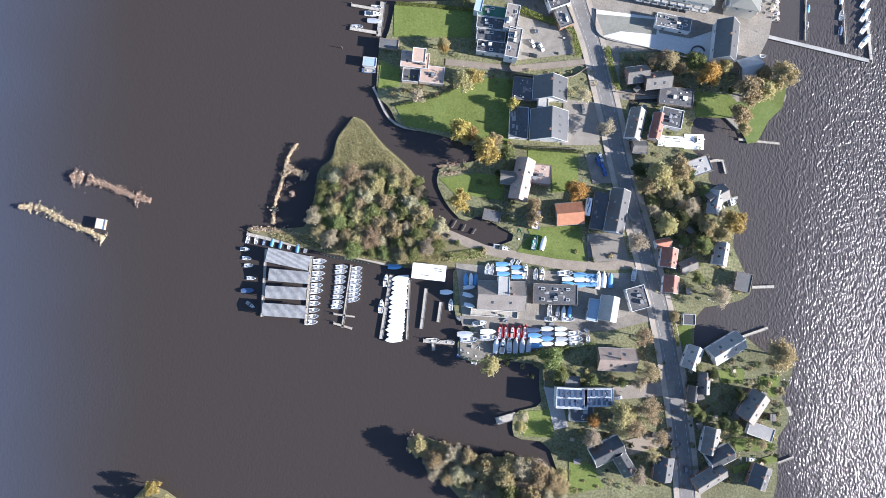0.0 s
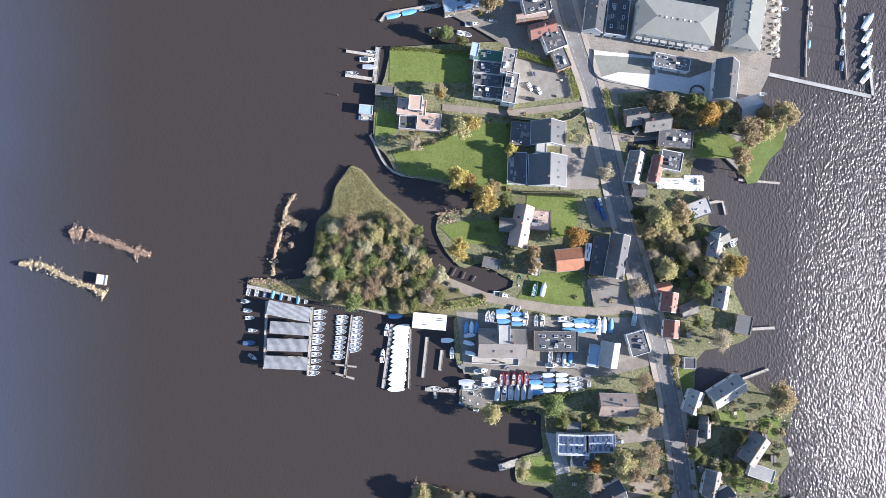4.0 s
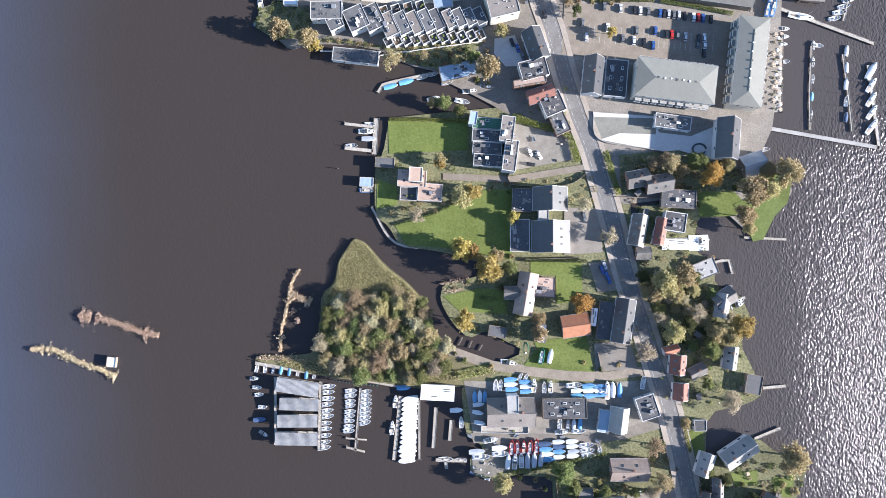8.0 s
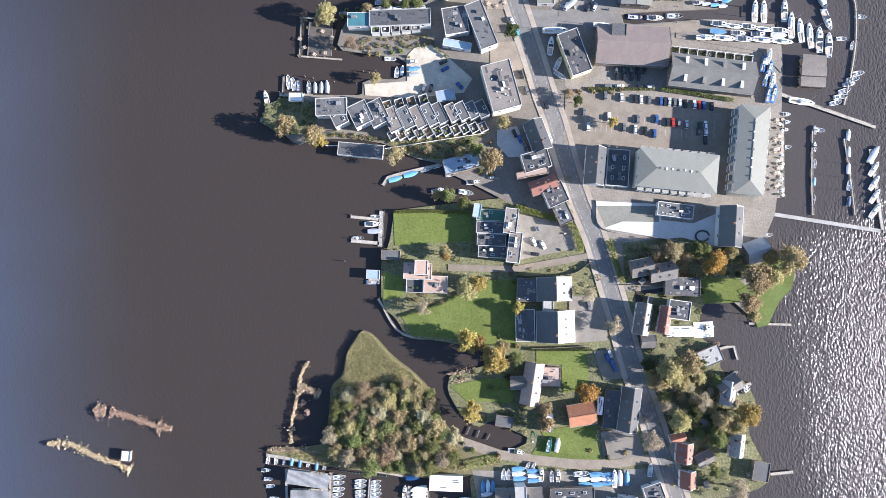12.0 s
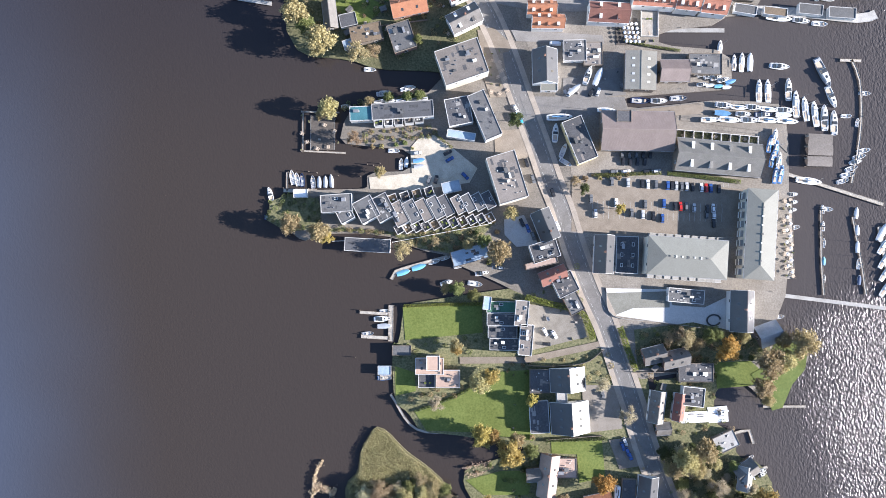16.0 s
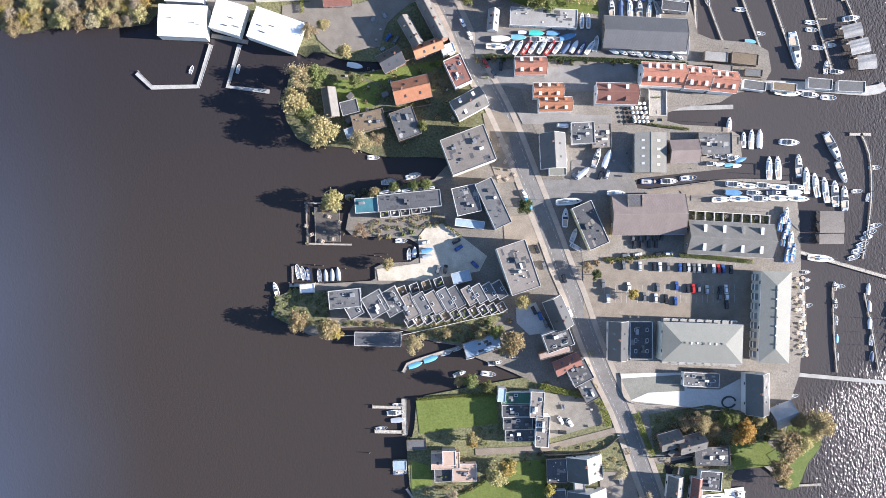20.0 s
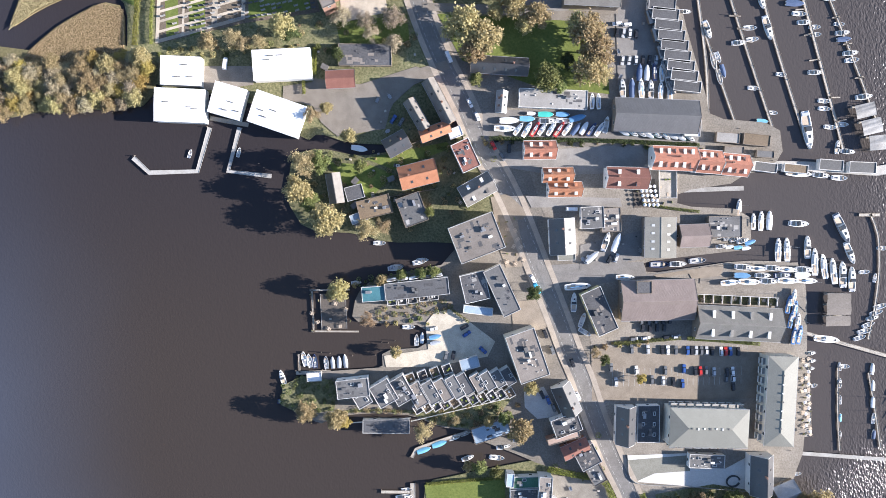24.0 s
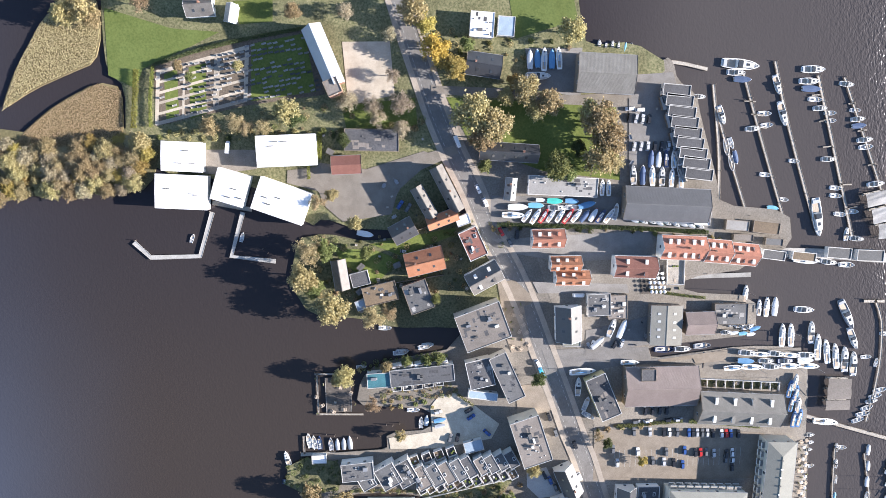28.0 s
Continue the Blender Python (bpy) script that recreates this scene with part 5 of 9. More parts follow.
# buildings, the village centre
house(105.7, 220.1, 34.7, 19.0, -8, 6, 4, "brown_metal", "timber", "large boat hall with a brown corrugated roof", category="boat hall")
flat(77.9, 219.3, 21.5, 10.0, -75, 6, "bitumen", "yellow_wall", "narrow flat-roofed shop with stained black roofing")
house(142.2, 202.8, 40.8, 15.8, -12, 6, 4.5, "grey_metal", "timber", "long grey-roofed boat hall with dormers", dormers=4, category="boat hall")
house(111.0, 248.8, 18.9, 14.7, 81, 6, 0.9, "olive_metal", "timber", "olive-roofed boat workshop with rooflights", lights=4, category="workshop")
house(127.4, 247.0, 14.2, 10.7, -7, 5, 3, "brown_metal", "timber", "boat shed with a brown roof", category="shed")
flat(142.8, 248.7, 15.9, 10.2, -8, 4, "grey", "timber", "grey flat-roofed boat shed", category="shed")
house(66.0, 256.5, 16.6, 12.0, 84, 5, 5.1, "slate", "white_wall", "dark-roofed white cafe by the road")
flat(81.5, 262.9, 10.9, 10.2, -6, 4, "grey", "white_wall", "grey flat-roofed annex with rooflights", lights=2)
flat(90.1, 260.4, 9.3, 11.3, -6, 3.4, "greybeige", "timber", "flat-roofed kitchen wing with plant", plant=4)
flat(67.0, 246.8, 8.2, 3.7, -7, 3, "green_roof", "white_wall", "small pale kiosk by the road", category="kiosk")
house(122.3, 283.9, 20.9, 11.1, -11, 7, 5, "red_tile", "white_wall", "red-tiled terraced harbour houses with white dormers", dormers=5, category="terraced house")
house(138.0, 279.9, 11.9, 10.7, -13, 7, 4.5, "red_tile", "white_wall", "red-tiled harbour house with white dormers", dormers=3, category="terraced house")
house(150.4, 276.5, 12.6, 10.1, -14, 6.4, 4.5, "red_tile", "white_wall", "red-tiled end house on the quay", dormers=3, category="terraced house")
house(61.5, 297.4, 15.0, 8.5, -8, 6, 4.5, "red_tile", "white_wall", "red-tiled house with white dormers", dormers=3)
house(68.0, 284.8, 14.2, 7.0, -8, 6, 4, "orange_tile", "white_wall", "orange-tiled house by the side street", dormers=3)
house(70.2, 277.8, 15.8, 7.0, -8, 6, 4, "orange_tile", "white_wall", "terraced house with orange roof tiles", dormers=3)
house(99.5, 278.4, 19.7, 10.0, -10, 6.5, 4, "redbrown", "white_wall", "red-brown roofed quayside restaurant", dormers=2, category="restaurant")
house(117.2, 304.5, 39.4, 15.3, -11, 6, 3.5, "darkgrey_metal", "timber", "long dark metal-roofed boat hall", category="boat hall")
flat(133.6, 296.8, 7.5, 8.5, -13, 5, "white_sheet", "white_wall", "white block at the end of the boat hall")
flat(71.6, 319.6, 31.7, 8.7, -11, 4, "lightgrey", "white_wall", "long pale flat-roofed sales hall")
house(49.3, 338.3, 26.5, 8.1, -12, 4, 4, "slate", "brick", "long dark-roofed bungalow under the trees", lights=4)
house(47.8, 321.9, 10.1, 5.1, 76, 3.5, 3, "lightgrey", "white_wall", "small white house by the road")
house(96.1, 366.0, 25.9, 17.0, -11, 8, 1.8, "grey_metal", "timber", "big grey metal-roofed boat hall", category="boat hall")
flat(127.8, 354.6, 12.6, 5.3, -13, 4, "bitumen", "white_wall", "dark flat-roofed boat lock-up with pale dividing walls", category="lock-up", group="boat lock-ups")
flat(128.7, 349.9, 12.5, 5.6, -15, 4, "bitumen", "white_wall", "dark flat-roofed boat lock-up with pale dividing walls", category="lock-up", group="boat lock-ups")
flat(129.3, 344.9, 12.7, 5.2, -14, 4, "bitumen", "white_wall", "dark flat-roofed boat lock-up with pale dividing walls", category="lock-up", group="boat lock-ups")
flat(130.0, 340.0, 12.5, 5.6, -15, 4, "bitumen", "white_wall", "dark flat-roofed boat lock-up with pale dividing walls", category="lock-up", group="boat lock-ups")
flat(130.9, 335.3, 12.8, 5.2, -14, 4, "bitumen", "white_wall", "dark flat-roofed boat lock-up with pale dividing walls", category="lock-up", group="boat lock-ups")
flat(131.5, 330.4, 12.5, 5.5, -16, 4, "bitumen", "white_wall", "dark flat-roofed boat lock-up with pale dividing walls", category="lock-up", group="boat lock-ups")
flat(132.5, 325.7, 12.8, 5.2, -14, 4, "bitumen", "white_wall", "dark flat-roofed boat lock-up with pale dividing walls", category="lock-up", group="boat lock-ups")
flat(133.5, 321.0, 12.6, 5.5, -16, 4, "bitumen", "white_wall", "dark flat-roofed boat lock-up with pale dividing walls", category="lock-up", group="boat lock-ups")
flat(134.2, 316.0, 12.9, 5.2, -15, 4, "bitumen", "white_wall", "dark flat-roofed boat lock-up with pale dividing walls", category="lock-up", group="boat lock-ups")
flat(121.8, 349.9, 6.2, 2.3, -81, 3, "lightgrey", "timber", "pale arched lattice canopy before the lock-ups", plain=True, category="canopy", group="lock-up canopies")
flat(123.3, 341.7, 6.2, 2.3, -81, 3, "lightgrey", "timber", "pale arched lattice canopy before the lock-ups", plain=True, category="canopy", group="lock-up canopies")
flat(124.5, 333.3, 6.2, 2.3, -81, 3, "lightgrey", "timber", "pale arched lattice canopy before the lock-ups", plain=True, category="canopy", group="lock-up canopies")
flat(125.8, 324.9, 6.1, 2.3, -77, 3, "lightgrey", "timber", "pale arched lattice canopy before the lock-ups", plain=True, category="canopy", group="lock-up canopies")
flat(127.1, 316.4, 6.1, 2.3, -77, 3, "lightgrey", "timber", "pale arched lattice canopy before the lock-ups", plain=True, category="canopy", group="lock-up canopies")
flat(44.9, 394.6, 10.5, 10.9, -12, 5, "white_sheet", "white_wall", "white modern house with flat roofs")
flat(55.4, 392.6, 7.5, 8.5, -12, 4, "blue_metal", "white_wall", "white house wing with a pale blue roof")
house(43.3, 377.6, 15.6, 10.2, -16, 4, 3.5, "slate", "brick", "dark-roofed house near the boat park", lights=2)
house(-25.1, 390.5, 26.7, 8.7, -76, 7, 6.5, "church_roof", "brick", "small church with a pale grey pitched roof", category="church")
flat(-23.0, 376.7, 6.7, 6.3, -75, 13, "greybeige", "brick", "square church tower of light brick", category="church tower")
house(-73.7, 418.8, 12.0, 9.2, -4, 4, 4, "grey_tile", "white_wall", "white villa with a grey roof")
house(-61.1, 413.9, 7.9, 5.1, 71, 4, 3, "lightgrey", "white_wall", "narrow pale garden house")
# buildings, the north-west
flat(-92.6, 357.1, 17.7, 12.9, -11, 6, "white_sheet", "white_wall", "white flat-roofed boat hall beside the lake", plain=True, category="boat hall")
flat(-95.7, 342.1, 22.5, 15.0, -11, 6, "white_sheet", "white_wall", "white flat-roofed boat hall beside the lake", plain=True, category="boat hall")
flat(-74.5, 340.9, 14.6, 14.3, -25, 6, "white_sheet", "white_wall", "white flat-roofed boat hall beside the lake", plain=True, category="boat hall")
flat(-53.7, 331.8, 23.5, 14.9, -28, 6, "white_sheet", "white_wall", "white flat-roofed boat hall beside the lake", plain=True, category="boat hall")
flat(-47.8, 353.2, 26.0, 13.7, -6, 6, "white_sheet", "white_wall", "white flat-roofed boat hall beside the lake", plain=True, category="boat hall")
house(-23.2, 343.3, 13.2, 8.2, -6, 3, 2.5, "redbrown", "timber", "small shed with a red tiled roof", category="shed")
flat(-10.4, 352.4, 24.0, 9.8, -9, 3, "bitumen", "timber", "long dark nursery shed", category="shed")
house(19.4, 326.2, 22.1, 6.1, -71, 5, 4, "grey_tile", "brick", "grey-roofed wing of a courtyard house")
house(8.5, 321.8, 15.5, 5.6, -69, 5, 3.5, "grey_tile", "brick", "courtyard wing with a grey roof")
house(15.4, 313.2, 14.4, 6.0, 12, 5, 3, "orange_tile", "brick", "orange-tiled roadside house wing")
flat(24.5, 311.3, 6.2, 4.5, 12, 5, "white_sheet", "white_wall", "small block with a white roof")
house(-2.7, 310.5, 11.3, 9.0, 20, 4, 4, "slate", "brick", "dark-roofed house by the little canal")
house(4.8, 295.2, 17.6, 10.9, 5, 3.6, 4, "orange_tile", "brick", "house with an orange tiled roof in a garden")
flat(27.5, 300.2, 13.9, 8.8, -74, 6, "redbrown", "white_wall", "flat roof terrace building with white edges", lights=2)
house(30.4, 284.2, 15.9, 10.0, 20, 6, 3, "grey_tile", "white_wall", "grey-roofed house with dormers", dormers=2)
flat(26.4, 262.4, 21.6, 17.4, 12, 9.5, "greybeige", "cream", "large flat-roofed apartment block", plant=5, category="apartments")
flat(-0.5, 279.7, 13.9, 11.4, -79, 4.5, "grey", "brick", "bungalow with a flat grey roof")
flat(-17.4, 283.6, 15.6, 8.9, 5, 3.4, "brown_flat", "timber", "low brown flat-roofed garden building")
flat(-25.4, 280.0, 7.8, 4.6, 12, 2.6, "blue_metal", "white_wall", "small pale glass-roofed garden room", category="garden room")
house(-33.8, 294.9, 13.9, 6.7, -90, 3, 3, "grey_tile", "timber", "grey wooden boathouse in the trees", category="boathouse")
flat(-25.4, 291.6, 8.3, 6.5, 6, 2.6, "bitumen", "white_wall", "dark garden shed with white edges", category="shed")
flat(41.0, 205.1, 22.9, 14.1, -80, 10, "greybeige", "cream", "grey flat-roofed apartment block by the road", plant=4, category="apartments")
house(56.6, 180.7, 15.2, 9.5, -75, 5, 4.5, "slate", "white_wall", "dark-roofed white roadside house")
flat(54.7, 168.8, 13.1, 9.1, 11, 6, "bitumen", "white_wall", "flat-roofed house with white roof edges", lights=2)
house(57.2, 156.7, 13.1, 6.9, 14, 5, 3, "redbrown", "brick", "house with a red-brown tiled roof")
flat(62.3, 151.9, 10.2, 10.3, -71, 5.5, "bitumen", "white_wall", "flat roof with wide white edges")
flat(65.3, 142.8, 10.4, 7.3, -70, 4, "grey", "brick", "grey flat-roofed roadside building")
flat(-28.7, 181.7, 21.9, 6.5, -10, 3.2, "darkgrey_metal", "white_wall", "long houseboat with a grey roof and white edges", category="houseboat", base=-0.5)
flat(19.4, 171.2, 17.8, 7.6, 9, 3, "blue_metal", "timber", "boathouse with a blue-grey metal roof", category="boathouse")
flat(-40.6, 203.0, 14.9, 8.5, -3, 7, "grey", "white_wall", "terraced waterside house with a flat grey roof and white edges", lights=1, category="terraced house", group="waterside terrace")
flat(-37.4, 198.0, 8.6, 7.2, -69, 6.6, "grey", "white_wall", "terraced waterside house with a flat grey roof and white edges", lights=2, category="terraced house", group="waterside terrace")
flat(-26.9, 198.3, 11.0, 9.7, -69, 7, "grey", "white_wall", "terraced waterside house with a flat grey roof and white edges", lights=1, category="terraced house", group="waterside terrace")
flat(-19.1, 198.3, 12.0, 9.2, -69, 6.8, "grey", "white_wall", "terraced waterside house with a flat grey roof and white edges", lights=2, category="terraced house", group="waterside terrace")
flat(-11.8, 194.6, 11.5, 7.2, -69, 6, "greybeige", "white_wall", "terraced waterside house with a flat grey roof and white edges", lights=1, category="terraced house", group="waterside terrace")
flat(-5.5, 194.8, 11.0, 6.2, -69, 6, "grey", "white_wall", "terraced waterside house with a flat grey roof and white edges", lights=2, category="terraced house", group="waterside terrace")
flat(0.3, 194.8, 11.0, 5.1, -69, 5.6, "greybeige", "white_wall", "terraced waterside house with a flat grey roof and white edges", lights=1, category="terraced house", group="waterside terrace")
flat(6.0, 195.4, 11.0, 5.2, -69, 5.8, "grey", "white_wall", "terraced waterside house with a flat grey roof and white edges", lights=2, category="terraced house", group="waterside terrace")
flat(10.8, 195.8, 10.5, 4.7, -69, 5.2, "bitumen", "white_wall", "terraced waterside house with a flat grey roof and white edges", lights=1, category="terraced house", group="waterside terrace")
flat(16.8, 195.5, 8.9, 4.7, -69, 5.6, "greybeige", "white_wall", "terraced waterside house with a flat grey roof and white edges", lights=2, category="terraced house", group="waterside terrace")
flat(21.6, 195.7, 8.9, 4.7, -69, 5.8, "grey", "white_wall", "terraced waterside house with a flat grey roof and white edges", lights=1, category="terraced house", group="waterside terrace")
flat(26.4, 195.8, 8.4, 4.7, -69, 5.4, "grey", "white_wall", "terraced waterside house with a flat grey roof and white edges", lights=2, category="terraced house", group="waterside terrace")
flat(31.2, 196.0, 8.4, 4.7, -69, 5.2, "bitumen", "white_wall", "terraced waterside house with a flat grey roof and white edges", lights=1, category="terraced house", group="waterside terrace")
flat(-12.8, 187.5, 4.4, 3.8, -68, 2.6, "bitumen", "white_wall", "small walled terrace with white edges", terrace=True, category="terrace", group="roof terraces")
flat(-8.5, 187.4, 4.4, 3.8, -68, 2.6, "brown_flat", "white_wall", "small walled terrace with white edges", terrace=True, category="terrace", group="roof terraces")
flat(-4.1, 187.4, 4.4, 3.8, -68, 2.6, "bitumen", "white_wall", "small walled terrace with white edges", terrace=True, category="terrace", group="roof terraces")
flat(0.3, 187.4, 4.4, 3.9, -68, 2.6, "bitumen", "white_wall", "small walled terrace with white edges", terrace=True, category="terrace", group="roof terraces")
flat(4.7, 187.5, 4.4, 3.9, -68, 2.6, "brown_flat", "white_wall", "small walled terrace with white edges", terrace=True, category="terrace", group="roof terraces")
flat(9.1, 187.5, 4.3, 3.9, -68, 2.6, "bitumen", "white_wall", "small walled terrace with white edges", terrace=True, category="terrace", group="roof terraces")
flat(13.5, 187.6, 4.6, 3.9, -69, 2.6, "bitumen", "white_wall", "small walled terrace with white edges", terrace=True, category="terrace", group="roof terraces")
flat(17.9, 187.6, 4.6, 3.9, -69, 2.6, "brown_flat", "white_wall", "small walled terrace with white edges", terrace=True, category="terrace", group="roof terraces")
flat(22.3, 187.7, 4.6, 3.9, -69, 2.6, "bitumen", "white_wall", "small walled terrace with white edges", terrace=True, category="terrace", group="roof terraces")
flat(26.7, 187.7, 4.6, 3.9, -69, 2.6, "bitumen", "white_wall", "small walled terrace with white edges", terrace=True, category="terrace", group="roof terraces")
flat(31.1, 187.7, 4.6, 3.9, -69, 2.6, "brown_flat", "white_wall", "small walled terrace with white edges", terrace=True, category="terrace", group="roof terraces")
flat(-14.0, 202.2, 4.2, 4.6, 12, 2.4, "brown_flat", "white_wall", "small walled garden with white edges", terrace=True, category="terrace", group="walled gardens")
flat(-8.1, 202.7, 4.2, 4.6, 12, 2.4, "bitumen", "white_wall", "small walled garden with white edges", terrace=True, category="terrace", group="walled gardens")
flat(-2.2, 203.2, 4.2, 4.6, 12, 2.4, "brown_flat", "white_wall", "small walled garden with white edges", terrace=True, category="terrace", group="walled gardens")
flat(3.7, 203.7, 4.2, 4.6, 12, 2.4, "bitumen", "white_wall", "small walled garden with white edges", terrace=True, category="terrace", group="walled gardens")
flat(14.5, 204.6, 9.0, 5.5, 6, 3, "blue_metal", "white_wall", "glass-roofed conservatory with white frame", category="conservatory")
flat(-24.3, 244.4, 10.5, 6.9, -5, 6, "pool_blue", "white_wall", "flat roof with a pale blue covering", category="terraced house", group="canal terrace")
flat(-4.2, 243.5, 29.5, 7.9, -3, 6.5, "darkgrey_metal", "white_wall", "canal terrace with a long dark flat roof", category="terraced house", group="canal terrace")
flat(-16.5, 239.7, 4.2, 4.2, -3, 4.2, "bitumen", "white_wall", "small dark balcony block with white edges", terrace=True, category="terrace", group="canal balconies")
flat(-11.7, 239.3, 4.2, 4.2, -3, 4.2, "bitumen", "white_wall", "small dark balcony block with white edges", terrace=True, category="terrace", group="canal balconies")
flat(-6.9, 239.1, 4.2, 4.2, -3, 4.2, "bitumen", "white_wall", "small dark balcony block with white edges", terrace=True, category="terrace", group="canal balconies")
flat(-1.8, 239.2, 4.2, 4.2, -3, 4.2, "bitumen", "white_wall", "small dark balcony block with white edges", terrace=True, category="terrace", group="canal balconies")
flat(3.0, 239.1, 4.2, 4.2, -3, 4.2, "bitumen", "white_wall", "small dark balcony block with white edges", terrace=True, category="terrace", group="canal balconies")
flat(-15.2, 249.3, 4.7, 1.3, 4, 5.2, "white_sheet", "white_wall", "narrow white screen wall between gardens", plain=True, category="screen wall", group="canal screens")
flat(-9.9, 248.9, 4.8, 1.3, 4, 5.2, "white_sheet", "white_wall", "narrow white screen wall between gardens", plain=True, category="screen wall", group="canal screens")
flat(-4.6, 248.6, 4.8, 1.3, 4, 5.2, "white_sheet", "white_wall", "narrow white screen wall between gardens", plain=True, category="screen wall", group="canal screens")
flat(0.7, 248.2, 4.8, 1.3, 4, 5.2, "white_sheet", "white_wall", "narrow white screen wall between gardens", plain=True, category="screen wall", group="canal screens")
flat(6.0, 247.9, 4.8, 1.3, 4, 5.2, "white_sheet", "white_wall", "narrow white screen wall between gardens", plain=True, category="screen wall", group="canal screens")
flat(22.3, 239.9, 13.2, 11.7, -86, 6, "bitumen", "white_wall", "flat-roofed hall with dark ribbed roofing")
flat(34.3, 236.3, 23.1, 8.6, -74, 7, "grey", "white_wall", "angled flat-roofed building with white edges", plant=2)
flat(22.2, 228.7, 13.8, 3.7, -16, 4, "blue_metal", "white_wall", "long blue glazed lean-to of the hall")
house(57.9, 107.2, 11.2, 16.5, 86, 3.5, 6.6, "slate", "white_wall", "steep-roofed house with one glaring roof slope")
house(56.8, 89.5, 14.8, 18.1, 86, 3.5, 7, "slate", "white_wall", "wide steep-roofed house beside the lawn", lights=3)
flat(54.1, 98.9, 7.2, 4.8, 85, 5, "lightgrey", "white_wall", "pale link block between two roofs")
flat(42.6, 91.2, 15.2, 9.1, 86, 3, "bitumen", "white_wall", "low dark-roofed garden wing")
flat(45.0, 107.7, 11.1, 9.6, 83, 2.6, "bitumen", "timber", "low dark-roofed garden building")
flat(31.0, 144.8, 13.8, 5.4, -8, 4.6, "green_flat", "white_wall", "terraced flat with dark roof and white edges", lights=1, plant=2, category="apartments", group="terraced flats")
flat(30.4, 138.9, 13.8, 5.7, -8, 5, "bitumen", "white_wall", "terraced flat with dark roof and white edges", lights=1, plant=2, category="apartments", group="terraced flats")
flat(30.2, 133.0, 13.8, 5.9, -8, 4.6, "bitumen", "white_wall", "terraced flat with dark roof and white edges", lights=1, plant=2, category="apartments", group="terraced flats")
flat(30.2, 127.3, 13.7, 5.7, -8, 5, "bitumen", "white_wall", "terraced flat with dark roof and white edges", lights=1, plant=2, category="apartments", group="terraced flats")
flat(40.0, 140.9, 12.1, 6.3, 78, 8, "greybeige", "white_wall", "pale upper storey of the terraced flats", lights=2, category="apartments")
flat(40.5, 128.3, 14.5, 6.3, 78, 8, "greybeige", "white_wall", "pale upper storey of the terraced flats", lights=2, category="apartments")
house(81.8, 2.6, 11.5, 8.7, 78, 4, 6, "lightgrey", "white_wall", "boatyard shed with a steep pale roof", category="shed")
flat(75.0, 2.2, 10.5, 5.2, 78, 3, "blue_metal", "white_wall", "blue lean-to of the boatyard shed", category="shed")
flat(28.9, 1.4, 21.9, 3.2, -5, 1, "deck_wood", "white_wall", "raised wooden terrace with white rails", terrace=True, category="terrace")
flat(52.4, 163.0, 15.6, 3.0, 6, 6, "pink_tile", "brick", "narrow house with a pinkish flat roof")
flat(99.5, 227.4, 6.9, 5.8, -8, 8.6, "bitumen", "timber", "dark raised roof block on the boat hall", category="roof block", base=0.0)
# ground surfaces
sheet("pavement", [(11.5, 25.1), (62.8, 20.1), (101.2, 19), (102, 0.4), (72.8, -3.9), (14.1, -0.3)], 0.173, "gravel", "grey gravel boatyard with stored boats")
sheet("pavement", [(19.3, -4.1), (72.8, -3.9), (74, -12.6), (28.3, -17.8), (20.5, -20.2), (12.7, -17.7), (12.8, -10.8), (19.2, -9.8)], 0.176, "gravel", "gravel boat storage yard by the quay")
sheet("pavement", [(6.4, 41.9), (26.1, 33.3), (42, 30), (63.1, 25.9), (78.9, 24.4), (102.7, 26.2), (102.4, 21.9), (78.7, 20.4), (62.9, 21.1), (39.3, 25.7), (23.5, 29.6), (5, 37.8)], 0.179, "sand_paving", "sandy track to the boatyard")
sheet("pavement", [(12.8, 0.7), (36.4, -0.9), (62.5, -3.8), (83.4, -3), (101.8, 2.6), (103.1, -3.3), (83.4, -7.5), (62.4, -7.8), (33.7, -5.4), (14.1, -4.1)], 0.182, "paving", "paved lane through the boatyard")
sheet("lawn", [(46.1, 37.1), (71.3, 34.9), (72.9, 24.8), (59.1, 26.4), (39.9, 30)], 0.185, "lawn", "mown lawn beside the boat inlet")
sheet("lawn", [(-22.4, 122.7), (-13.8, 118.8), (-13.9, 109.8), (-23.9, 108.8)], 0.188, "lawn", "small mown lawn at the water")
sheet("lawn", [(-15.9, 100.4), (3.3, 105.6), (28.2, 114.2), (41, 113.3), (38.5, 79.9), (10, 87.4), (-11.2, 90.7)], 0.191, "lawn", "wide mown garden lawn by the lake")
sheet("lawn", [(-15.6, 150.2), (22.2, 146.6), (21.1, 133.6), (-16.2, 134.5)], 0.194, "lawn", "square mown lawn with shrubs")
sheet("lawn", [(47, 78.8), (71, 76.7), (70.2, 58.7), (57.7, 57.8), (58.4, 71.1), (46.5, 73.1)], 0.197, "lawn", "bright garden lawn behind a hedge")
sheet("lawn", [(4.5, 65.4), (22, 67.7), (36.7, 66.1), (33.2, 54.8), (21.3, 56.4), (12, 57.5)], 0.200, "lawn", "shaded garden lawn behind a house")
sheet("lawn", [(45.8, 40.8), (70.7, 42.5), (72.5, 24.9), (49.2, 30.8)], 0.203, "lawn", "sunny lawn with parked boats")
sheet("lawn", [(128.6, 106.2), (145.9, 105.2), (153.3, 96.5), (144.9, 93.4), (128.6, 93.9)], 0.206, "lawn", "lawn under lakeside trees")
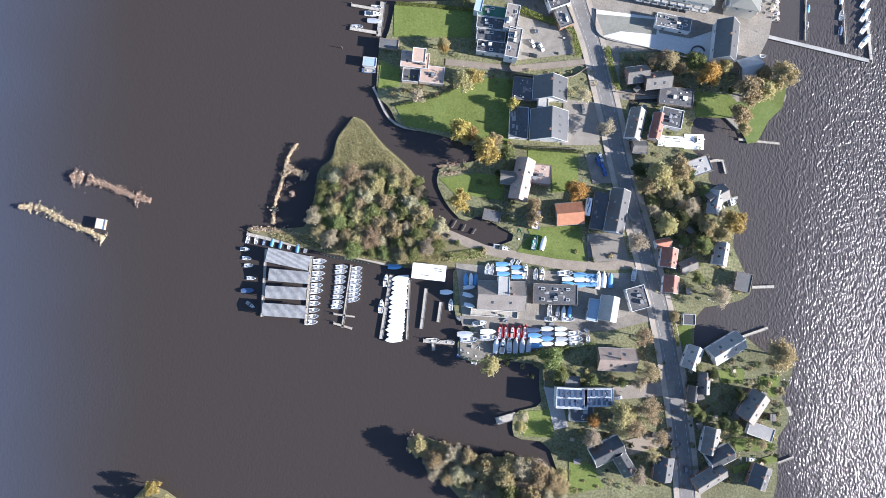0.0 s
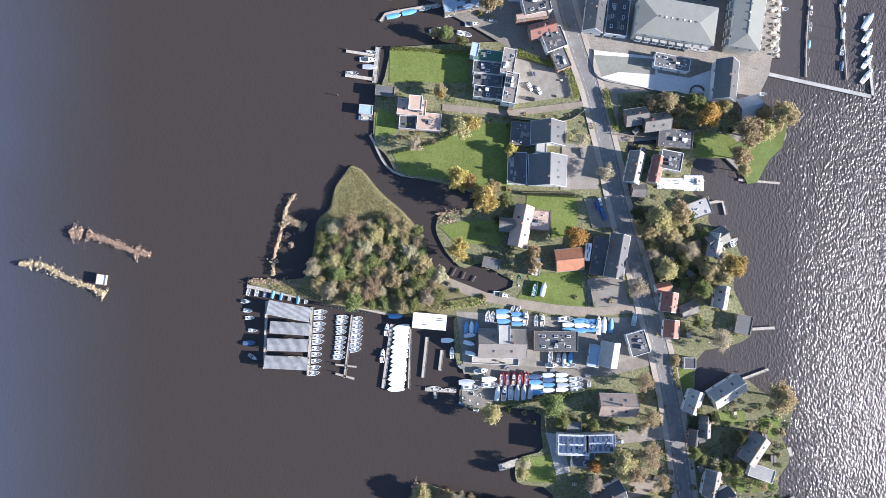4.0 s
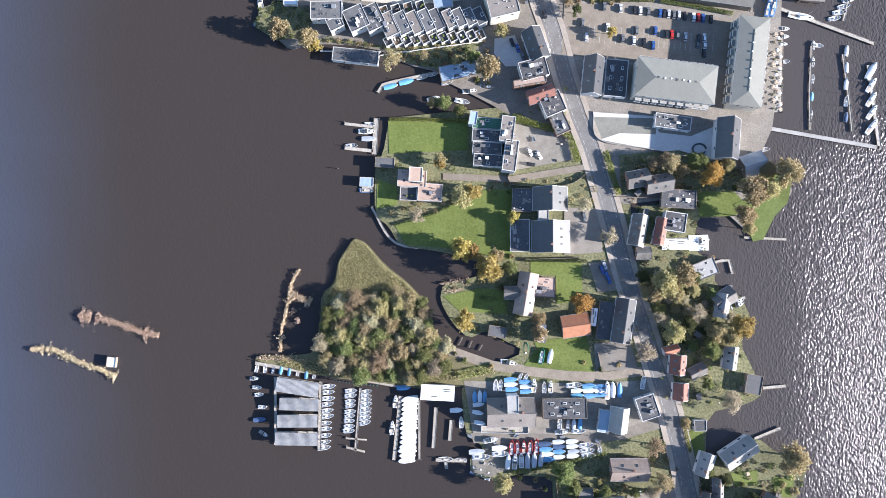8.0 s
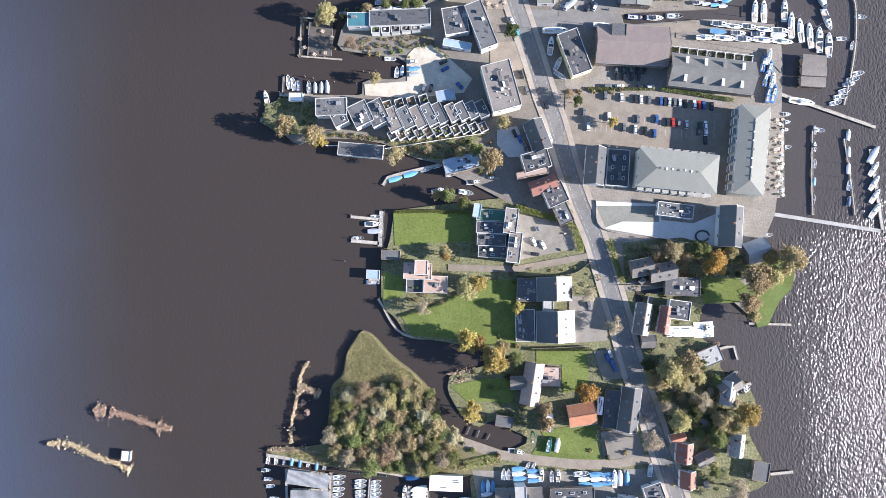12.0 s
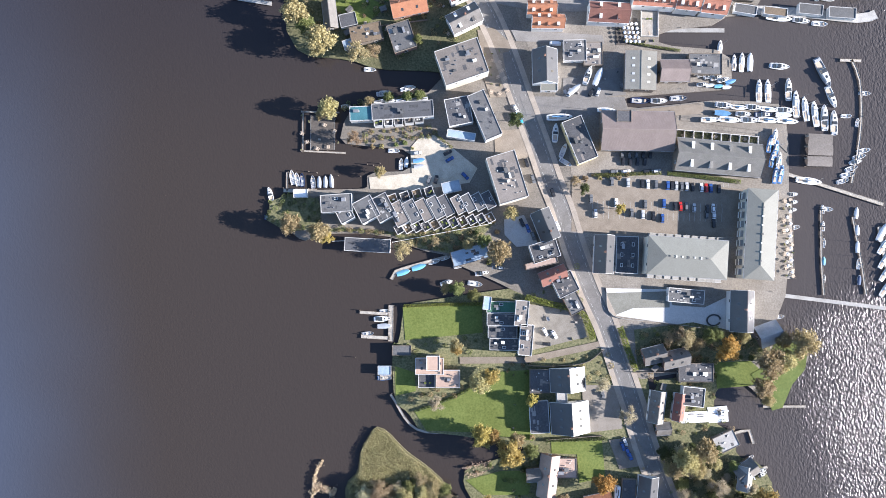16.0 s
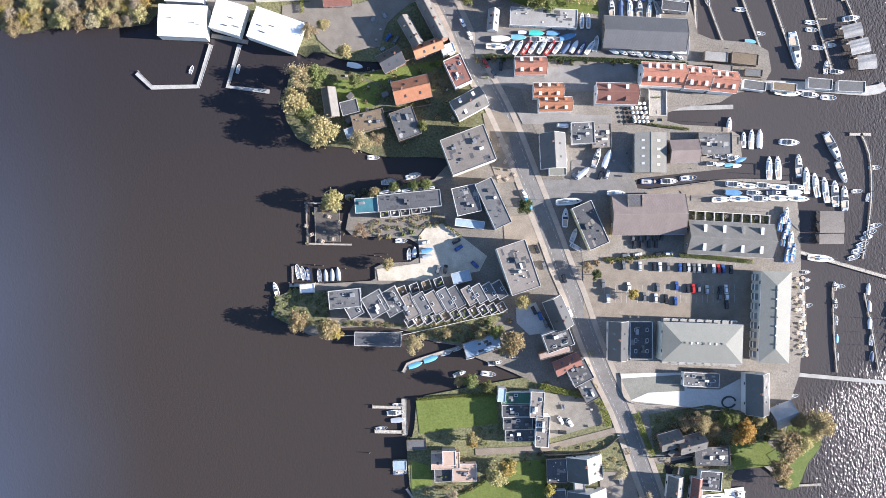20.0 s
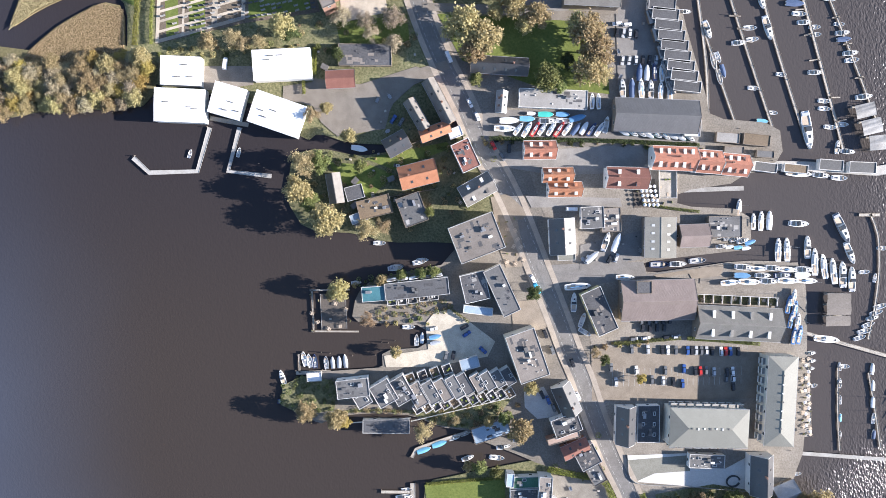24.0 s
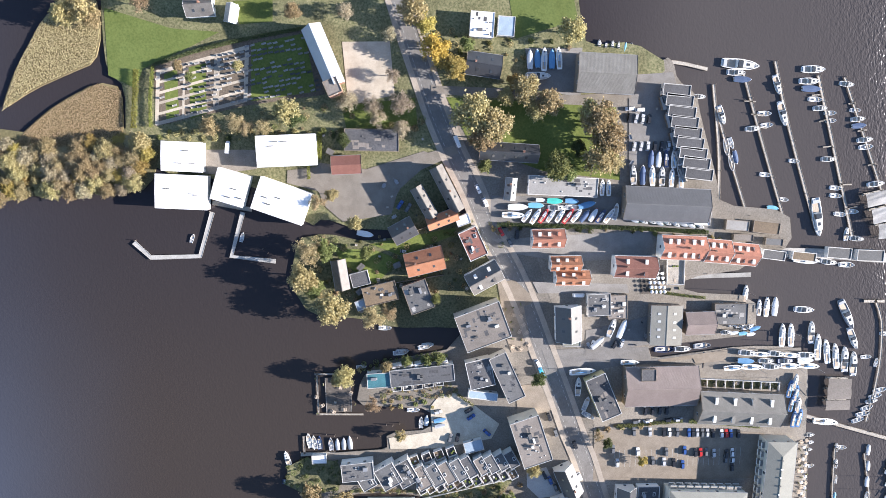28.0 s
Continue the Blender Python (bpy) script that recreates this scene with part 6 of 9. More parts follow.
sheet("lawn", [(159.2, 113.1), (174.6, 110), (171.5, 98.7), (161.8, 98.5), (154.1, 104.5)], 0.209, "lawn", "lakeside lawn with rough edges")
sheet("lawn", [(132.8, -26.7), (145.5, -26.3), (145.1, -32.5), (134.5, -32.8)], 0.212, "lawn", "small lawn between houses")
sheet("lawn", [(152.5, -30), (162.5, -29.7), (160.6, -39.9), (152.3, -38.8)], 0.215, "lawn", "small lakeside lawn behind a house")
sheet("lawn", [(114.3, -6.6), (121.5, -4.4), (121.4, -16), (116.2, -14.7)], 0.218, "lawn", "grass strip by the water")
sheet("lawn", [(137.4, -57.8), (157.5, -59.2), (157.4, -64.4), (140, -64)], 0.221, "lawn", "narrow mown lawn by the lake")
sheet("lawn", [(61.7, -65.5), (72, -68), (77.8, -78.7), (61.3, -81.5)], 0.224, "lawn", "shaded garden lawn of the white house")
sheet("lawn", [(39.9, -43.8), (54.7, -43.1), (55, -55.9), (41, -54.7)], 0.227, "lawn", "shaded lawn beside the villa")
sheet("lawn", [(6.3, 29.7), (23.5, 32.6), (24.8, 28.3), (10.2, 25.6)], 0.230, "lawn", "rough grass at the island end")
sheet("lawn", [(-35, 307.3), (-16.2, 303), (-6.1, 297.1), (-18.8, 288), (-32.5, 299.2)], 0.233, "lawn", "rough garden lawn by the little canal")
sheet("lawn", [(-18.2, 306.3), (20.4, 308.1), (21.7, 304.9), (-5.8, 299.2)], 0.236, "lawn", "narrow grass strip along gardens")
sheet("lawn", [(-114.7, 424.3), (-88.3, 412), (-68.3, 407.7), (-82.5, 403.1), (-103.3, 397), (-108.5, 389.3), (-118.5, 396.2)], 0.239, "meadow", "bright green churchyard meadow")
sheet("lawn", [(-59.8, 419.7), (-43.3, 418.1), (-44.9, 409), (-59.2, 409.7)], 0.242, "lawn", "green lawn of a villa garden")
sheet("lawn", [(58.8, 407.3), (87, 406), (88.1, 391.5), (59.5, 387.3)], 0.245, "meadow", "bright lawn by the lake")
sheet("lawn", [(25.2, 366.4), (100.8, 351.1), (98.8, 318.2), (64.3, 327.5), (33.1, 343.9)], 0.248, "lawn", "shaded park lawn under large trees")
sheet("lawn", [(-21.3, 369.2), (11.4, 368.1), (10.7, 355.8), (-20.7, 358.6)], 0.251, "lawn", "rough grass verge near the church")
sheet("pavement", [(-98.6, 398.2), (-57.8, 402.6), (-30.4, 403.8), (-27.4, 375.1), (-62.8, 375.2), (-102.6, 371.9)], 0.254, "soil", "earth and gravel churchyard with rows of graves")
sheet("lawn", [(-95.1, 393.2), (-88.9, 395), (-92.3, 373.3), (-97.8, 373.3)], 0.257, "lawn", "grass bed in the churchyard")
sheet("lawn", [(-84, 394.8), (-76.4, 395.6), (-80.1, 374.1), (-87.4, 373)], 0.260, "lawn", "grass bed in the churchyard")
sheet("lawn", [(-55.7, 400.9), (-32, 402.2), (-31.3, 376.9), (-60, 376.7)], 0.263, "lawn", "grass bed in the churchyard")
sheet("pavement", [(-102.7, 373.6), (-61.8, 378.4), (-61.8, 376.8), (-102.7, 372.0)], 0.266, "pale_sand", "pale sandy path between graves")
sheet("pavement", [(-101.8, 377.4), (-60.9, 382.4), (-60.9, 381.2), (-101.8, 376.3)], 0.267, "pale_sand", "pale sandy path between graves")
sheet("pavement", [(-100.8, 381.9), (-59.9, 386.9), (-59.9, 385.8), (-100.8, 380.8)], 0.268, "pale_sand", "pale sandy path between graves")
sheet("pavement", [(-99.8, 386.2), (-59.0, 391.4), (-59.0, 390.2), (-99.8, 385.1)], 0.269, "pale_sand", "pale sandy path between graves")
sheet("pavement", [(-98.8, 390.7), (-58.0, 395.9), (-58.0, 394.8), (-98.8, 389.6)], 0.270, "pale_sand", "pale sandy path between graves")
sheet("pavement", [(-97.8, 395.3), (-57.1, 400.6), (-57.1, 399.0), (-97.8, 393.7)], 0.271, "pale_sand", "pale sandy path between graves")
sheet("pavement", [(-103.1, 372.4), (-97.9, 395.5), (-96.3, 395.5), (-101.5, 372.4)], 0.272, "pale_sand", "pale sandy path across the churchyard")
sheet("pavement", [(-91.0, 373.7), (-85.9, 397.0), (-84.9, 397.0), (-90.0, 373.7)], 0.273, "pale_sand", "pale sandy path across the churchyard")
sheet("pavement", [(-77.1, 375.5), (-72.0, 398.9), (-69.4, 398.9), (-74.5, 375.5)], 0.274, "pale_sand", "pale sandy path across the churchyard")
sheet("pavement", [(-63.4, 377.0), (-58.4, 400.6), (-56.6, 400.6), (-61.6, 377.0)], 0.275, "pale_sand", "pale sandy path across the churchyard")
sheet("pavement", [(-16.6, 396.4), (4.1, 393.7), (2.7, 370.6), (-18.3, 369)], 0.281, "pale_sand", "sandy square beside the church")
sheet("pavement", [(72.7, 201.7), (120.6, 194.7), (155, 186.4), (150.3, 164.2), (105.5, 170.5), (69.3, 176.6)], 0.284, "sand_paving", "paved hotel car park")
sheet("pavement", [(52.8, 244.8), (103.2, 238.2), (103.8, 232.2), (127, 231.4), (127, 228.9), (94.5, 231.6), (67, 230.7), (55.2, 234.1)], 0.287, "asphalt", "asphalt side street to the harbour")
sheet("deck", [(103.6, 277.6), (114.2, 276.0), (113.0, 262.6), (102.4, 264.2)], 0.2895, "dark_deck", "dark boarded terrace of the restaurant")
sheet("pavement", [(36.8, 300.1), (110.2, 293.1), (111.9, 279.9), (68.6, 284.8), (46.9, 291.8)], 0.290, "asphalt", "asphalt street to the harbour")
sheet("pavement", [(52.7, 277.7), (96.5, 269.7), (97.1, 265.4), (54.6, 271.9)], 0.293, "asphalt", "narrow lane to the restaurant")
sheet("pavement", [(33.8, 269.4), (46.9, 271.1), (48.4, 245.2), (38.6, 245.9)], 0.296, "sand_paving", "brick forecourt with terraces")
sheet("pavement", [(38.4, 229.4), (53.3, 228.9), (54.8, 215.5), (37, 211.3)], 0.299, "sand_paving", "sandy forecourt by the road")
sheet("pavement", [(82.1, 147.6), (111.9, 143.5), (112.7, 135.7), (127.8, 132.8), (140.5, 137), (141.2, 119.8), (106.7, 128.2), (83.7, 134.4)], 0.302, "pale_paving", "smooth pale hotel terrace")
sheet("pavement", [(80.7, 145.4), (112.4, 142.5), (111.2, 134.8), (94.0, 136.6), (82.7, 133.7)], 0.3035, "olive_paving", "olive-grey paved part of the hotel terrace")
sheet("pavement", [(-24.5, 214.3), (-3.6, 213.9), (-2.9, 226.2), (1.5, 230.2), (9.5, 231.0), (16.3, 225.0), (28.2, 212.4), (23.5, 205.9), (-2.4, 205.4), (-24.4, 208.8)], 0.305, "cream_gravel", "pale cream gravel yard between the terraces")
sheet("pavement", [(-39.3, 341.8), (-34.9, 345.9), (-15, 340.1), (11.9, 344.3), (17.9, 340.8), (5.7, 335.7), (-12, 334.6), (-2.6, 328), (-6.9, 318.4), (-29.1, 318.2), (-33.1, 325.5)], 0.308, "paving", "paved yard of the boat company")
sheet("pavement", [(-84.4, 359), (-62.2, 355.7), (-62.8, 347.3), (-80.7, 347.4), (-86.1, 348.7)], 0.311, "paving", "paved court between white halls")
sheet("pavement", [(43.8, 144.8), (68.8, 137.4), (70.3, 125.6), (41.8, 122.3)], 0.314, "gravel", "gravel forecourt of the apartments")
sheet("pavement", [(8.6, 123.4), (40.7, 119.7), (77.6, 123.1), (77.8, 119.9), (40.5, 116.6), (8.4, 120.2)], 0.317, "sand_paving", "sandy lane between gardens")
sheet("pavement", [(64.9, 103.2), (81.5, 101.2), (81.4, 80.6), (63.1, 80.7)], 0.320, "paving", "paved drive of the house")
sheet("pavement", [(74.2, 76), (87.5, 76.1), (92.1, 62.5), (77.5, 61.8)], 0.323, "paving", "small car park beside the road")
sheet("pavement", [(73.8, 38.1), (90.6, 38.5), (93.4, 25), (73.9, 24.8)], 0.326, "paving", "paved corner by the boatyard lane")
sheet("pavement", [(83.4, -33.4), (112.3, -31.4), (112.5, -37.8), (84.4, -39.4)], 0.329, "paving", "paved drive of the villa")
sheet("pavement", [(87.8, -58), (98.2, -55.7), (109.9, -53.1), (111.5, -60.4), (100.7, -61.9), (88.8, -65)], 0.332, "sand_paving", "sandy parking yard beside the road")
sheet("lawn", [(137.3, -71.3), (158, -66), (158.9, -69), (138.2, -74.3)], 0.335, "lawn", "narrow sloping lawn by the lake")
sheet("lawn", [(33.3, 185.6), (30.7, 186.6), (-9.8, 184.6), (-15.1, 186.5), (-43.0, 192.0), (-54.0, 189.8), (-46.0, 190.5), (-31.1, 188.9), (-15.1, 184.8), (-4.2, 177.4), (9.3, 173.3), (13.6, 167.9)], 0.338, "garden", "planted garden strip below the terraced houses")
sheet("lawn", [(-73.3, 208.3), (-63.7, 211.2), (-50.2, 207.0), (-48.9, 201.4), (-51.5, 192.9), (-66.4, 192.7), (-75.6, 199.5)], 0.3375, "garden", "dark planted garden at the end of the terraced houses")
sheet("pavement", [(-49.6, 344.6), (-35.6, 344.4), (-16, 339.9), (5.1, 342.2), (25.8, 344.9), (27.2, 341.2), (9.2, 336.1), (-1.2, 329.3), (-6.4, 322.1), (-19.7, 319.8), (-30.1, 319.5), (-35.4, 325.8), (-37.7, 333.5), (-50.8, 339.2)], 0.341, "paving", "worn brick yard of the boat company")
sheet("lawn", [(92.9, 126.4), (121.4, 126.5), (144.8, 118.3), (156.1, 111), (155.5, 105), (128.6, 106.2), (92.3, 107.6)], 0.344, "garden", "rough garden ground under lakeside trees")
sheet("lawn", [(145.3, 98.8), (158.1, 104), (171.4, 98.2), (164.2, 91.7), (158, 81.4), (153, 80.6), (149.6, 91.2)], 0.347, "meadow", "bright lawn on the point beside the lake")
sheet("pavement", [(36.4, 279.7), (44.4, 280), (52.8, 269.9), (50.4, 267.3), (41.9, 266.5), (36.7, 261.9), (36.7, 273.7)], 0.350, "sand_paving", "warm brick square at the crossing")
sheet("deck", [(51.1, -32.6), (58.2, -33.9), (61.8, -51.3), (55.3, -52.3)], 0.353, "lightgrey", "grey terrace of the white villa")
sheet("pavement", [(108.1, 364.5), (128.3, 362.9), (137.7, 313.3), (102.7, 317.4)], 0.356, "asphalt", "asphalt boat and car park")
sheet("pavement", [(63.1, 382.5), (88.6, 379.3), (85.3, 357.9), (62.9, 364.6)], 0.359, "asphalt", "asphalt ground for stored boats")
sheet("pavement", [(39, 320.1), (140.1, 304.1), (140.1, 287.9), (36.9, 307.1)], 0.362, "asphalt", "sales ground with rows of boats")
sheet("pavement", [(74.8, 250.9), (106.4, 253.1), (104, 239.4), (72.9, 239.5)], 0.365, "asphalt", "asphalt park for stored boats")
sheet("pavement", [(129.9, 231.3), (176.7, 226.0), (177.5, 201.7), (168.8, 213.1), (128.5, 223.7)], 0.368, "paving", "paved yard beside the slipway")
sheet("pavement", [(19.3, 372.4), (54.8, 366), (79.8, 359.4), (108.3, 356.9), (108, 354.2), (79.3, 356.3), (18.7, 368.9)], 0.371, "paving", "lane to the boat hall")
sheet("pavement", [(-60.6, 212.3), (-26.5, 209.1), (-26.3, 207), (-50.6, 208.3), (-61, 209.2)], 0.374, "paving", "narrow paved quay by the canal")
sheet("pavement", [(107, 231.3), (141, 230.8), (139.4, 225.6), (125, 226.4), (124, 229.2), (108, 229.8)], 0.3765, "sand_paving", "sandy quay along the slip")
sheet("pavement", [(37.9, 186.2), (47.6, 187.2), (53, 172), (42.2, 172.4), (37.2, 179)], 0.3785, "pale_paving", "pale paved court beside the road")
sheet("pavement", [(125.2, 219.2), (164.3, 210.8), (163.6, 207.0), (124.4, 215.3)], 0.3805, "garden", "strip of small planted yards behind the boat hall")
# jetties and decks
pier([(-85.4, 40.3), (-63.4, 35), (-42.3, 30.5), (-18.7, 24.7)], 1.6)
pier([(-37, 25.2), (-41.3, -3.8)], 1.0)
pier([(-45.5, -1.7), (-36.9, -4.4)], 1.0)
pier([(-45.4, 2.5), (-35.7, 1)], 0.8)
pier([(-18.6, 20.2), (-23.7, -9.3)], 1.6)
pier([(-10, 17.5), (-11.7, -10)], 1.0)
pier([(-2.4, 13.6), (-5, -5.1)], 1.6)
pier([(4.4, 7.2), (2.9, -2.2)], 1.6)
pier([(-4.2, -10.6), (10.2, -12)], 1.6)
pier([(0.5, -11.9), (0.5, -15.1)], 1.6)
pier([(28.7, -48), (38, -45.6)], 3.4)
pier([(-55.4, 29.5), (-58, -1.8)], 1.6)
pier([(-76.4, 33.1), (-78.2, 1.9)], 1.3)
pier([(-36.3, 150.3), (-22.9, 147.8)], 1.4)
pier([(-37, 138.7), (-23.6, 136.3)], 1.6)
pier([(-21, 151.8), (-23.2, 134.7)], 2.4)
pier([(-27.2, 123.1), (-27.6, 116.9)], 5.4)
pier([(149.1, 82.8), (169.1, 80.5)], 1.1)
pier([(158.2, -7.7), (145.7, -11.7)], 1.4)
pier([(151.6, 11.5), (162.4, 11.7)], 1.4)
pier([(133, 71.8), (141, 72.5), (142.2, 66.1)], 1.4)
pier([(153, -72), (167, -67.5)], 1.1)
pier([(141.1, 53.5), (147.2, 54.5)], 1.4)
pier([(160.5, -47.5), (167, -46.4)], 4.3)
pier([(-26.2, 109.7), (-15.7, 91.8), (7.9, 87.7)], 1.1, "pale wooden bank edging along the lawn")
pier([(160.8, 135.2), (217.7, 121.0)], 1.7, "long straight concrete marina breakwater", material="concrete")
pier([(189.8, 172.6), (186.7, 148.8), (185.4, 131.8)], 1.1)
pier([(204.4, 167.3), (205.3, 146.7), (205.4, 129.6)], 1.1)
pier([(216.3, 161.1), (217.7, 120.2)], 1.9)
pier([(174.3, 180.3), (169.7, 141.6)], 5.4, "wooden lakeside terrace deck of the hotel", top=0.0)
pier([(174.5, 192.4), (219.9, 171.5)], 1.7)
pier([(215, 243.2), (217.4, 232.6), (215.7, 214.9), (211.3, 197.8), (206.3, 183.5)], 1.1)
pier([(209.4, 243.6), (219.5, 242)], 1.4)
pier([(158.6, 275.4), (191, 269.7), (221, 263), (230, 264)], 4.5, "wide floating quay with small pavilions", material="concrete")
pier([(146.9, 343.3), (150.5, 323.3), (156.7, 292.9)], 1.1)
pier([(160.7, 359), (166.9, 324.8), (174, 288.2)], 1.3)
pier([(176, 361.1), (179.7, 331.4), (188.6, 281.3)], 1.3)
pier([(195.4, 352.1), (200.6, 314.5), (206.1, 273.7)], 1.4)
pier([(207.7, 349.5), (216.7, 314.5), (224.6, 282.9)], 1.1)
pier([(146.5, 354.9), (146, 324.3), (143.6, 300.2)], 1.3)
pier([(160, 345.5), (165.3, 344.5)], 0.5, "narrow finger jetty between berths")
pier([(162.7, 339.1), (168.8, 337.9)], 0.5, "narrow finger jetty between berths")
pier([(164, 333.3), (169.3, 331.8)], 0.5, "narrow finger jetty between berths")
pier([(195.7, 343.3), (191.6, 343.6)], 0.6, "narrow finger jetty between berths")
pier([(197.5, 331.6), (194.1, 331.2)], 0.6, "narrow finger jetty between berths")
pier([(199.8, 319.1), (195, 319.3)], 0.6, "narrow finger jetty between berths")
pier([(202.2, 300.8), (207.4, 300.1)], 0.6, "narrow finger jetty between berths")
pier([(203.8, 288.9), (209.3, 289.3)], 0.6, "narrow finger jetty between berths")
pier([(211.9, 337.3), (208.5, 337.3)], 0.6, "narrow finger jetty between berths")
pier([(216.3, 324.2), (212, 324.3)], 0.6, "narrow finger jetty between berths")
pier([(219.8, 308), (215.7, 307.8)], 0.6, "narrow finger jetty between berths")
pier([(112.9, 369.6), (129.8, 367.2), (144.4, 362.1)], 1.6)
pier([(-122.3, 323.1), (-116.2, 315.2), (-94.7, 312.5), (-85.7, 331.2)], 2.0, "pale concrete breakwater pier with sharp bends", material="concrete", bends=False)
pier([(-72.4, 329.2), (-81.0, 310.3), (-61.9, 305.1)], 2.0, "pale concrete breakwater pier with a corner", material="concrete", bends=False)
pier([(-84.9, 335.4), (-68.3, 329.7)], 2.0)
pier([(-52.5, 250.2), (-54.8, 230.5)], 0.8)
pier([(-55.7, 231.2), (-34.3, 227.5)], 0.8)
pier([(-53.5, 250.3), (-35.1, 247.6)], 0.8)
pier([(-43.2, 247.1), (-45.2, 230.4)], 11.7, "wide dark timber deck over the water", material="dark_deck")
pier([(-19.4, 164.1), (-16.8, 167.7), (16.6, 172.9)], 1.6)
pier([(-66.3, 213.1), (-50.2, 210.8)], 1.8)
pier([(-63.5, 221.7), (-64.5, 212.8)], 0.8)
pier([(-0, 222.7), (-1.2, 214.5)], 0.8)
pier([(10.3, 41.8), (12.4, 45.3)], 0.5)
pier([(15.1, 40.2), (16.7, 43.3)], 0.5)
pier([(19.8, 38.7), (21.5, 41.2)], 0.5)
pier([(109.2, 270.8), (155.8, 265)], 2.0, "pale quay in front of the harbour houses", material="concrete")
pier([(106.5, 238.9), (139.2, 237.6)], 1.4)
flat(217.0, 292.1, 9.6, 6.4, 4, 2.8, "corrugated", "timber", "grey roofed floating boathouse at the pier", category="boathouse", posts=True)
flat(219.2, 284.2, 9.6, 7.0, 4, 2.8, "corrugated", "timber", "grey roofed floating boathouse at the pier", category="boathouse", posts=True)
flat(221.4, 276.2, 9.2, 6.9, -4, 2.8, "corrugated", "timber", "grey roofed floating boathouse at the pier", category="boathouse", posts=True)
flat(192.8, 205.9, 11.5, 5.3, -10, 2.8, "greybeige", "timber", "grey roofed boathouse beside the pier", category="boathouse", posts=True)
flat(192.1, 200.9, 11.9, 5.2, -8, 2.8, "greybeige", "timber", "grey roofed boathouse beside the pier", category="boathouse", posts=True)
flat(191.0, 195.5, 11.9, 4.8, -8, 2.8, "greybeige", "timber", "grey roofed boathouse beside the pier", category="boathouse", posts=True)
flat(166.2, 273.2, 10.9, 4.4, -16, 2.8, "grey", "white_wall", "small flat-roofed pavilion on the floating quay", category="pavilion")
flat(180.4, 270.3, 11.4, 4.0, -14, 2.8, "brown_flat", "white_wall", "small flat-roofed pavilion on the floating quay", category="pavilion")
flat(197.4, 269.3, 11.6, 5.1, -13, 2.8, "grey", "white_wall", "small flat-roofed pavilion on the floating quay", category="pavilion")
flat(212.2, 265.8, 13.0, 5.3, -11, 2.8, "grey", "white_wall", "small flat-roofed pavilion on the floating quay", category="pavilion")
flat(150.3, 289.6, 11.0, 4.9, -13, 2.6, "lightgrey", "timber", "low flat-roofed harbour shed on the quay", category="shed")
flat(163.8, 286.5, 12.8, 5.5, -15, 2.6, "brown_flat", "timber", "low flat-roofed harbour shed on the quay", category="shed")
flat(166.9, 279.3, 8.4, 3.5, -13, 2.6, "grey", "timber", "low flat-roofed harbour shed on the quay", category="shed")
flat(152.5, 283.5, 9.4, 3.4, -11, 2.6, "greybeige", "timber", "low flat-roofed harbour shed on the quay", category="shed")
flat(119.8, 273.0, 8.4, 14.0, -8, 0.7, "deck_wood", "white_wall", "pale boarded terrace with white rails on the quayside", category="terrace", terrace=True)
flat(-151.8, 45.7, 4.3, 4.9, -10, 2.2, "white_sheet", "timber", "white hut on a raft among reeds", category="hut", base=-0.9)
flat(-27.6, 121.5, 6.4, 4.4, -7, 2.4, "blue_metal", "white_wall", "small blue-roofed floating hut", category="hut", base=-0.6)
flat(-57.8, 210.3, 6.8, 4.1, -6, 2.6, "white_sheet", "white_wall", "small white boathouse on the quay", category="boathouse")
# boats
boat_row((-51.8, 27.0), (-55.6, -1.1), 11, 6.2, 3, ('sloop',), ('hull_white',), ('tarp_blue',), False, 11, "rental boats at the jetties")
boat_row((-41.5, 24.1), (-43.8, 5.6), 9, 5.7, 3, ('sloop',), ('hull_white',), ('tarp_blue',), False, 12, "rental boats at the jetties")
boat_row((-34.7, 23.1), (-36.0, 9.1), 8, 5.8, 7, ('sloop',), ('hull_white',), ('tarp_blue',), False, 13, "rental boats at the jetties")
boat_row((-14.4, 18.3), (-17.7, -9.4), 14, 8.3, 183, ('covered',), ('hull_white',), ('tarp_white',), False, 14, "rental boats at the jetties")
boat(-21.2, 17.7, 6.0, 80, "cruiser")
boat(-23.5, 5.7, 6.5, 82, "cruiser")
boat_row((-85.0, 38.2), (-58.1, 32.7), 8, 4.0, 76, ('sloop', 'covered'), ('hull_white', 'hull_white', 'hull_navy', 'hull_grey'), ('tarp_blue', 'tarp_navy', 'tarp_light', 'tarp_cyan'), False, 15, "moored boats")
boat_row((-86.1, 33.2), (-84.6, 25.3), 3, 4.7, -3, ('sloop', 'cruiser'), ('hull_white',), ('tarp_blue',), False, 16, "moored boats")
boat(-84.8, 14.0, 6.2, 2, "covered", hull="hull_navy", cover="tarp_navy")
boat(-83.3, 19.7, 4.2, -3)
boat(-83.5, 7.4, 4.8, -35, "cruiser", hull="hull_grey")
boat(16.0, 17.6, 6.0, 87, "covered", hull="hull_blue", cover="tarp_blue", ashore=True)
boat(18.4, 17.6, 6.0, 87, "covered", cover="tarp_light", ashore=True)
boat(20.7, 17.3, 6.0, 87, "covered", hull="hull_blue", cover="tarp_blue", ashore=True)
boat(17.5, 13.8, 5.8, 4, "covered", cover="tarp_light", ashore=True)
boat(17.0, 10.1, 5.8, -15, "covered", cover="tarp_light", ashore=True)
boat(17.5, 5.3, 5.7, -15, "covered", cover="tarp_light", ashore=True)
boat(26.1, 22.3, 5.5, 79, ashore=True)
boat(28.3, 22.0, 5.5, 79, ashore=True)
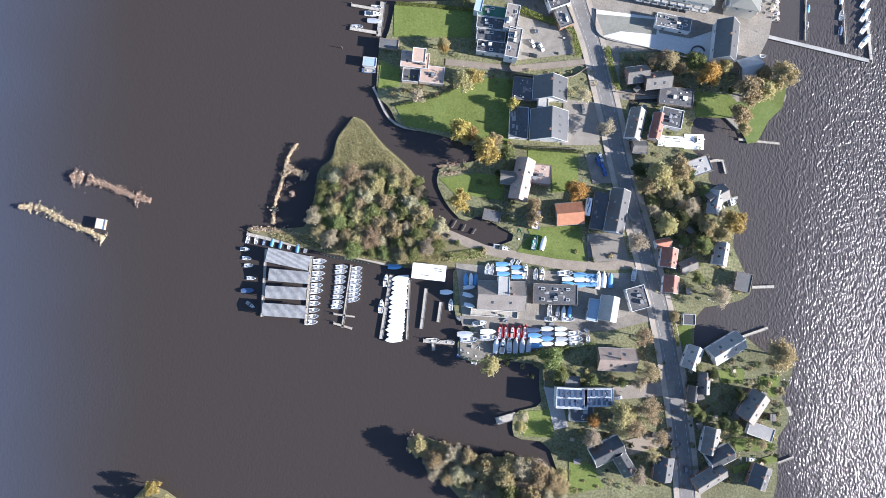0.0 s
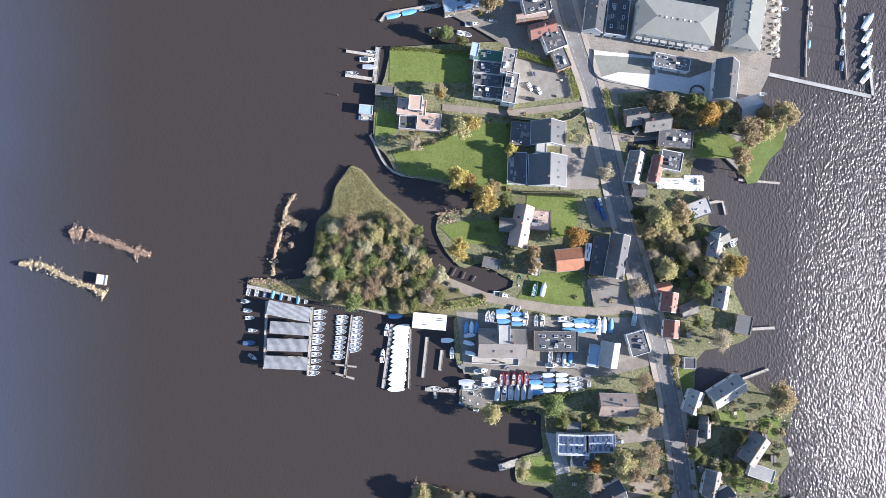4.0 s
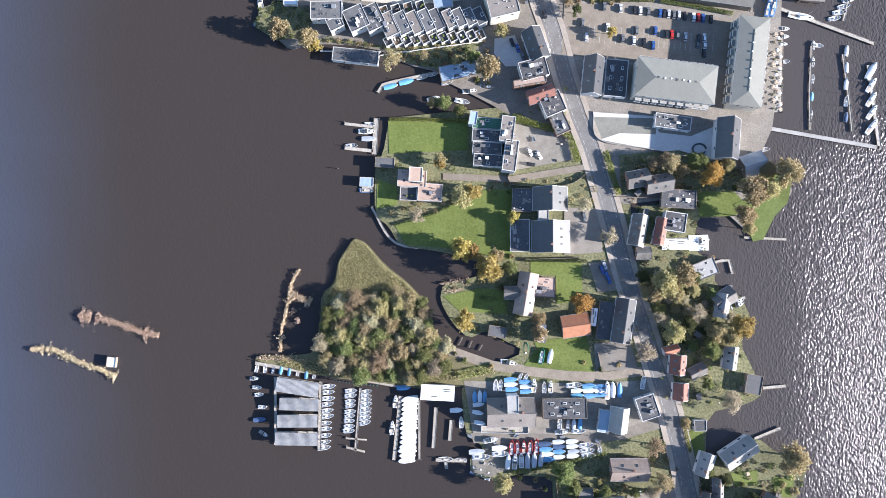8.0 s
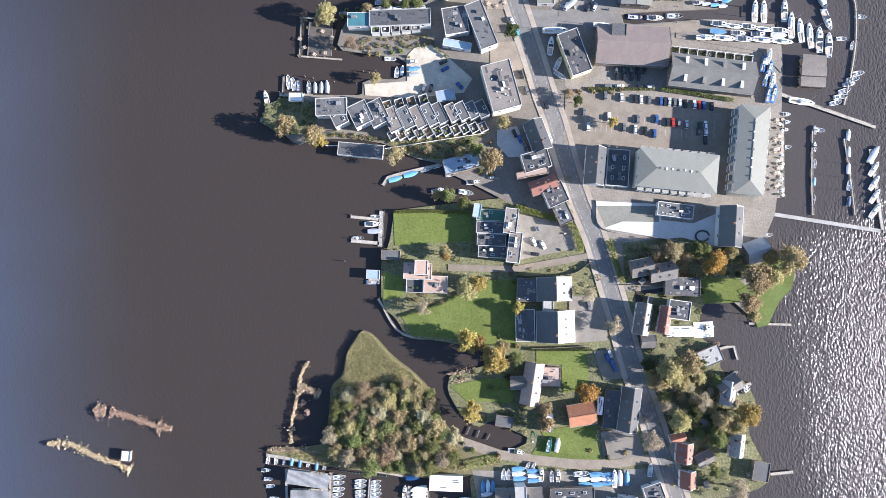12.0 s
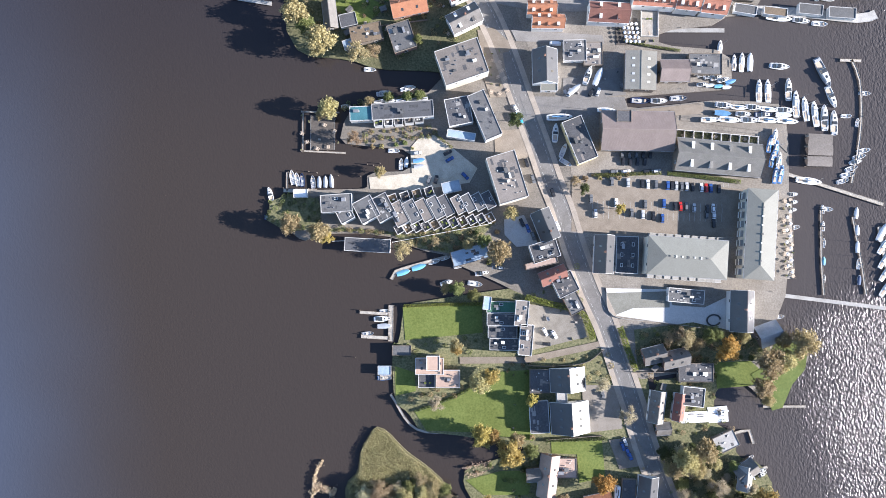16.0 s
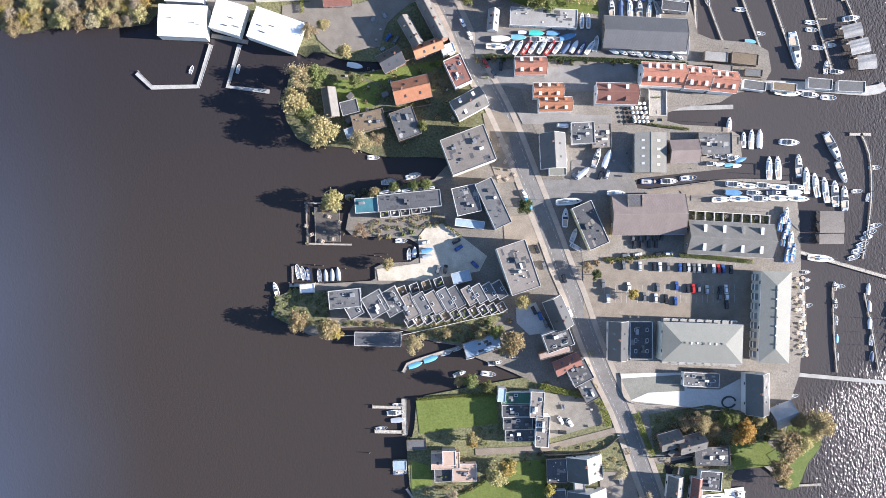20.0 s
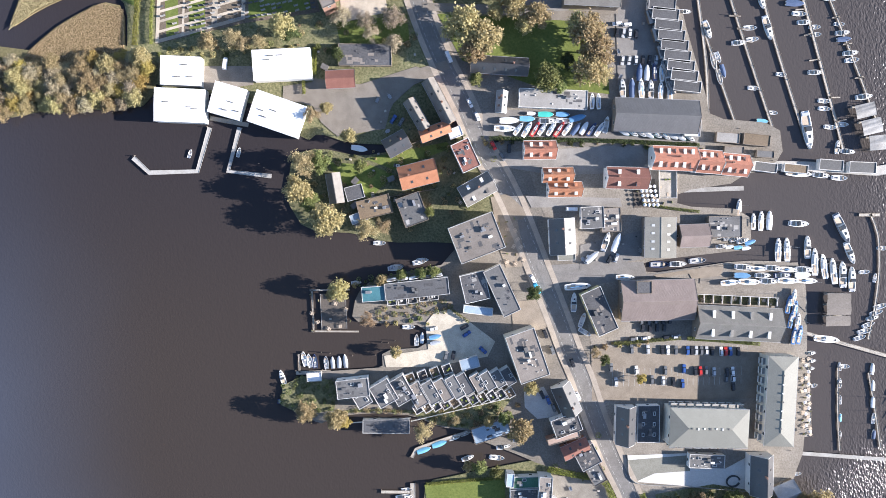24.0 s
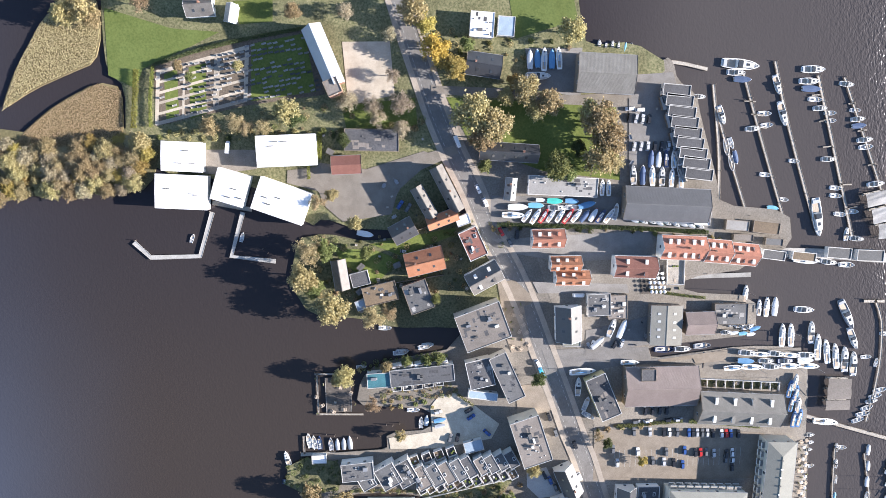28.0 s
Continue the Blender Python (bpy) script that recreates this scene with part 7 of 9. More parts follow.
boat(33.4, 24.2, 6.9, -0, "covered", cover="tarp_blue", ashore=True)
boat(33.3, 22.0, 6.9, -0, "covered", cover="tarp_light", ashore=True)
boat(33.7, 19.7, 6.9, -0, "covered", hull="hull_blue", cover="tarp_blue", ashore=True)
boat(40.2, 22.7, 6.3, 0, "covered", cover="tarp_blue", ashore=True)
boat(40.3, 20.5, 6.2, -0, "covered", cover="tarp_light", ashore=True)
boat(40.2, 18.2, 6.3, 0, "covered", cover="tarp_blue", ashore=True)
boat(37.9, 25.2, 4.1, 58, ashore=True)
boat(40.5, 24.7, 4.1, 58, ashore=True)
boat(43.9, 20.7, 7.0, 81, "cruiser", ashore=True)
boat(48.7, 19.5, 5.5, 85, ashore=True)
boat(51.7, 19.5, 6.0, 84, "cruiser", ashore=True)
boat(62.8, 19.6, 7.4, 1, ashore=True)
boat(64.0, 16.9, 6.4, 1, "covered", cover="tarp_light", ashore=True)
boat(63.9, 14.6, 6.3, 1, "covered", cover="tarp_cyan", ashore=True)
boat(69.7, 18.7, 6.9, 1, "covered", cover="tarp_blue", ashore=True)
boat(69.8, 16.5, 6.6, 1, "covered", cover="tarp_light", ashore=True)
boat(69.9, 14.0, 6.9, 1, "covered", hull="hull_blue", cover="tarp_blue", ashore=True)
boat(74.9, 18.1, 5.8, 1, "covered", cover="tarp_blue", ashore=True)
boat(74.8, 16.1, 5.6, 1, "covered", cover="tarp_light", ashore=True)
boat(75.2, 14.1, 5.8, 1, "covered", cover="tarp_blue", ashore=True)
boat(78.0, 16.1, 8.6, 85, "sail", cover="tarp_blue", ashore=True)
boat(80.6, 16.2, 8.1, 85, "covered", cover="tarp_light", ashore=True)
boat(83.8, 15.8, 7.6, 85, "covered", hull="hull_blue", cover="tarp_blue", ashore=True)
boat(95.1, 18.6, 6.6, 78, ashore=True)
boat(54.7, 2.6, 6.0, 82, ashore=True)
boat(58.6, 2.1, 5.5, 82, hull="hull_grey", ashore=True)
boat(61.2, 1.6, 5.5, 82, "covered", cover="tarp_light", ashore=True)
boat(64.1, 1.7, 6.0, 82, "covered", hull="hull_blue", cover="tarp_blue", ashore=True)
boat(55.3, -1.6, 6.3, 0, "cruiser", ashore=True)
boat(63.2, -1.8, 6.3, 1, ashore=True)
boat(21.9, -2.9, 6.8, 7, "cruiser", ashore=True)
boat(25.8, -6.9, 7.8, -0, "covered", cover="tarp_light", ashore=True)
boat(26.0, -9.6, 7.8, -0, ashore=True)
boat(15.3, -7.8, 8.3, -0, "covered", hull="hull_grey", cover="tarp_grey", ashore=True)
boat(16.9, -10.3, 8.4, -0, ashore=True)
boat(47.2, -6.6, 6.8, 0, "covered", cover="tarp_navy", ashore=True)
boat(47.4, -9.1, 6.8, 0, "covered", cover="tarp_blue", ashore=True)
boat(47.9, -11.3, 6.8, 0, "covered", cover="tarp_light", ashore=True)
boat(48.0, -13.8, 6.8, 0, "covered", hull="hull_blue", cover="tarp_blue", ashore=True)
boat(53.5, -6.1, 6.3, 0, "covered", cover="tarp_light", ashore=True)
boat(53.5, -8.3, 6.3, 0, "covered", hull="hull_blue", cover="tarp_navy", ashore=True)
boat(53.4, -10.6, 6.3, 0, "covered", cover="tarp_blue", ashore=True)
boat(53.3, -13.0, 6.1, 1, "covered", cover="tarp_light", ashore=True)
boat(59.8, -6.3, 6.3, 0, "covered", cover="tarp_light", ashore=True)
boat(59.8, -8.6, 6.3, 0, "covered", cover="tarp_light", ashore=True)
boat(60.2, -11.0, 6.3, 0, "covered", hull="hull_grey", cover="tarp_grey", ashore=True)
boat(59.6, -13.0, 6.3, 0, "covered", cover="tarp_light", ashore=True)
boat(66.3, -8.5, 6.8, 1, ashore=True)
boat(66.5, -11.0, 6.8, 1, ashore=True)
boat(66.9, -13.4, 6.8, 1, ashore=True)
boat(72.2, -11.6, 4.5, 84, ashore=True)
boat_row((31.5, -7.4), (43.0, -7.4), 5, 6.9, 85, ('cruiser', 'sloop'), ('hull_red', 'hull_white', 'hull_red'), ('tarp_blue', 'tarp_navy', 'tarp_light', 'tarp_cyan'), True, 17, "boats stored in the yard")
boat_row((29.4, -13.6), (44.6, -13.4), 6, 7.9, 83, ('sloop', 'covered', 'cruiser'), ('hull_white',), ('tarp_light', 'tarp_grey'), True, 18, "boats stored in the yard")
boat_row((13.3, -14.7), (20.0, -17.2), 3, 8.9, 71, ('sloop',), ('hull_white', 'hull_white', 'hull_navy', 'hull_grey'), ('tarp_blue', 'tarp_navy', 'tarp_light', 'tarp_cyan'), False, 19, "boats stored in the yard")
boat(0.3, -10.6, 6.8, -1)
boat(7.5, -11.5, 5.7, -1)
boat(8.9, 5.9, 5.5, 87)
boat(7.1, 11.7, 6.3, -1, "covered", cover="tarp_light")
boat(-16.8, 23.9, 6.8, -1, "covered", hull="hull_blue", cover="tarp_blue")
boat(-5.3, 36.5, 5.5, 59, "covered", cover="tarp_cyan", ashore=True)
boat(41.6, 36.7, 8.5, 81, hull="hull_green")
boat(48.7, 34.1, 7.4, 74, hull="hull_green", ashore=True)
boat(52.7, 33.8, 7.4, 74, "covered", cover="tarp_light", ashore=True)
boat(33.2, 32.0, 8.2, -13, "cruiser")
boat(36.2, 46.2, 4.7, 76)
boat(128.1, 82.5, 9.0, 6, "cruiser")
boat(142.6, 53.0, 7.7, 11, "cruiser")
boat(162.6, 124.1, 5.0, 1)
boat(139.7, 59.7, 4.1, 31)
boat(135.3, 27.8, 4.8, 55)
boat(130.9, 5.9, 4.9, -35)
boat(164.8, -31.9, 4.8, -8)
boat(145.2, -68.0, 7.9, -3, "cruiser")
boat(139.4, -64.2, 5.3, 0)
boat(156.5, -55.3, 4.3, 28)
boat(143.0, 51.1, 7.1, 21, "cruiser")
boat(-13.2, 166.7, 6.9, 11, "covered", cover="tarp_cyan")
boat(-5.5, 168.4, 7.4, 11, "covered", hull="hull_blue", cover="tarp_cyan")
boat(2.0, 170.1, 5.8, 8)
boat(7.5, 171.2, 4.8, 10)
boat(24.2, 161.9, 6.9, 2, "cruiser")
boat(20.3, 157.2, 7.3, -15)
boat(13.6, 166.6, 5.3, 7)
boat(32.2, 163.5, 6.4, -7, "cruiser", hull="hull_grey")
boat(-24.3, 149.2, 5.3, -6)
boat(-26.1, 145.9, 8.0, -4, "cruiser")
boat(-25.3, 142.3, 6.9, -4, "covered", cover="tarp_grey")
boat(-33.7, 139.6, 5.9, -0, hull="hull_grey")
boat(-28.3, 117.8, 6.5, -5, hull="hull_blue")
boat_row((-61.5, 218.8), (-56.7, 217.0), 3, 6.9, 89, ('sloop',), ('hull_white', 'hull_white', 'hull_navy', 'hull_grey'), ('tarp_blue',), False, 20, "moored boats")
boat_row((-51.5, 215.4), (-42.9, 214.8), 4, 6.3, 87, ('sloop', 'covered'), ('hull_white', 'hull_white', 'hull_navy', 'hull_grey'), ('tarp_grey',), False, 21, "moored boats")
boat(-72.8, 211.9, 7.4, 98, "cruiser")
boat(-73.2, 200.4, 7.8, -14, hull="hull_navy")
boat(-8.3, 219.0, 5.6, 80)
boat(-5.6, 219.6, 5.2, 78, "covered", cover="tarp_light")
boat(0.6, 219.4, 6.2, 4, "covered", hull="hull_blue", cover="tarp_blue", ashore=True)
boat(0.3, 216.6, 5.4, 3, "covered", hull="hull_grey", cover="tarp_grey", ashore=True)
boat(-31.6, 250.3, 4.8, -4)
boat(-1.1, 255.1, 6.5, 2)
boat(-12.7, 254.1, 7.0, -3)
boat(-17.9, 266.8, 6.0, -9)
boat(-10.9, 225.8, 5.9, -8)
boat(6.7, 159.4, 6.3, 10, "cruiser")
boat_row((149.9, 227.8), (178.5, 222.4), 5, 8.5, -11, ('sail', 'cruiser'), ('hull_white',), ('tarp_navy',), True, 23, "yachts in the marina")
boat_row((142.4, 221.8), (179.4, 216.8), 5, 10.0, -9, ('sail', 'cruiser'), ('hull_white',), ('tarp_blue',), True, 24, "yachts in the marina")
boat_row((148.7, 224.1), (177.6, 219.7), 4, 8.3, -9, ('cruiser', 'covered'), ('hull_white', 'hull_white', 'hull_navy', 'hull_grey'), ('tarp_blue', 'tarp_navy', 'tarp_light', 'tarp_cyan'), True, 25, "yachts in the marina")
boat_row((171.7, 210.1), (172.4, 191.8), 4, 8.9, 72, ('sail', 'covered'), ('hull_white', 'hull_red', 'hull_blue'), ('tarp_blue', 'tarp_navy', 'tarp_light', 'tarp_cyan'), True, 26, "yachts in the marina")
boat_row((169.0, 206.9), (169.5, 191.6), 3, 8.3, 73, ('sail',), ('hull_white', 'hull_blue'), ('tarp_blue', 'tarp_navy', 'tarp_light', 'tarp_cyan'), True, 27, "yachts in the marina")
boat_row((185.2, 225.1), (201.9, 213.4), 5, 13.0, 86, ('sail', 'cruiser'), ('hull_white',), ('tarp_light',), False, 28, "yachts in the marina")
boat_row((168.2, 233.5), (172.7, 233.1), 2, 10.8, 83, ('sail',), ('hull_white',), ('tarp_blue', 'tarp_navy', 'tarp_light', 'tarp_cyan'), False, 29, "yachts in the marina")
boat(182.5, 232.4, 11.0, 83, "cruiser")
boat_row((158.2, 248.8), (165.7, 247.7), 3, 8.8, 80, ('sail', 'covered'), ('hull_white',), ('tarp_light',), False, 30, "yachts in the marina")
boat(180.0, 244.2, 9.4, -12, "cruiser")
boat(200.2, 238.6, 15.5, -72, "cruiser", hull="hull_grey")
boat(202.5, 226.3, 11.2, -76, "cruiser")
boat(186.0, 187.0, 12.3, -14, "sail")
boat_row((202.4, 185.3), (214.3, 198.6), 6, 6.4, 7, ('sloop', 'cruiser', 'covered'), ('hull_white',), ('tarp_blue', 'tarp_navy', 'tarp_light', 'tarp_cyan'), False, 31, "yachts in the marina")
boat(219.0, 226.0, 5.6, -9)
boat(208.6, 216.1, 5.1, -5)
boat(213.3, 212.4, 4.4, 72)
boat_row((190.8, 172.9), (186.6, 139.8), 5, 4.7, 80, ('sloop', 'cruiser', 'covered'), ('hull_white',), ('tarp_blue', 'tarp_navy', 'tarp_light', 'tarp_cyan'), False, 32, "yachts in the marina")
boat_row((206.4, 168.8), (202.9, 136.6), 5, 5.3, 79, ('sloop', 'cruiser', 'covered'), ('hull_white',), ('tarp_blue', 'tarp_navy', 'tarp_light', 'tarp_cyan'), False, 33, "yachts in the marina")
boat_row((217.3, 158.3), (215.0, 131.6), 5, 9.1, 51, ('sail', 'covered'), ('hull_white',), ('tarp_light',), False, 34, "yachts in the marina")
boat(192.8, 172.5, 5.6, -12)
boat(176.2, 165.6, 5.0, 5)
boat_row((177.0, 181.5), (175.9, 174.0), 3, 5.7, -8, ('covered', 'cruiser'), ('hull_white',), ('tarp_light',), False, 35, "yachts in the marina")
boat(159.6, 362.1, 17.5, -14, "cruiser")
boat(157.4, 358.8, 8.6, -10, "cruiser")
boat(160.0, 355.3, 8.1, -10, "covered", cover="tarp_navy")
boat(168.9, 338.6, 6.5, -7)
boat(162.8, 332.6, 7.0, -4, "cruiser")
boat(169.4, 333.2, 5.9, -2)
boat(166.8, 310.7, 5.5, -13)
boat(168.9, 294.8, 5.6, -14, "covered", cover="tarp_cyan")
boat(174.6, 297.9, 4.5, -14)
boat(139.4, 350.5, 5.9, -10, "cruiser")
boat(148.8, 340.8, 8.8, -79, "cruiser")
boat(149.7, 326.0, 7.8, -87)
boat(152.2, 327.4, 5.3, -79)
boat(153.5, 320.7, 6.4, -83, "covered", cover="tarp_navy")
boat(151.4, 318.3, 7.3, -85)
boat(175.8, 350.7, 9.1, -79, "cruiser")
boat(177.2, 337.4, 11.6, -81, "cruiser")
boat(189.6, 287.3, 18.0, -89, "cruiser")
boat(180.9, 315.0, 5.0, -13)
boat(193.2, 355.2, 11.0, -8, "cruiser")
boat(190.9, 350.2, 9.4, -8, "cruiser")
boat(191.6, 346.6, 8.9, -10, "covered", cover="tarp_navy")
boat(193.1, 341.6, 6.7, -11)
boat(195.0, 337.3, 6.7, -6, "cruiser")
boat(199.7, 334.4, 5.6, -6)
boat(199.7, 330.9, 5.1, -6)
boat(197.1, 313.5, 6.8, -8, "cruiser")
boat(199.6, 299.6, 5.8, -13)
boat(199.3, 296.0, 5.8, -13)
boat(200.8, 287.0, 5.9, -14)
boat(206.6, 287.4, 6.4, -9)
boat(203.1, 277.1, 6.4, 76, "cruiser")
boat(207.9, 274.3, 7.1, -14, "cruiser")
boat(208.4, 346.4, 6.8, -14, "cruiser")
boat(211.6, 334.0, 5.1, -10)
boat(212.5, 329.8, 6.8, -3, "cruiser")
boat(212.8, 326.7, 6.8, -3, "covered", cover="tarp_navy")
boat(215.1, 319.9, 7.4, -2, "cruiser")
boat(215.4, 316.5, 6.8, -2)
boat(218.9, 298.7, 8.1, -1, "cruiser")
boat_row((96.4, 379.0), (110.6, 376.1), 6, 4.8, 75, ('sloop', 'cruiser', 'covered'), ('hull_white', 'hull_white', 'hull_navy', 'hull_grey'), ('tarp_blue', 'tarp_navy', 'tarp_light', 'tarp_cyan'), False, 36, "moored boats")
boat_row((104.6, 320.0), (126.5, 314.9), 6, 8.9, 82, ('sail', 'covered', 'cruiser'), ('hull_white',), ('tarp_navy',), True, 37, "boats on the sales ground")
boat_row((113.5, 325.9), (124.0, 324.3), 4, 8.4, 82, ('sail', 'covered'), ('hull_white', 'hull_navy'), ('tarp_navy', 'tarp_light'), True, 38, "boats on the sales ground")
boat(126.6, 320.6, 11.1, 93, "cruiser", ashore=True)
boat_row((64.4, 377.4), (77.1, 375.8), 5, 9.9, 84, ('covered', 'sail'), ('hull_blue', 'hull_white'), ('tarp_blue', 'tarp_light'), True, 39, "boats on the sales ground")
boat(67.1, 369.7, 11.3, -8, "cruiser", ashore=True)
boat(61.1, 314.8, 4.7, -10, "covered", cover="tarp_light", ashore=True)
boat(67.5, 313.4, 7.9, -10, "covered", cover="tarp_teal", ashore=True)
boat(75.3, 312.2, 6.9, -11, "covered", cover="tarp_blue", ashore=True)
boat(50.3, 313.2, 9.9, -8, "covered", cover="tarp_light", ashore=True)
boat(58.7, 312.7, 7.9, -10, "covered", cover="tarp_cyan", ashore=True)
boat(67.9, 310.3, 8.4, -8, "cruiser", ashore=True)
boat(75.5, 309.2, 7.4, -11, ashore=True)
boat(81.9, 309.5, 8.8, 6, "covered", cover="tarp_blue", ashore=True)
boat(47.9, 309.9, 10.4, -10, "sail", ashore=True)
boat_row((54.0, 308.6), (91.6, 303.1), 11, 7.9, 47, ('sail', 'covered', 'sail'), ('hull_white', 'hull_white', 'hull_white', 'hull_navy', 'hull_red'), ('tarp_light', 'tarp_navy'), True, 40, "boats on the sales ground")
boat(94.7, 304.4, 7.9, 71, ashore=True)
boat_row((102.5, 299.9), (132.3, 292.8), 9, 7.2, -44, ('sail', 'covered'), ('hull_white', 'hull_white', 'hull_green'), ('tarp_light',), True, 41, "boats on the sales ground")
boat_row((89.8, 316.5), (93.0, 315.9), 2, 7.9, 82, ('sail',), ('hull_white',), ('tarp_blue', 'tarp_navy', 'tarp_light', 'tarp_cyan'), True, 42, "boats on the sales ground")
boat(86.6, 250.7, 9.4, 63, "cruiser", ashore=True)
boat(91.4, 249.4, 10.0, 60, "covered", cover="tarp_light", ashore=True)
boat(79.2, 244.5, 8.0, 34, "covered", cover="tarp_light", ashore=True)
boat(70.4, 232.0, 12.4, -4, "sail", ashore=True)
boat(67.5, 224.8, 9.2, 79, "cruiser", ashore=True)
boat(70.2, 215.8, 7.3, 61, ashore=True)
boat(70.6, 209.9, 6.5, -38, ashore=True)
boat(93.3, 232.6, 8.7, -9, "sail", ashore=True)
boat(119.6, 234.5, 8.3, -7, "cruiser")
boat(129.1, 234.6, 8.3, -4, hull="hull_grey")
boat(110.6, 235.7, 9.4, -9, hull="hull_navy")
boat_row((141.5, 244.3), (154.9, 239.5), 5, 5.5, 10, ('cruiser', 'covered', 'sloop'), ('hull_white',), ('tarp_blue', 'tarp_navy', 'tarp_light', 'tarp_cyan'), True, 43, "boats on the sales ground")
boat_row((140.9, 239.6), (152.6, 236.7), 4, 5.0, 0, ('cruiser', 'covered'), ('hull_white',), ('tarp_cyan', 'tarp_light'), True, 44, "boats on the sales ground")
boat(182.9, 267.8, 12.6, -14, "sail")
boat(193.5, 265.3, 8.4, -16, "cruiser")
boat(202.2, 262.6, 7.6, -12)
boat(163.5, 272.5, 5.1, -12)
boat(152.2, 256.1, 8.9, 77, "sail")
boat(179.3, 244.1, 8.7, -14, "cruiser")
boat(-4.9, 301.1, 6.2, -13, "cruiser")
boat(-20.0, 311.3, 7.8, -19, "covered", hull="hull_grey", cover="tarp_light")
boat(-96.7, 320.9, 4.0, 63)
boat(-74.8, 318.1, 4.5, 68)
boat(0.4, 255.7, 5.8, -4)
boat(-11.6, 254.6, 6.3, -5, hull="hull_grey")
# vehicles
car(91.6, 198.1, 84, "grey")
car(99.3, 196.6, 84, "silver")
car(106.0, 195.3, 84, "black")
car(108.7, 194.8, 84, "white")
car(112.5, 194.1, 80, "grey")
car(118.1, 193.0, 80, "blue")
car(120.0, 192.7, 80, "black")
car(122.1, 192.3, 80, "silver")
car(124.6, 191.8, 80, "grey")
car(127.0, 191.4, 80, "silver")
car(129.7, 190.8, 85, "black")
car(134.0, 190.0, 85, "white")
car(136.2, 189.6, 85, "red")
car(138.4, 189.2, 85, "blue")
car(142.2, 188.4, 80, "black")
car(93.1, 202.8, -2, "grey")
car(99.0, 202.1, -2, "white")
car(109.0, 201.0, -2, "black")
car(113.6, 200.5, -2, "silver")
car(92.4, 187.7, 85, "white")
car(106.1, 185.3, 81, "grey")
car(115.1, 184.6, 81, "blue")
car(120.3, 182.6, 85, "black")
car(122.8, 182.3, 85, "red")
car(125.5, 181.9, 81, "grey")
car(129.2, 180.7, 81, "silver")
car(135.4, 179.4, 81, "black")
car(138.2, 179.5, 81, "white")
car(80.6, 191.0, 81, "grey")
car(81.8, 183.8, 82, "silver")
car(99.1, 181.9, 81, "grey")
car(104.4, 180.5, 82, "silver")
car(109.2, 179.3, 82, "black")
car(113.4, 177.6, 82, "blue")
car(134.6, 176.9, 82, "grey")
car(138.1, 176.4, 82, "white")
car(137.4, 172.3, 86, "black")
car(52.0, 212.0, -77, "black")
car(54.1, 203.9, -79, "grey")
car(62.7, 196.2, -77, "black")
car(62.9, 180.1, -72, "white")
car(33.6, 323.9, -71, "white")
car(36.0, 317.4, -72, "white")
car(27.3, 346.3, -75, "white", van=True)
car(41.4, 303.0, -71, "red")
car(44.7, 297.4, -70, "grey")
car(73.1, 268.2, -10, "white", van=True)
car(50.7, 130.4, -65, "white")
car(50.6, 124.6, -13, "black")
car(80.3, 72.5, -75, "blue")
car(82.2, 69.8, -75, "blue")
car(81.6, 74.5, -71, "silver")
car(83.1, 67.7, -75, "blue")
car(21.8, 209.3, -52, "blue")
car(4.2, 209.6, 64, "grey")
car(7.6, 209.3, 70, "black")
car(15.4, 218.2, 24, "blue")
car(14.8, 221.6, 20, "black")
car(0.2, 223.2, 2, "silver")
car(46.2, 183.6, -72, "black")
car(51.3, 234.0, -73, "cyan", van=True)
car(50.2, 238.7, -68, "white")
car(48.6, 180.6, -76, "blue")
car(50.7, 176.7, -77, "grey")
car(88.1, -32.3, 1, "white")
car(85.0, -38.4, 1, "silver")
car(73.9, 98.2, -77, "grey")
car(54.8, 128.6, -64, "white")
car(103.4, 78.6, 78, "black")
car(-73.7, 358.4, 74, "white", van=True)
car(47.9, 354.9, -72, "grey")
car(115.5, -72.0, -87, "grey")
car(-2.4, 322.1, 49, "blue")
car(1.0, 320.3, 50, "grey")
car(48.4, 300.6, 78, "black")
car(76.9, 243.7, 62, "white")
car(90.7, 242.2, 61, "silver")
car(87.4, 242.2, 51, "black")
car_row((106.2, 345.5), (115.0, 343.7), 4, 75, ('silver', 'black', 'grey'), 45)
car_row((106.7, 349.6), (111.3, 348.5), 2, -6, ('white', 'grey'), 46)
car_row((106.8, 332.5), (125.7, 330.1), 7, 75, ('black', 'grey', 'blue', 'silver'), 47)
car_row((98.3, 210.9), (111.8, 209.1), 5, 76, ('black', 'grey'), 48)
car_row((98.3, 207.2), (108.6, 206.0), 4, 80, ('black', 'blue'), 49)
# trees and hedges
tree(14.3, 86.6, 5.4, 11.8, "yellow")
tree(20.0, 85.0, 3.8, 8.7, "yellow")
tree(26.6, 77.1, 6.5, 13.8, "yellow")
tree(30.7, 82.2, 3.8, 8.7, "olive")
tree(13.3, 53.7, 5.3, 11.7, "yellow")
tree(68.5, 57.9, 5.1, 11.2, "orange")
tree(39.9, 99.9, 3.0, 7.3, "yellow")
tree(7.7, 129.2, 3.1, 7.3, "olive")
tree(-5.1, 103.4, 3.8, 8.8, "grey")
tree(48.4, 51.5, 3.5, 8.1, "olive")
tree(48.0, 44.9, 4.0, 9.1, "olive")
tree(83.9, 87.5, 4.4, 9.9, "grey")
tree(25.8, -21.6, 4.7, 10.4, "olive")
tree(54.5, -19.5, 5.2, 11.4, "green")
tree(58.6, -26.6, 3.7, 8.4, "green")
tree(51.1, -17.8, 3.1, 7.5, "green")
tree(72.9, -29.7, 2.9, 7.0, "green")
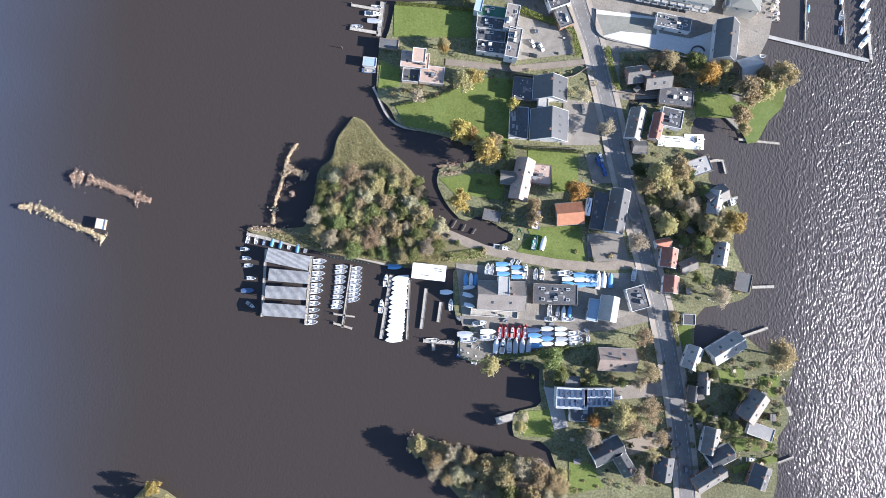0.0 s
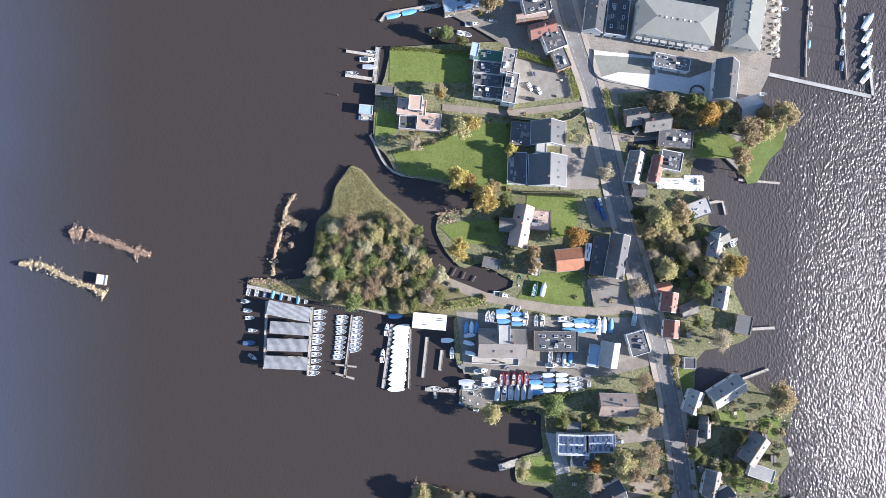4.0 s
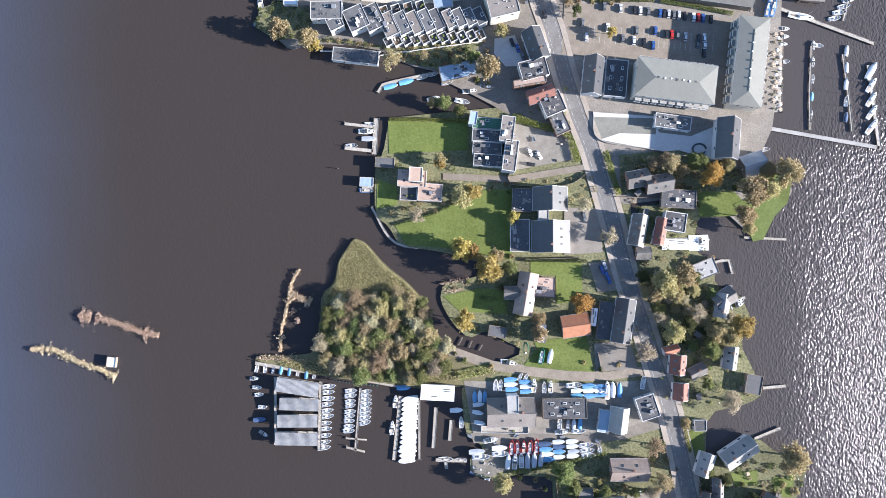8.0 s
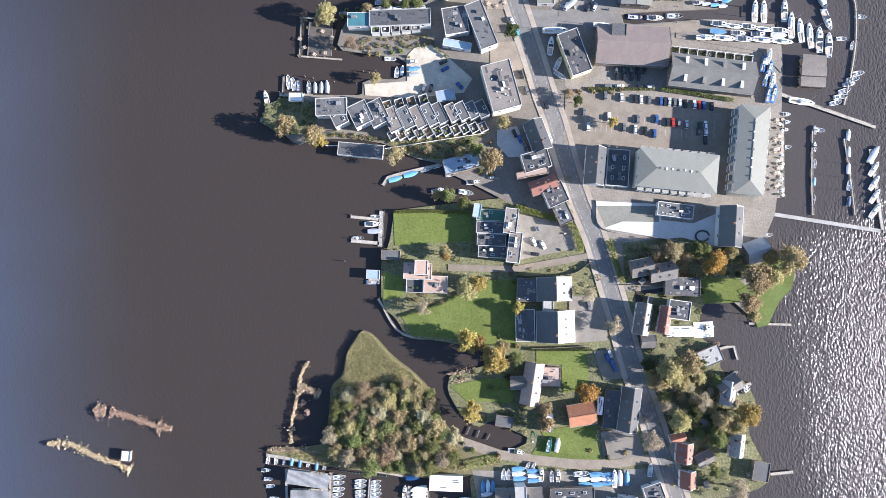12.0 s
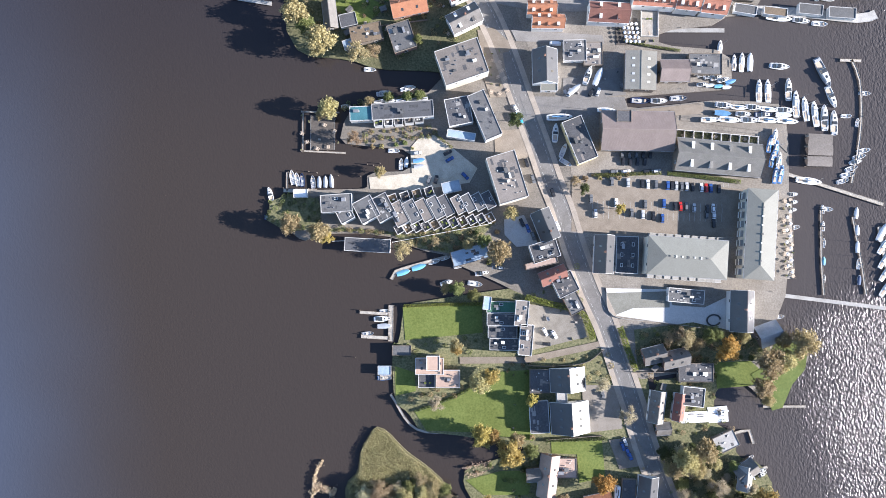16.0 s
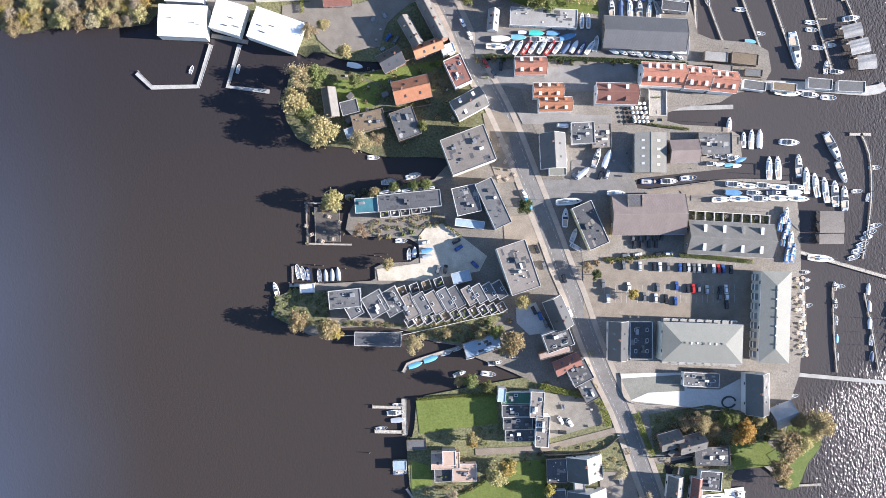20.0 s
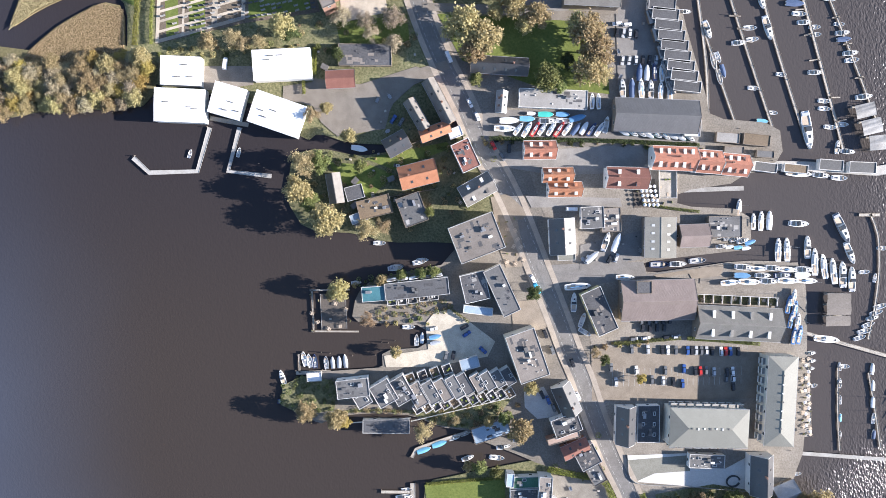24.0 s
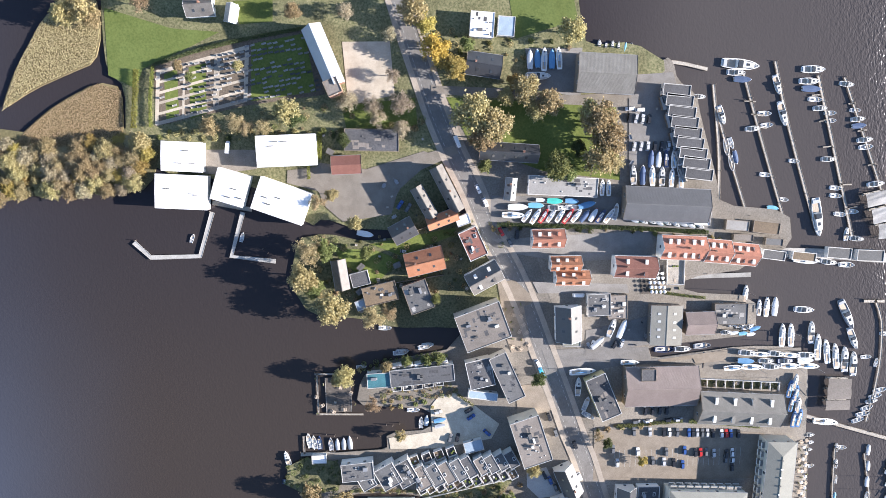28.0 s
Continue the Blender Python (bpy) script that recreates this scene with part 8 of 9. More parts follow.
tree(86.6, -31.3, 2.6, 6.5, "green")
tree(97.2, -10.4, 4.7, 10.5, "brown")
tree(99.0, -26.6, 5.2, 11.5, "brown")
tree(94.5, -31.5, 3.7, 8.5, "grey")
tree(85.8, -44.9, 6.3, 13.4, "olive")
tree(97.2, -43.7, 6.3, 13.4, "brown")
tree(91.2, -51.5, 5.2, 11.4, "brown")
tree(72.5, -47.9, 3.4, 7.9, "orange")
tree(71.3, -55.6, 4.7, 10.4, "grey")
tree(39.2, -50.0, 3.1, 7.4, "olive")
tree(40.6, -45.6, 2.9, 6.9, "grey")
tree(102.9, -56.5, 4.2, 9.5, "brown")
tree(92.5, -73.3, 4.2, 9.4, "grey")
tree(99.2, -64.5, 3.7, 8.4, "brown")
tree(-7.3, -55.5, 3.1, 7.4, "olive")
tree(-0.4, -62.8, 4.1, 9.3, "olive")
tree(7.3, -60.7, 3.9, 8.9, "grey")
tree(14.9, -62.9, 3.9, 8.9, "olive")
tree(22.5, -67.9, 4.6, 10.3, "olive")
tree(31.2, -70.9, 5.7, 12.3, "olive")
tree(38.9, -68.6, 5.2, 11.3, "grey")
tree(46.5, -71.6, 5.5, 12.0, "olive")
tree(52.9, -73.8, 4.7, 10.3, "olive")
tree(32.7, -79.0, 5.1, 11.3, "green")
tree(42.4, -80.9, 5.1, 11.3, "olive")
tree(58.0, -76.8, 2.6, 6.4, "brown")
tree(-125.1, -72.8, 3.5, 8.2, "yellow")
tree(-118.9, -79.2, 3.5, 8.2, "olive")
tree(-129.6, -78.2, 3.1, 7.3, "olive")
tree(107.5, 64.3, 6.6, 14.0, "olive")
tree(116.8, 66.9, 6.0, 13.0, "olive")
tree(102.5, 59.8, 4.3, 9.8, "olive")
tree(113.1, 57.9, 3.8, 8.7, "olive")
tree(110.0, 41.2, 5.4, 11.7, "olive")
tree(121.1, 49.5, 4.9, 10.8, "grey")
tree(117.3, 44.1, 4.3, 9.7, "dark")
tree(129.3, 39.9, 4.9, 10.8, "olive")
tree(141.4, 42.0, 6.0, 12.9, "yellow")
tree(136.4, 36.7, 4.4, 9.8, "olive")
tree(127.0, 31.6, 4.6, 10.2, "green")
tree(104.2, 47.9, 3.5, 8.2, "grey")
tree(133.3, 7.6, 5.4, 11.7, "grey")
tree(124.6, 15.9, 3.0, 7.2, "green")
tree(95.7, 32.9, 5.3, 11.7, "grey")
tree(168.6, 111.6, 7.1, 14.9, "olive")
tree(151.7, 104.2, 7.5, 15.0, "olive")
tree(158.9, 104.4, 5.8, 12.5, "olive")
tree(147.7, 93.0, 5.2, 11.3, "olive")
tree(149.9, 86.8, 3.4, 8.0, "olive")
tree(133.7, 112.7, 5.8, 12.4, "orange")
tree(115.0, 119.7, 4.9, 10.8, "brown")
tree(126.5, 120.3, 4.0, 9.2, "green")
tree(107.4, 120.8, 3.4, 8.0, "brown")
tree(120.6, 116.4, 3.4, 8.0, "olive")
tree(159.0, -20.0, 7.6, 15.0, "olive")
tree(118.8, -44.0, 3.4, 8.0, "green")
tree(122.9, -47.2, 2.6, 6.5, "green")
tree(128.7, -28.1, 3.2, 7.5, "dark")
tree(138.2, -53.4, 3.2, 7.5, "green")
tree(121.4, -24.8, 2.6, 6.5, "green")
tree(161.0, 113.5, 4.1, 9.3, "olive")
tree(112.4, -1.5, 2.7, 6.5, "olive")
tree(150.2, -60.7, 2.6, 6.4, "brown")
tree(133.1, -51.0, 3.2, 7.5, "dark")
tree(141.1, -37.9, 3.2, 7.6, "dark")
tree(16.7, 111.0, 5.6, 8.5, "olive")
tree(21.7, 112.8, 4.3, 7.6, "yellow")
tree(7.5, 127.6, 3.0, 7.1, "yellow")
tree(73.5, 103.1, 3.8, 8.7, "grey")
tree(36.8, 76.4, 3.7, 8.6, "green")
tree(112.3, 121.7, 3.8, 8.7, "brown")
tree(129.6, 120.0, 3.8, 8.8, "green")
tree(142.7, 117.5, 3.3, 7.8, "olive")
tree(-39.6, 248.5, 5.1, 11.2, "olive")
tree(-43.8, 246.7, 2.7, 6.6, "olive")
tree(-63.6, 196.0, 5.2, 11.4, "olive")
tree(-50.5, 190.5, 5.2, 11.5, "olive")
tree(-47.4, 187.6, 3.1, 7.5, "yellow")
tree(-28.9, 232.9, 4.0, 9.1, "brown")
tree(-12.1, 177.6, 5.0, 11.0, "brown")
tree(32.8, 170.7, 6.1, 13.2, "olive")
tree(26.8, 176.9, 3.5, 8.1, "green")
tree(4.4, 249.8, 3.2, 7.7, "green")
tree(-1.0, 250.0, 3.2, 7.7, "green")
tree(-10.3, 250.6, 3.0, 7.1, "green")
tree(-19.8, 249.5, 3.2, 7.6, "olive")
tree(41.0, 188.5, 3.5, 8.1, "olive")
tree(-18.7, 215.9, 2.9, 7.0, "olive")
tree(11.2, 155.9, 3.7, 8.6, "green")
tree(18.7, 151.9, 3.2, 7.6, "green")
tree(6.1, 156.7, 2.7, 6.6, "olive")
tree(49.0, 232.9, 3.8, 8.7, "dark")
tree(93.0, 184.5, 2.7, 6.7, "yellow")
tree(73.7, 200.1, 2.7, 6.6, "brown")
tree(77.2, 195.8, 2.7, 6.6, "dark")
tree(18.9, 176.1, 2.7, 6.6, "olive")
tree(3.9, 179.3, 2.4, 6.0, "brown")
tree(-45.3, 308.5, 6.6, 14.1, "brown")
tree(-38.6, 307.6, 5.1, 11.2, "green")
tree(-50.0, 296.6, 6.7, 14.2, "olive")
tree(-46.2, 290.9, 4.6, 10.3, "green")
tree(-39.7, 280.8, 7.7, 15.0, "olive")
tree(-22.3, 273.7, 5.7, 12.4, "brown")
tree(-14.5, 274.4, 3.7, 8.4, "brown")
tree(-38.3, 328.9, 4.1, 9.3, "brown")
tree(-31.6, 331.2, 3.1, 7.3, "olive")
tree(-23.7, 317.4, 3.6, 8.3, "olive")
tree(7.0, 277.5, 2.6, 6.5, "green")
tree(-21.1, 303.2, 3.1, 7.4, "green")
tree(-22.8, 354.4, 3.1, 7.3, "dark")
tree(3.2, 355.2, 4.1, 9.4, "grey")
tree(-6.3, 360.7, 4.1, 9.3, "grey")
tree(35.7, 357.4, 9.7, 15.0, "olive")
tree(43.0, 350.8, 8.7, 15.0, "olive")
tree(37.9, 346.4, 6.7, 12.2, "olive")
tree(59.8, 364.4, 6.7, 12.2, "olive")
tree(69.0, 357.6, 6.2, 11.4, "olive")
tree(63.6, 354.2, 4.6, 8.9, "olive")
tree(89.8, 345.8, 8.9, 15.0, "olive")
tree(93.9, 337.8, 7.9, 14.1, "olive")
tree(88.8, 329.8, 7.9, 14.1, "olive")
tree(87.1, 350.1, 6.2, 11.5, "olive")
tree(95.8, 326.6, 4.8, 9.1, "brown")
tree(69.7, 329.0, 6.8, 12.4, "green")
tree(74.8, 325.6, 4.2, 8.2, "green")
tree(37.5, 334.0, 3.3, 6.9, "green")
tree(23.2, 387.3, 6.5, 12.0, "orange")
tree(30.6, 378.4, 5.6, 10.4, "yellow")
tree(16.0, 404.0, 6.5, 11.9, "olive")
tree(20.0, 397.9, 5.0, 9.5, "yellow")
tree(-45.4, 369.7, 5.9, 11.0, "olive")
tree(-42.6, 366.4, 4.5, 8.6, "dark")
tree(-78.9, 368.3, 4.4, 8.6, "olive")
tree(-67.8, 368.3, 4.4, 8.6, "brown")
tree(-63.6, 365.5, 3.9, 7.8, "brown")
tree(-56.4, 364.6, 3.9, 7.8, "brown")
tree(-109.1, 365.8, 4.9, 9.4, "olive")
tree(-129.6, 422.7, 5.7, 10.7, "olive")
tree(-122.2, 423.6, 6.2, 11.4, "olive")
tree(-119.0, 419.4, 4.3, 8.4, "olive")
tree(-97.9, 423.1, 4.3, 8.4, "brown")
tree(-35.5, 411.2, 3.9, 7.8, "olive")
tree(-18.2, 370.7, 5.0, 9.5, "grey")
tree(-7.6, 366.7, 4.5, 8.7, "grey")
tree(4.8, 365.9, 5.5, 10.3, "grey")
tree(4.7, 395.8, 3.5, 7.1, "grey")
tree(3.1, 378.7, 3.5, 7.1, "grey")
tree(-13.1, 408.1, 4.0, 7.8, "grey")
tree(83.7, 386.5, 6.2, 11.4, "olive")
tree(55.7, 367.9, 4.1, 8.0, "yellow")
tree(37.3, 387.4, 3.3, 6.8, "green")
tree(51.0, 362.5, 4.1, 8.1, "olive")
tree(80.3, 335.5, 3.7, 7.3, "dark")
tree(-87.8, 395.6, 2.4, 5.4, "olive")
tree(-83.7, 390.4, 2.2, 5.0, "green")
tree(-62.7, 392.1, 2.4, 5.4, "olive")
wood([(-10.2, -55.8), (-0.4, -58.1), (22.9, -64.8), (43.5, -65.9), (57.8, -71.8), (58.3, -90.5), (25.4, -86.4), (1, -69.7)], 4.2, ("olive", "sage", "olive", "grey"), 5, 2.8, 4.6, group="southern island wood")
wood([(97.4, 69.9), (123.8, 67.2), (139.1, 49.1), (138.1, 27.6), (124.5, 28.6), (103.7, 43.4)], 6.0, ("olive", "green", "sage", "dark"), 7, 2.2, 3.8, group="waterside trees")
wood([(-49.6, 64.9), (-37.8, 69.1), (-16.3, 68.8), (-5.6, 63.2), (-2.4, 50.2), (5.5, 41.1), (3.7, 31.8), (-10.8, 28.5), (-31.8, 30.6), (-51.6, 35.2), (-54.4, 44.3), (-52.1, 57.2)], 4.4, ("sage", "olive", "green", "sage", "brown", "green", "olive"), 3)
wood([(-184.3, 382.2), (-172.3, 373.3), (-146.5, 369), (-112.5, 367.7), (-106, 360.8), (-115.8, 346.9), (-126.1, 346.1), (-150.4, 351.2), (-177.7, 349.9), (-187.6, 369.6)], 3.9, ("olive", "yellow", "sage", "olive", "grey", "olive", "brown"), 4, group="lakeside wood")
shrubs([(7.6, 38.5), (26.2, 31.6), (24.8, 27.5), (7.6, 28.4)], 5.4, ("dark", "green", "olive", "brown", "olive"), 20)
shrubs([(98, 124.1), (145.2, 120.4), (146, 105.9), (127.1, 104.9), (97.6, 119)], 4.3, ("dark", "green", "olive", "brown", "olive"), 21)
shrubs([(32.2, -20.7), (49.1, -22.7), (75.3, -26.3), (98.6, -32.2), (95.9, -34.7), (49, -30.1)], 5.4, ("dark", "green", "olive", "brown", "olive"), 22)
shrubs([(61.9, -47.6), (108.9, -42), (109.8, -68), (77.2, -73.1)], 6.1, ("dark", "green", "olive", "brown", "olive"), 23)
shrubs([(38.8, 112.2), (37.6, 79), (42.9, 78.6), (45.5, 111.7)], 6.1, ("dark", "green", "olive", "brown", "olive"), 24)
shrubs([(97.4, 69.9), (123.7, 65.9), (135.8, 38.6), (122, 26), (103.5, 40.8)], 5.7, ("dark", "green", "olive", "brown", "olive"), 25)
shrubs([(117, -31.8), (164.5, -32.6), (158, -76), (121.4, -78.4)], 6.8, ("dark", "green", "olive", "brown", "olive"), 26)
shrubs([(-9.1, 180.7), (36.7, 182.1), (34, 163.3), (18.5, 167.5)], 5.4, ("dark", "green", "olive", "brown", "olive"), 27)
shrubs([(-40.3, 313.5), (-5.5, 303.5), (-13.4, 274), (-46.3, 281)], 6.1, ("dark", "green", "olive", "brown", "olive"), 28)
shrubs([(-4.7, 308.4), (24.5, 309), (22.1, 278.8), (-3, 287.8)], 6.8, ("dark", "green", "olive", "brown", "olive"), 29)
shrubs([(-103.6, 370), (-32.9, 361), (1.3, 353.7), (-33.6, 357.6), (-104.4, 365.3)], 4.7, ("dark", "green", "olive", "brown", "olive"), 30)
shrubs([(-32.9, 361), (12.1, 356.8), (12.3, 350.8), (-33.9, 356.4)], 5.4, ("dark", "green", "olive", "brown", "olive"), 31)
shrubs([(33.3, 391.9), (83.5, 382.7), (83, 380), (30.5, 374.9)], 6.1, ("dark", "green", "olive", "brown", "olive"), 32)
shrubs([(37.4, 307), (136.9, 288.7), (157.8, 277.2), (157.1, 271.9), (96.9, 294.9), (37.1, 305)], 4.1, ("dark", "green", "olive", "brown", "olive"), 33)
shrubs([(-18.2, 104.9), (6.3, 109.5), (40.4, 114.7), (39, 115.9), (3.9, 114.7), (-18.1, 106.7)], 6.8, ("dark", "green", "olive", "brown", "olive"), 34)
shrubs([(-10.4, 229.4), (0.2, 228.5), (-1.5, 225.5), (-21.3, 228.8)], 4.1, ("dark", "green", "olive", "brown", "olive"), 35)
shrubs([(-34.8, 250.5), (-24, 250.2), (-24.5, 246.2), (-35.2, 246.4)], 4.1, ("dark", "green", "olive", "brown", "olive"), 36)
shrubs([(73.5, 201.6), (99.2, 199.8), (99.4, 201.1), (73.9, 203.2)], 3.5, ("dark", "green", "olive", "brown", "olive"), 37)
shrubs([(65.8, 32.2), (95, 30.4), (92, 25.3), (70.9, 23.5)], 6.8, ("dark", "green", "olive", "brown", "olive"), 38)
shrubs([(3.6, 72.4), (17, 72.7), (27.7, 72), (35.3, 66.2), (22.1, 68.5), (4.7, 68.4)], 4.7, ("dark", "green", "olive", "brown", "olive"), 39)
hedge([(106.5, 265.5), (119.5, 261.2), (133, 257.4)], 1.1, 1.2, "green", "low green hedge along the canal quay")
hedge([(10.5, 230.6), (13.5, 227.4), (17.4, 223.6)], 1.0, 1.6, "green", "narrow green hedge beside the gravel yard")
hedge([(86.3, 128.5), (88.5, 117.7), (91, 107.1)], 2.6, 2.0, "hedge", "clipped yellow-green hedge along the road")
hedge([(43.3, 148.1), (55.1, 143.3), (68.2, 138), (71.8, 130.1), (72.8, 124.1)], 2.6, 2.0, "hedge", "clipped yellow-green hedge round the forecourt")
hedge([(118.4, 198.9), (134.5, 195.2), (153, 190.4)], 1.8, 1.4, "green", "low green hedge behind the car park")
hedge([(83.4, 202.1), (115.7, 199.5)], 1.6, 1.2, "green", "low green hedge beside the car park")
hedge([(-105.9, 396.9), (-108.7, 385.4), (-112, 372.5)], 2.0, 2.4, "hedge", "tall bright clipped hedge by the churchyard")
hedge([(-98.7, 397.6), (-102.4, 384.6), (-104.7, 371.7)], 1.2, 1.8, "hedge", "clipped hedge round the churchyard")
hedge([(-98.7, 397.8), (-78, 401.3), (-57.7, 403.1), (-30.3, 404.3)], 1.4, 1.6, "dark", "dark clipped churchyard hedge")
hedge([(-32.7, 359.4), (-34.6, 347.4)], 1.8, 2.0, "hedge", "clipped hedge beside the white hall")
hedge([(30.9, -18.8), (49.2, -16.8), (75.3, -13.1)], 1.8, 1.6, "green", "long green hedge at the edge of the yard")
hedge([(-15.1, 150.7), (3.8, 149.2), (22.2, 147.2)], 1.4, 1.4, "hedge", "hedge along the square lawn")
hedge([(44.3, 79.5), (73.5, 77)], 1.5, 1.6, "dark", "dark clipped hedge between gardens")
hedge([(-15.9, 100.4), (6, 105.6), (25.6, 115.7)], 1.0, 1.0, "dark", "low dark garden hedge")
hedge([(40, 306.6), (97.3, 296.4), (136.9, 288.2)], 1.8, 1.5, "dark", "rough hedge behind the sales ground")
hedge([(106.4, 93.7), (107, 82.9)], 1.2, 1.5, "green", "green clipped hedge between gardens")
hedge([(112.3, 0.9), (114.6, -15.4)], 1.5, 1.4, "hedge", "roadside hedge by the water")
hedge([(-39.4, 349.7), (-40.8, 339.5)], 1.2, 1.8, "hedge", "narrow hedge by the white hall")
hedge([(118, 100.1), (129, 99.5)], 1.2, 1.4, "dark", "dark clipped hedge between gardens")
undergrowth([(94.1, 125.6), (121.3, 126), (144.8, 117.8), (154.7, 108.4), (128.6, 106.2), (92.5, 108.9)], 6.3, "brown", 300)
undergrowth([(94.1, 125.6), (121.3, 126), (144.8, 117.8), (154.7, 108.4), (128.6, 106.2), (92.5, 108.9)], 6.3, "green", 301)
undergrowth([(94.1, 125.6), (121.3, 126), (144.8, 117.8), (154.7, 108.4), (128.6, 106.2), (92.5, 108.9)], 6.3, "olive", 302)
undergrowth([(123.7, -24), (148.6, -21.6), (167.2, -32.6), (158.6, -59.7), (124.3, -60.3)], 8.4, "green", 310)
undergrowth([(123.7, -24), (148.6, -21.6), (167.2, -32.6), (158.6, -59.7), (124.3, -60.3)], 8.4, "olive", 311)
undergrowth([(123.7, -24), (148.6, -21.6), (167.2, -32.6), (158.6, -59.7), (124.3, -60.3)], 8.4, "dark", 312)
undergrowth([(62.2, -20.2), (83.1, -14.9), (82.9, -32.4), (62, -32.5)], 6.3, "green", 320)
undergrowth([(62.2, -20.2), (83.1, -14.9), (82.9, -32.4), (62, -32.5)], 6.3, "olive", 321)
undergrowth([(-45.3, 314.2), (0.4, 307.7), (23.2, 316.9), (29.9, 277.6), (-11.7, 268.6), (-46.8, 278.5)], 9.5, "olive", 330)
undergrowth([(-45.3, 314.2), (0.4, 307.7), (23.2, 316.9), (29.9, 277.6), (-11.7, 268.6), (-46.8, 278.5)], 9.5, "green", 331)
undergrowth([(-45.3, 314.2), (0.4, 307.7), (23.2, 316.9), (29.9, 277.6), (-11.7, 268.6), (-46.8, 278.5)], 9.5, "brown", 332)
undergrowth([(-60.7, 373.5), (13.6, 365.2), (13.8, 351.8), (-60.6, 361.2)], 8.4, "olive", 340)
undergrowth([(-60.7, 373.5), (13.6, 365.2), (13.8, 351.8), (-60.6, 361.2)], 8.4, "brown", 341)
undergrowth([(-60.7, 373.5), (13.6, 365.2), (13.8, 351.8), (-60.6, 361.2)], 8.4, "green", 342)
undergrowth([(33.3, 185.6), (30.7, 186.6), (-9.8, 184.6), (-15.1, 186.5), (-43.0, 192.0), (-54.0, 189.8), (-46.0, 190.5), (-31.1, 188.9), (-15.1, 184.8), (-4.2, 177.4), (9.3, 173.3), (13.6, 167.9)], 4.6, "green", 350)
undergrowth([(33.3, 185.6), (30.7, 186.6), (-9.8, 184.6), (-15.1, 186.5), (-43.0, 192.0), (-54.0, 189.8), (-46.0, 190.5), (-31.1, 188.9), (-15.1, 184.8), (-4.2, 177.4), (9.3, 173.3), (13.6, 167.9)], 4.6, "olive", 351)
undergrowth([(33.3, 185.6), (30.7, 186.6), (-9.8, 184.6), (-15.1, 186.5), (-43.0, 192.0), (-54.0, 189.8), (-46.0, 190.5), (-31.1, 188.9), (-15.1, 184.8), (-4.2, 177.4), (9.3, 173.3), (13.6, 167.9)], 4.6, "brown", 352)
undergrowth([(56.5, -57.9), (111.4, -44.4), (113.5, -80.9), (61.8, -80.6)], 9.5, "olive", 360)
undergrowth([(56.5, -57.9), (111.4, -44.4), (113.5, -80.9), (61.8, -80.6)], 9.5, "green", 361)
undergrowth([(56.5, -57.9), (111.4, -44.4), (113.5, -80.9), (61.8, -80.6)], 9.5, "brown", 362)
undergrowth([(25.3, 77.2), (43.8, 70.9), (39.1, 40.1), (18, 46.7)], 8.4, "green", 370)
undergrowth([(25.3, 77.2), (43.8, 70.9), (39.1, 40.1), (18, 46.7)], 8.4, "dark", 371)
undergrowth([(25.3, 77.2), (43.8, 70.9), (39.1, 40.1), (18, 46.7)], 8.4, "olive", 372)
undergrowth([(97, 70), (126, 66), (147, 44), (142, 20), (146, 8), (122, 6), (106, 8)], 6.5, "green", 380)
undergrowth([(97, 70), (126, 66), (147, 44), (142, 20), (146, 8), (122, 6), (106, 8)], 6.5, "olive", 381)
undergrowth([(97, 118), (122, 116), (128, 86), (134, 74), (100, 74)], 6.0, "green", 382)
undergrowth([(97, 118), (122, 116), (128, 86), (134, 74), (100, 74)], 7.0, "brown", 383)
undergrowth([(118, -24), (150, -22), (164, -34), (156, -76), (118, -76)], 6.0, "sage", 384)
undergrowth([(118, -24), (150, -22), (164, -34), (156, -76), (118, -76)], 6.0, "green", 385)
undergrowth([(52, -18), (104, -10), (110, -30), (84, -32), (54, -34)], 6.0, "green", 386)
undergrowth([(-32, 252), (8, 251), (8, 247.5), (-32, 249)], 2.2, "green", 387)
undergrowth([(-24, 236.5), (10, 235.5), (10, 230), (-24, 231.5)], 3.2, "olive", 388)
undergrowth([(-24, 236.5), (10, 235.5), (10, 230), (-24, 231.5)], 3.2, "green", 389)
undergrowth([(40, 118), (80, 117), (82, 105), (66, 103), (46, 112)], 4.5, "olive", 390)
undergrowth([(-22, 133), (22, 132), (24, 124), (6, 126), (-20, 128)], 4.5, "green", 391)
undergrowth([(-20, 106), (30, 117), (40, 117), (26, 112), (4, 105)], 4.0, "olive", 392)
undergrowth([(28, 74), (42, 70), (40, 44), (26, 48)], 5.0, "green", 393)
undergrowth([(70, 60), (92, 62), (96, 40), (72, 38)], 5.5, "olive", 394)
undergrowth([(46, 150), (70, 160), (72, 140), (48, 146)], 4.5, "green", 395)
undergrowth([(28, 310), (46, 306), (40, 292), (8, 304)], 5.5, "green", 396)
undergrowth([(-100, 369), (-34, 360), (-34, 356), (-100, 365)], 3.6, "olive", 397)
undergrowth([(14, 400), (60, 392), (60, 378), (20, 374)], 6.0, "olive", 398)
undergrowth([(-73.3, 208.3), (-63.7, 211.2), (-50.2, 207.0), (-48.9, 201.4), (-51.5, 192.9), (-66.4, 192.7), (-75.6, 199.5)], 4.0, "green", 399)
undergrowth([(-73.3, 208.3), (-63.7, 211.2), (-50.2, 207.0), (-48.9, 201.4), (-51.5, 192.9), (-66.4, 192.7), (-75.6, 199.5)], 4.5, "dark", 400)
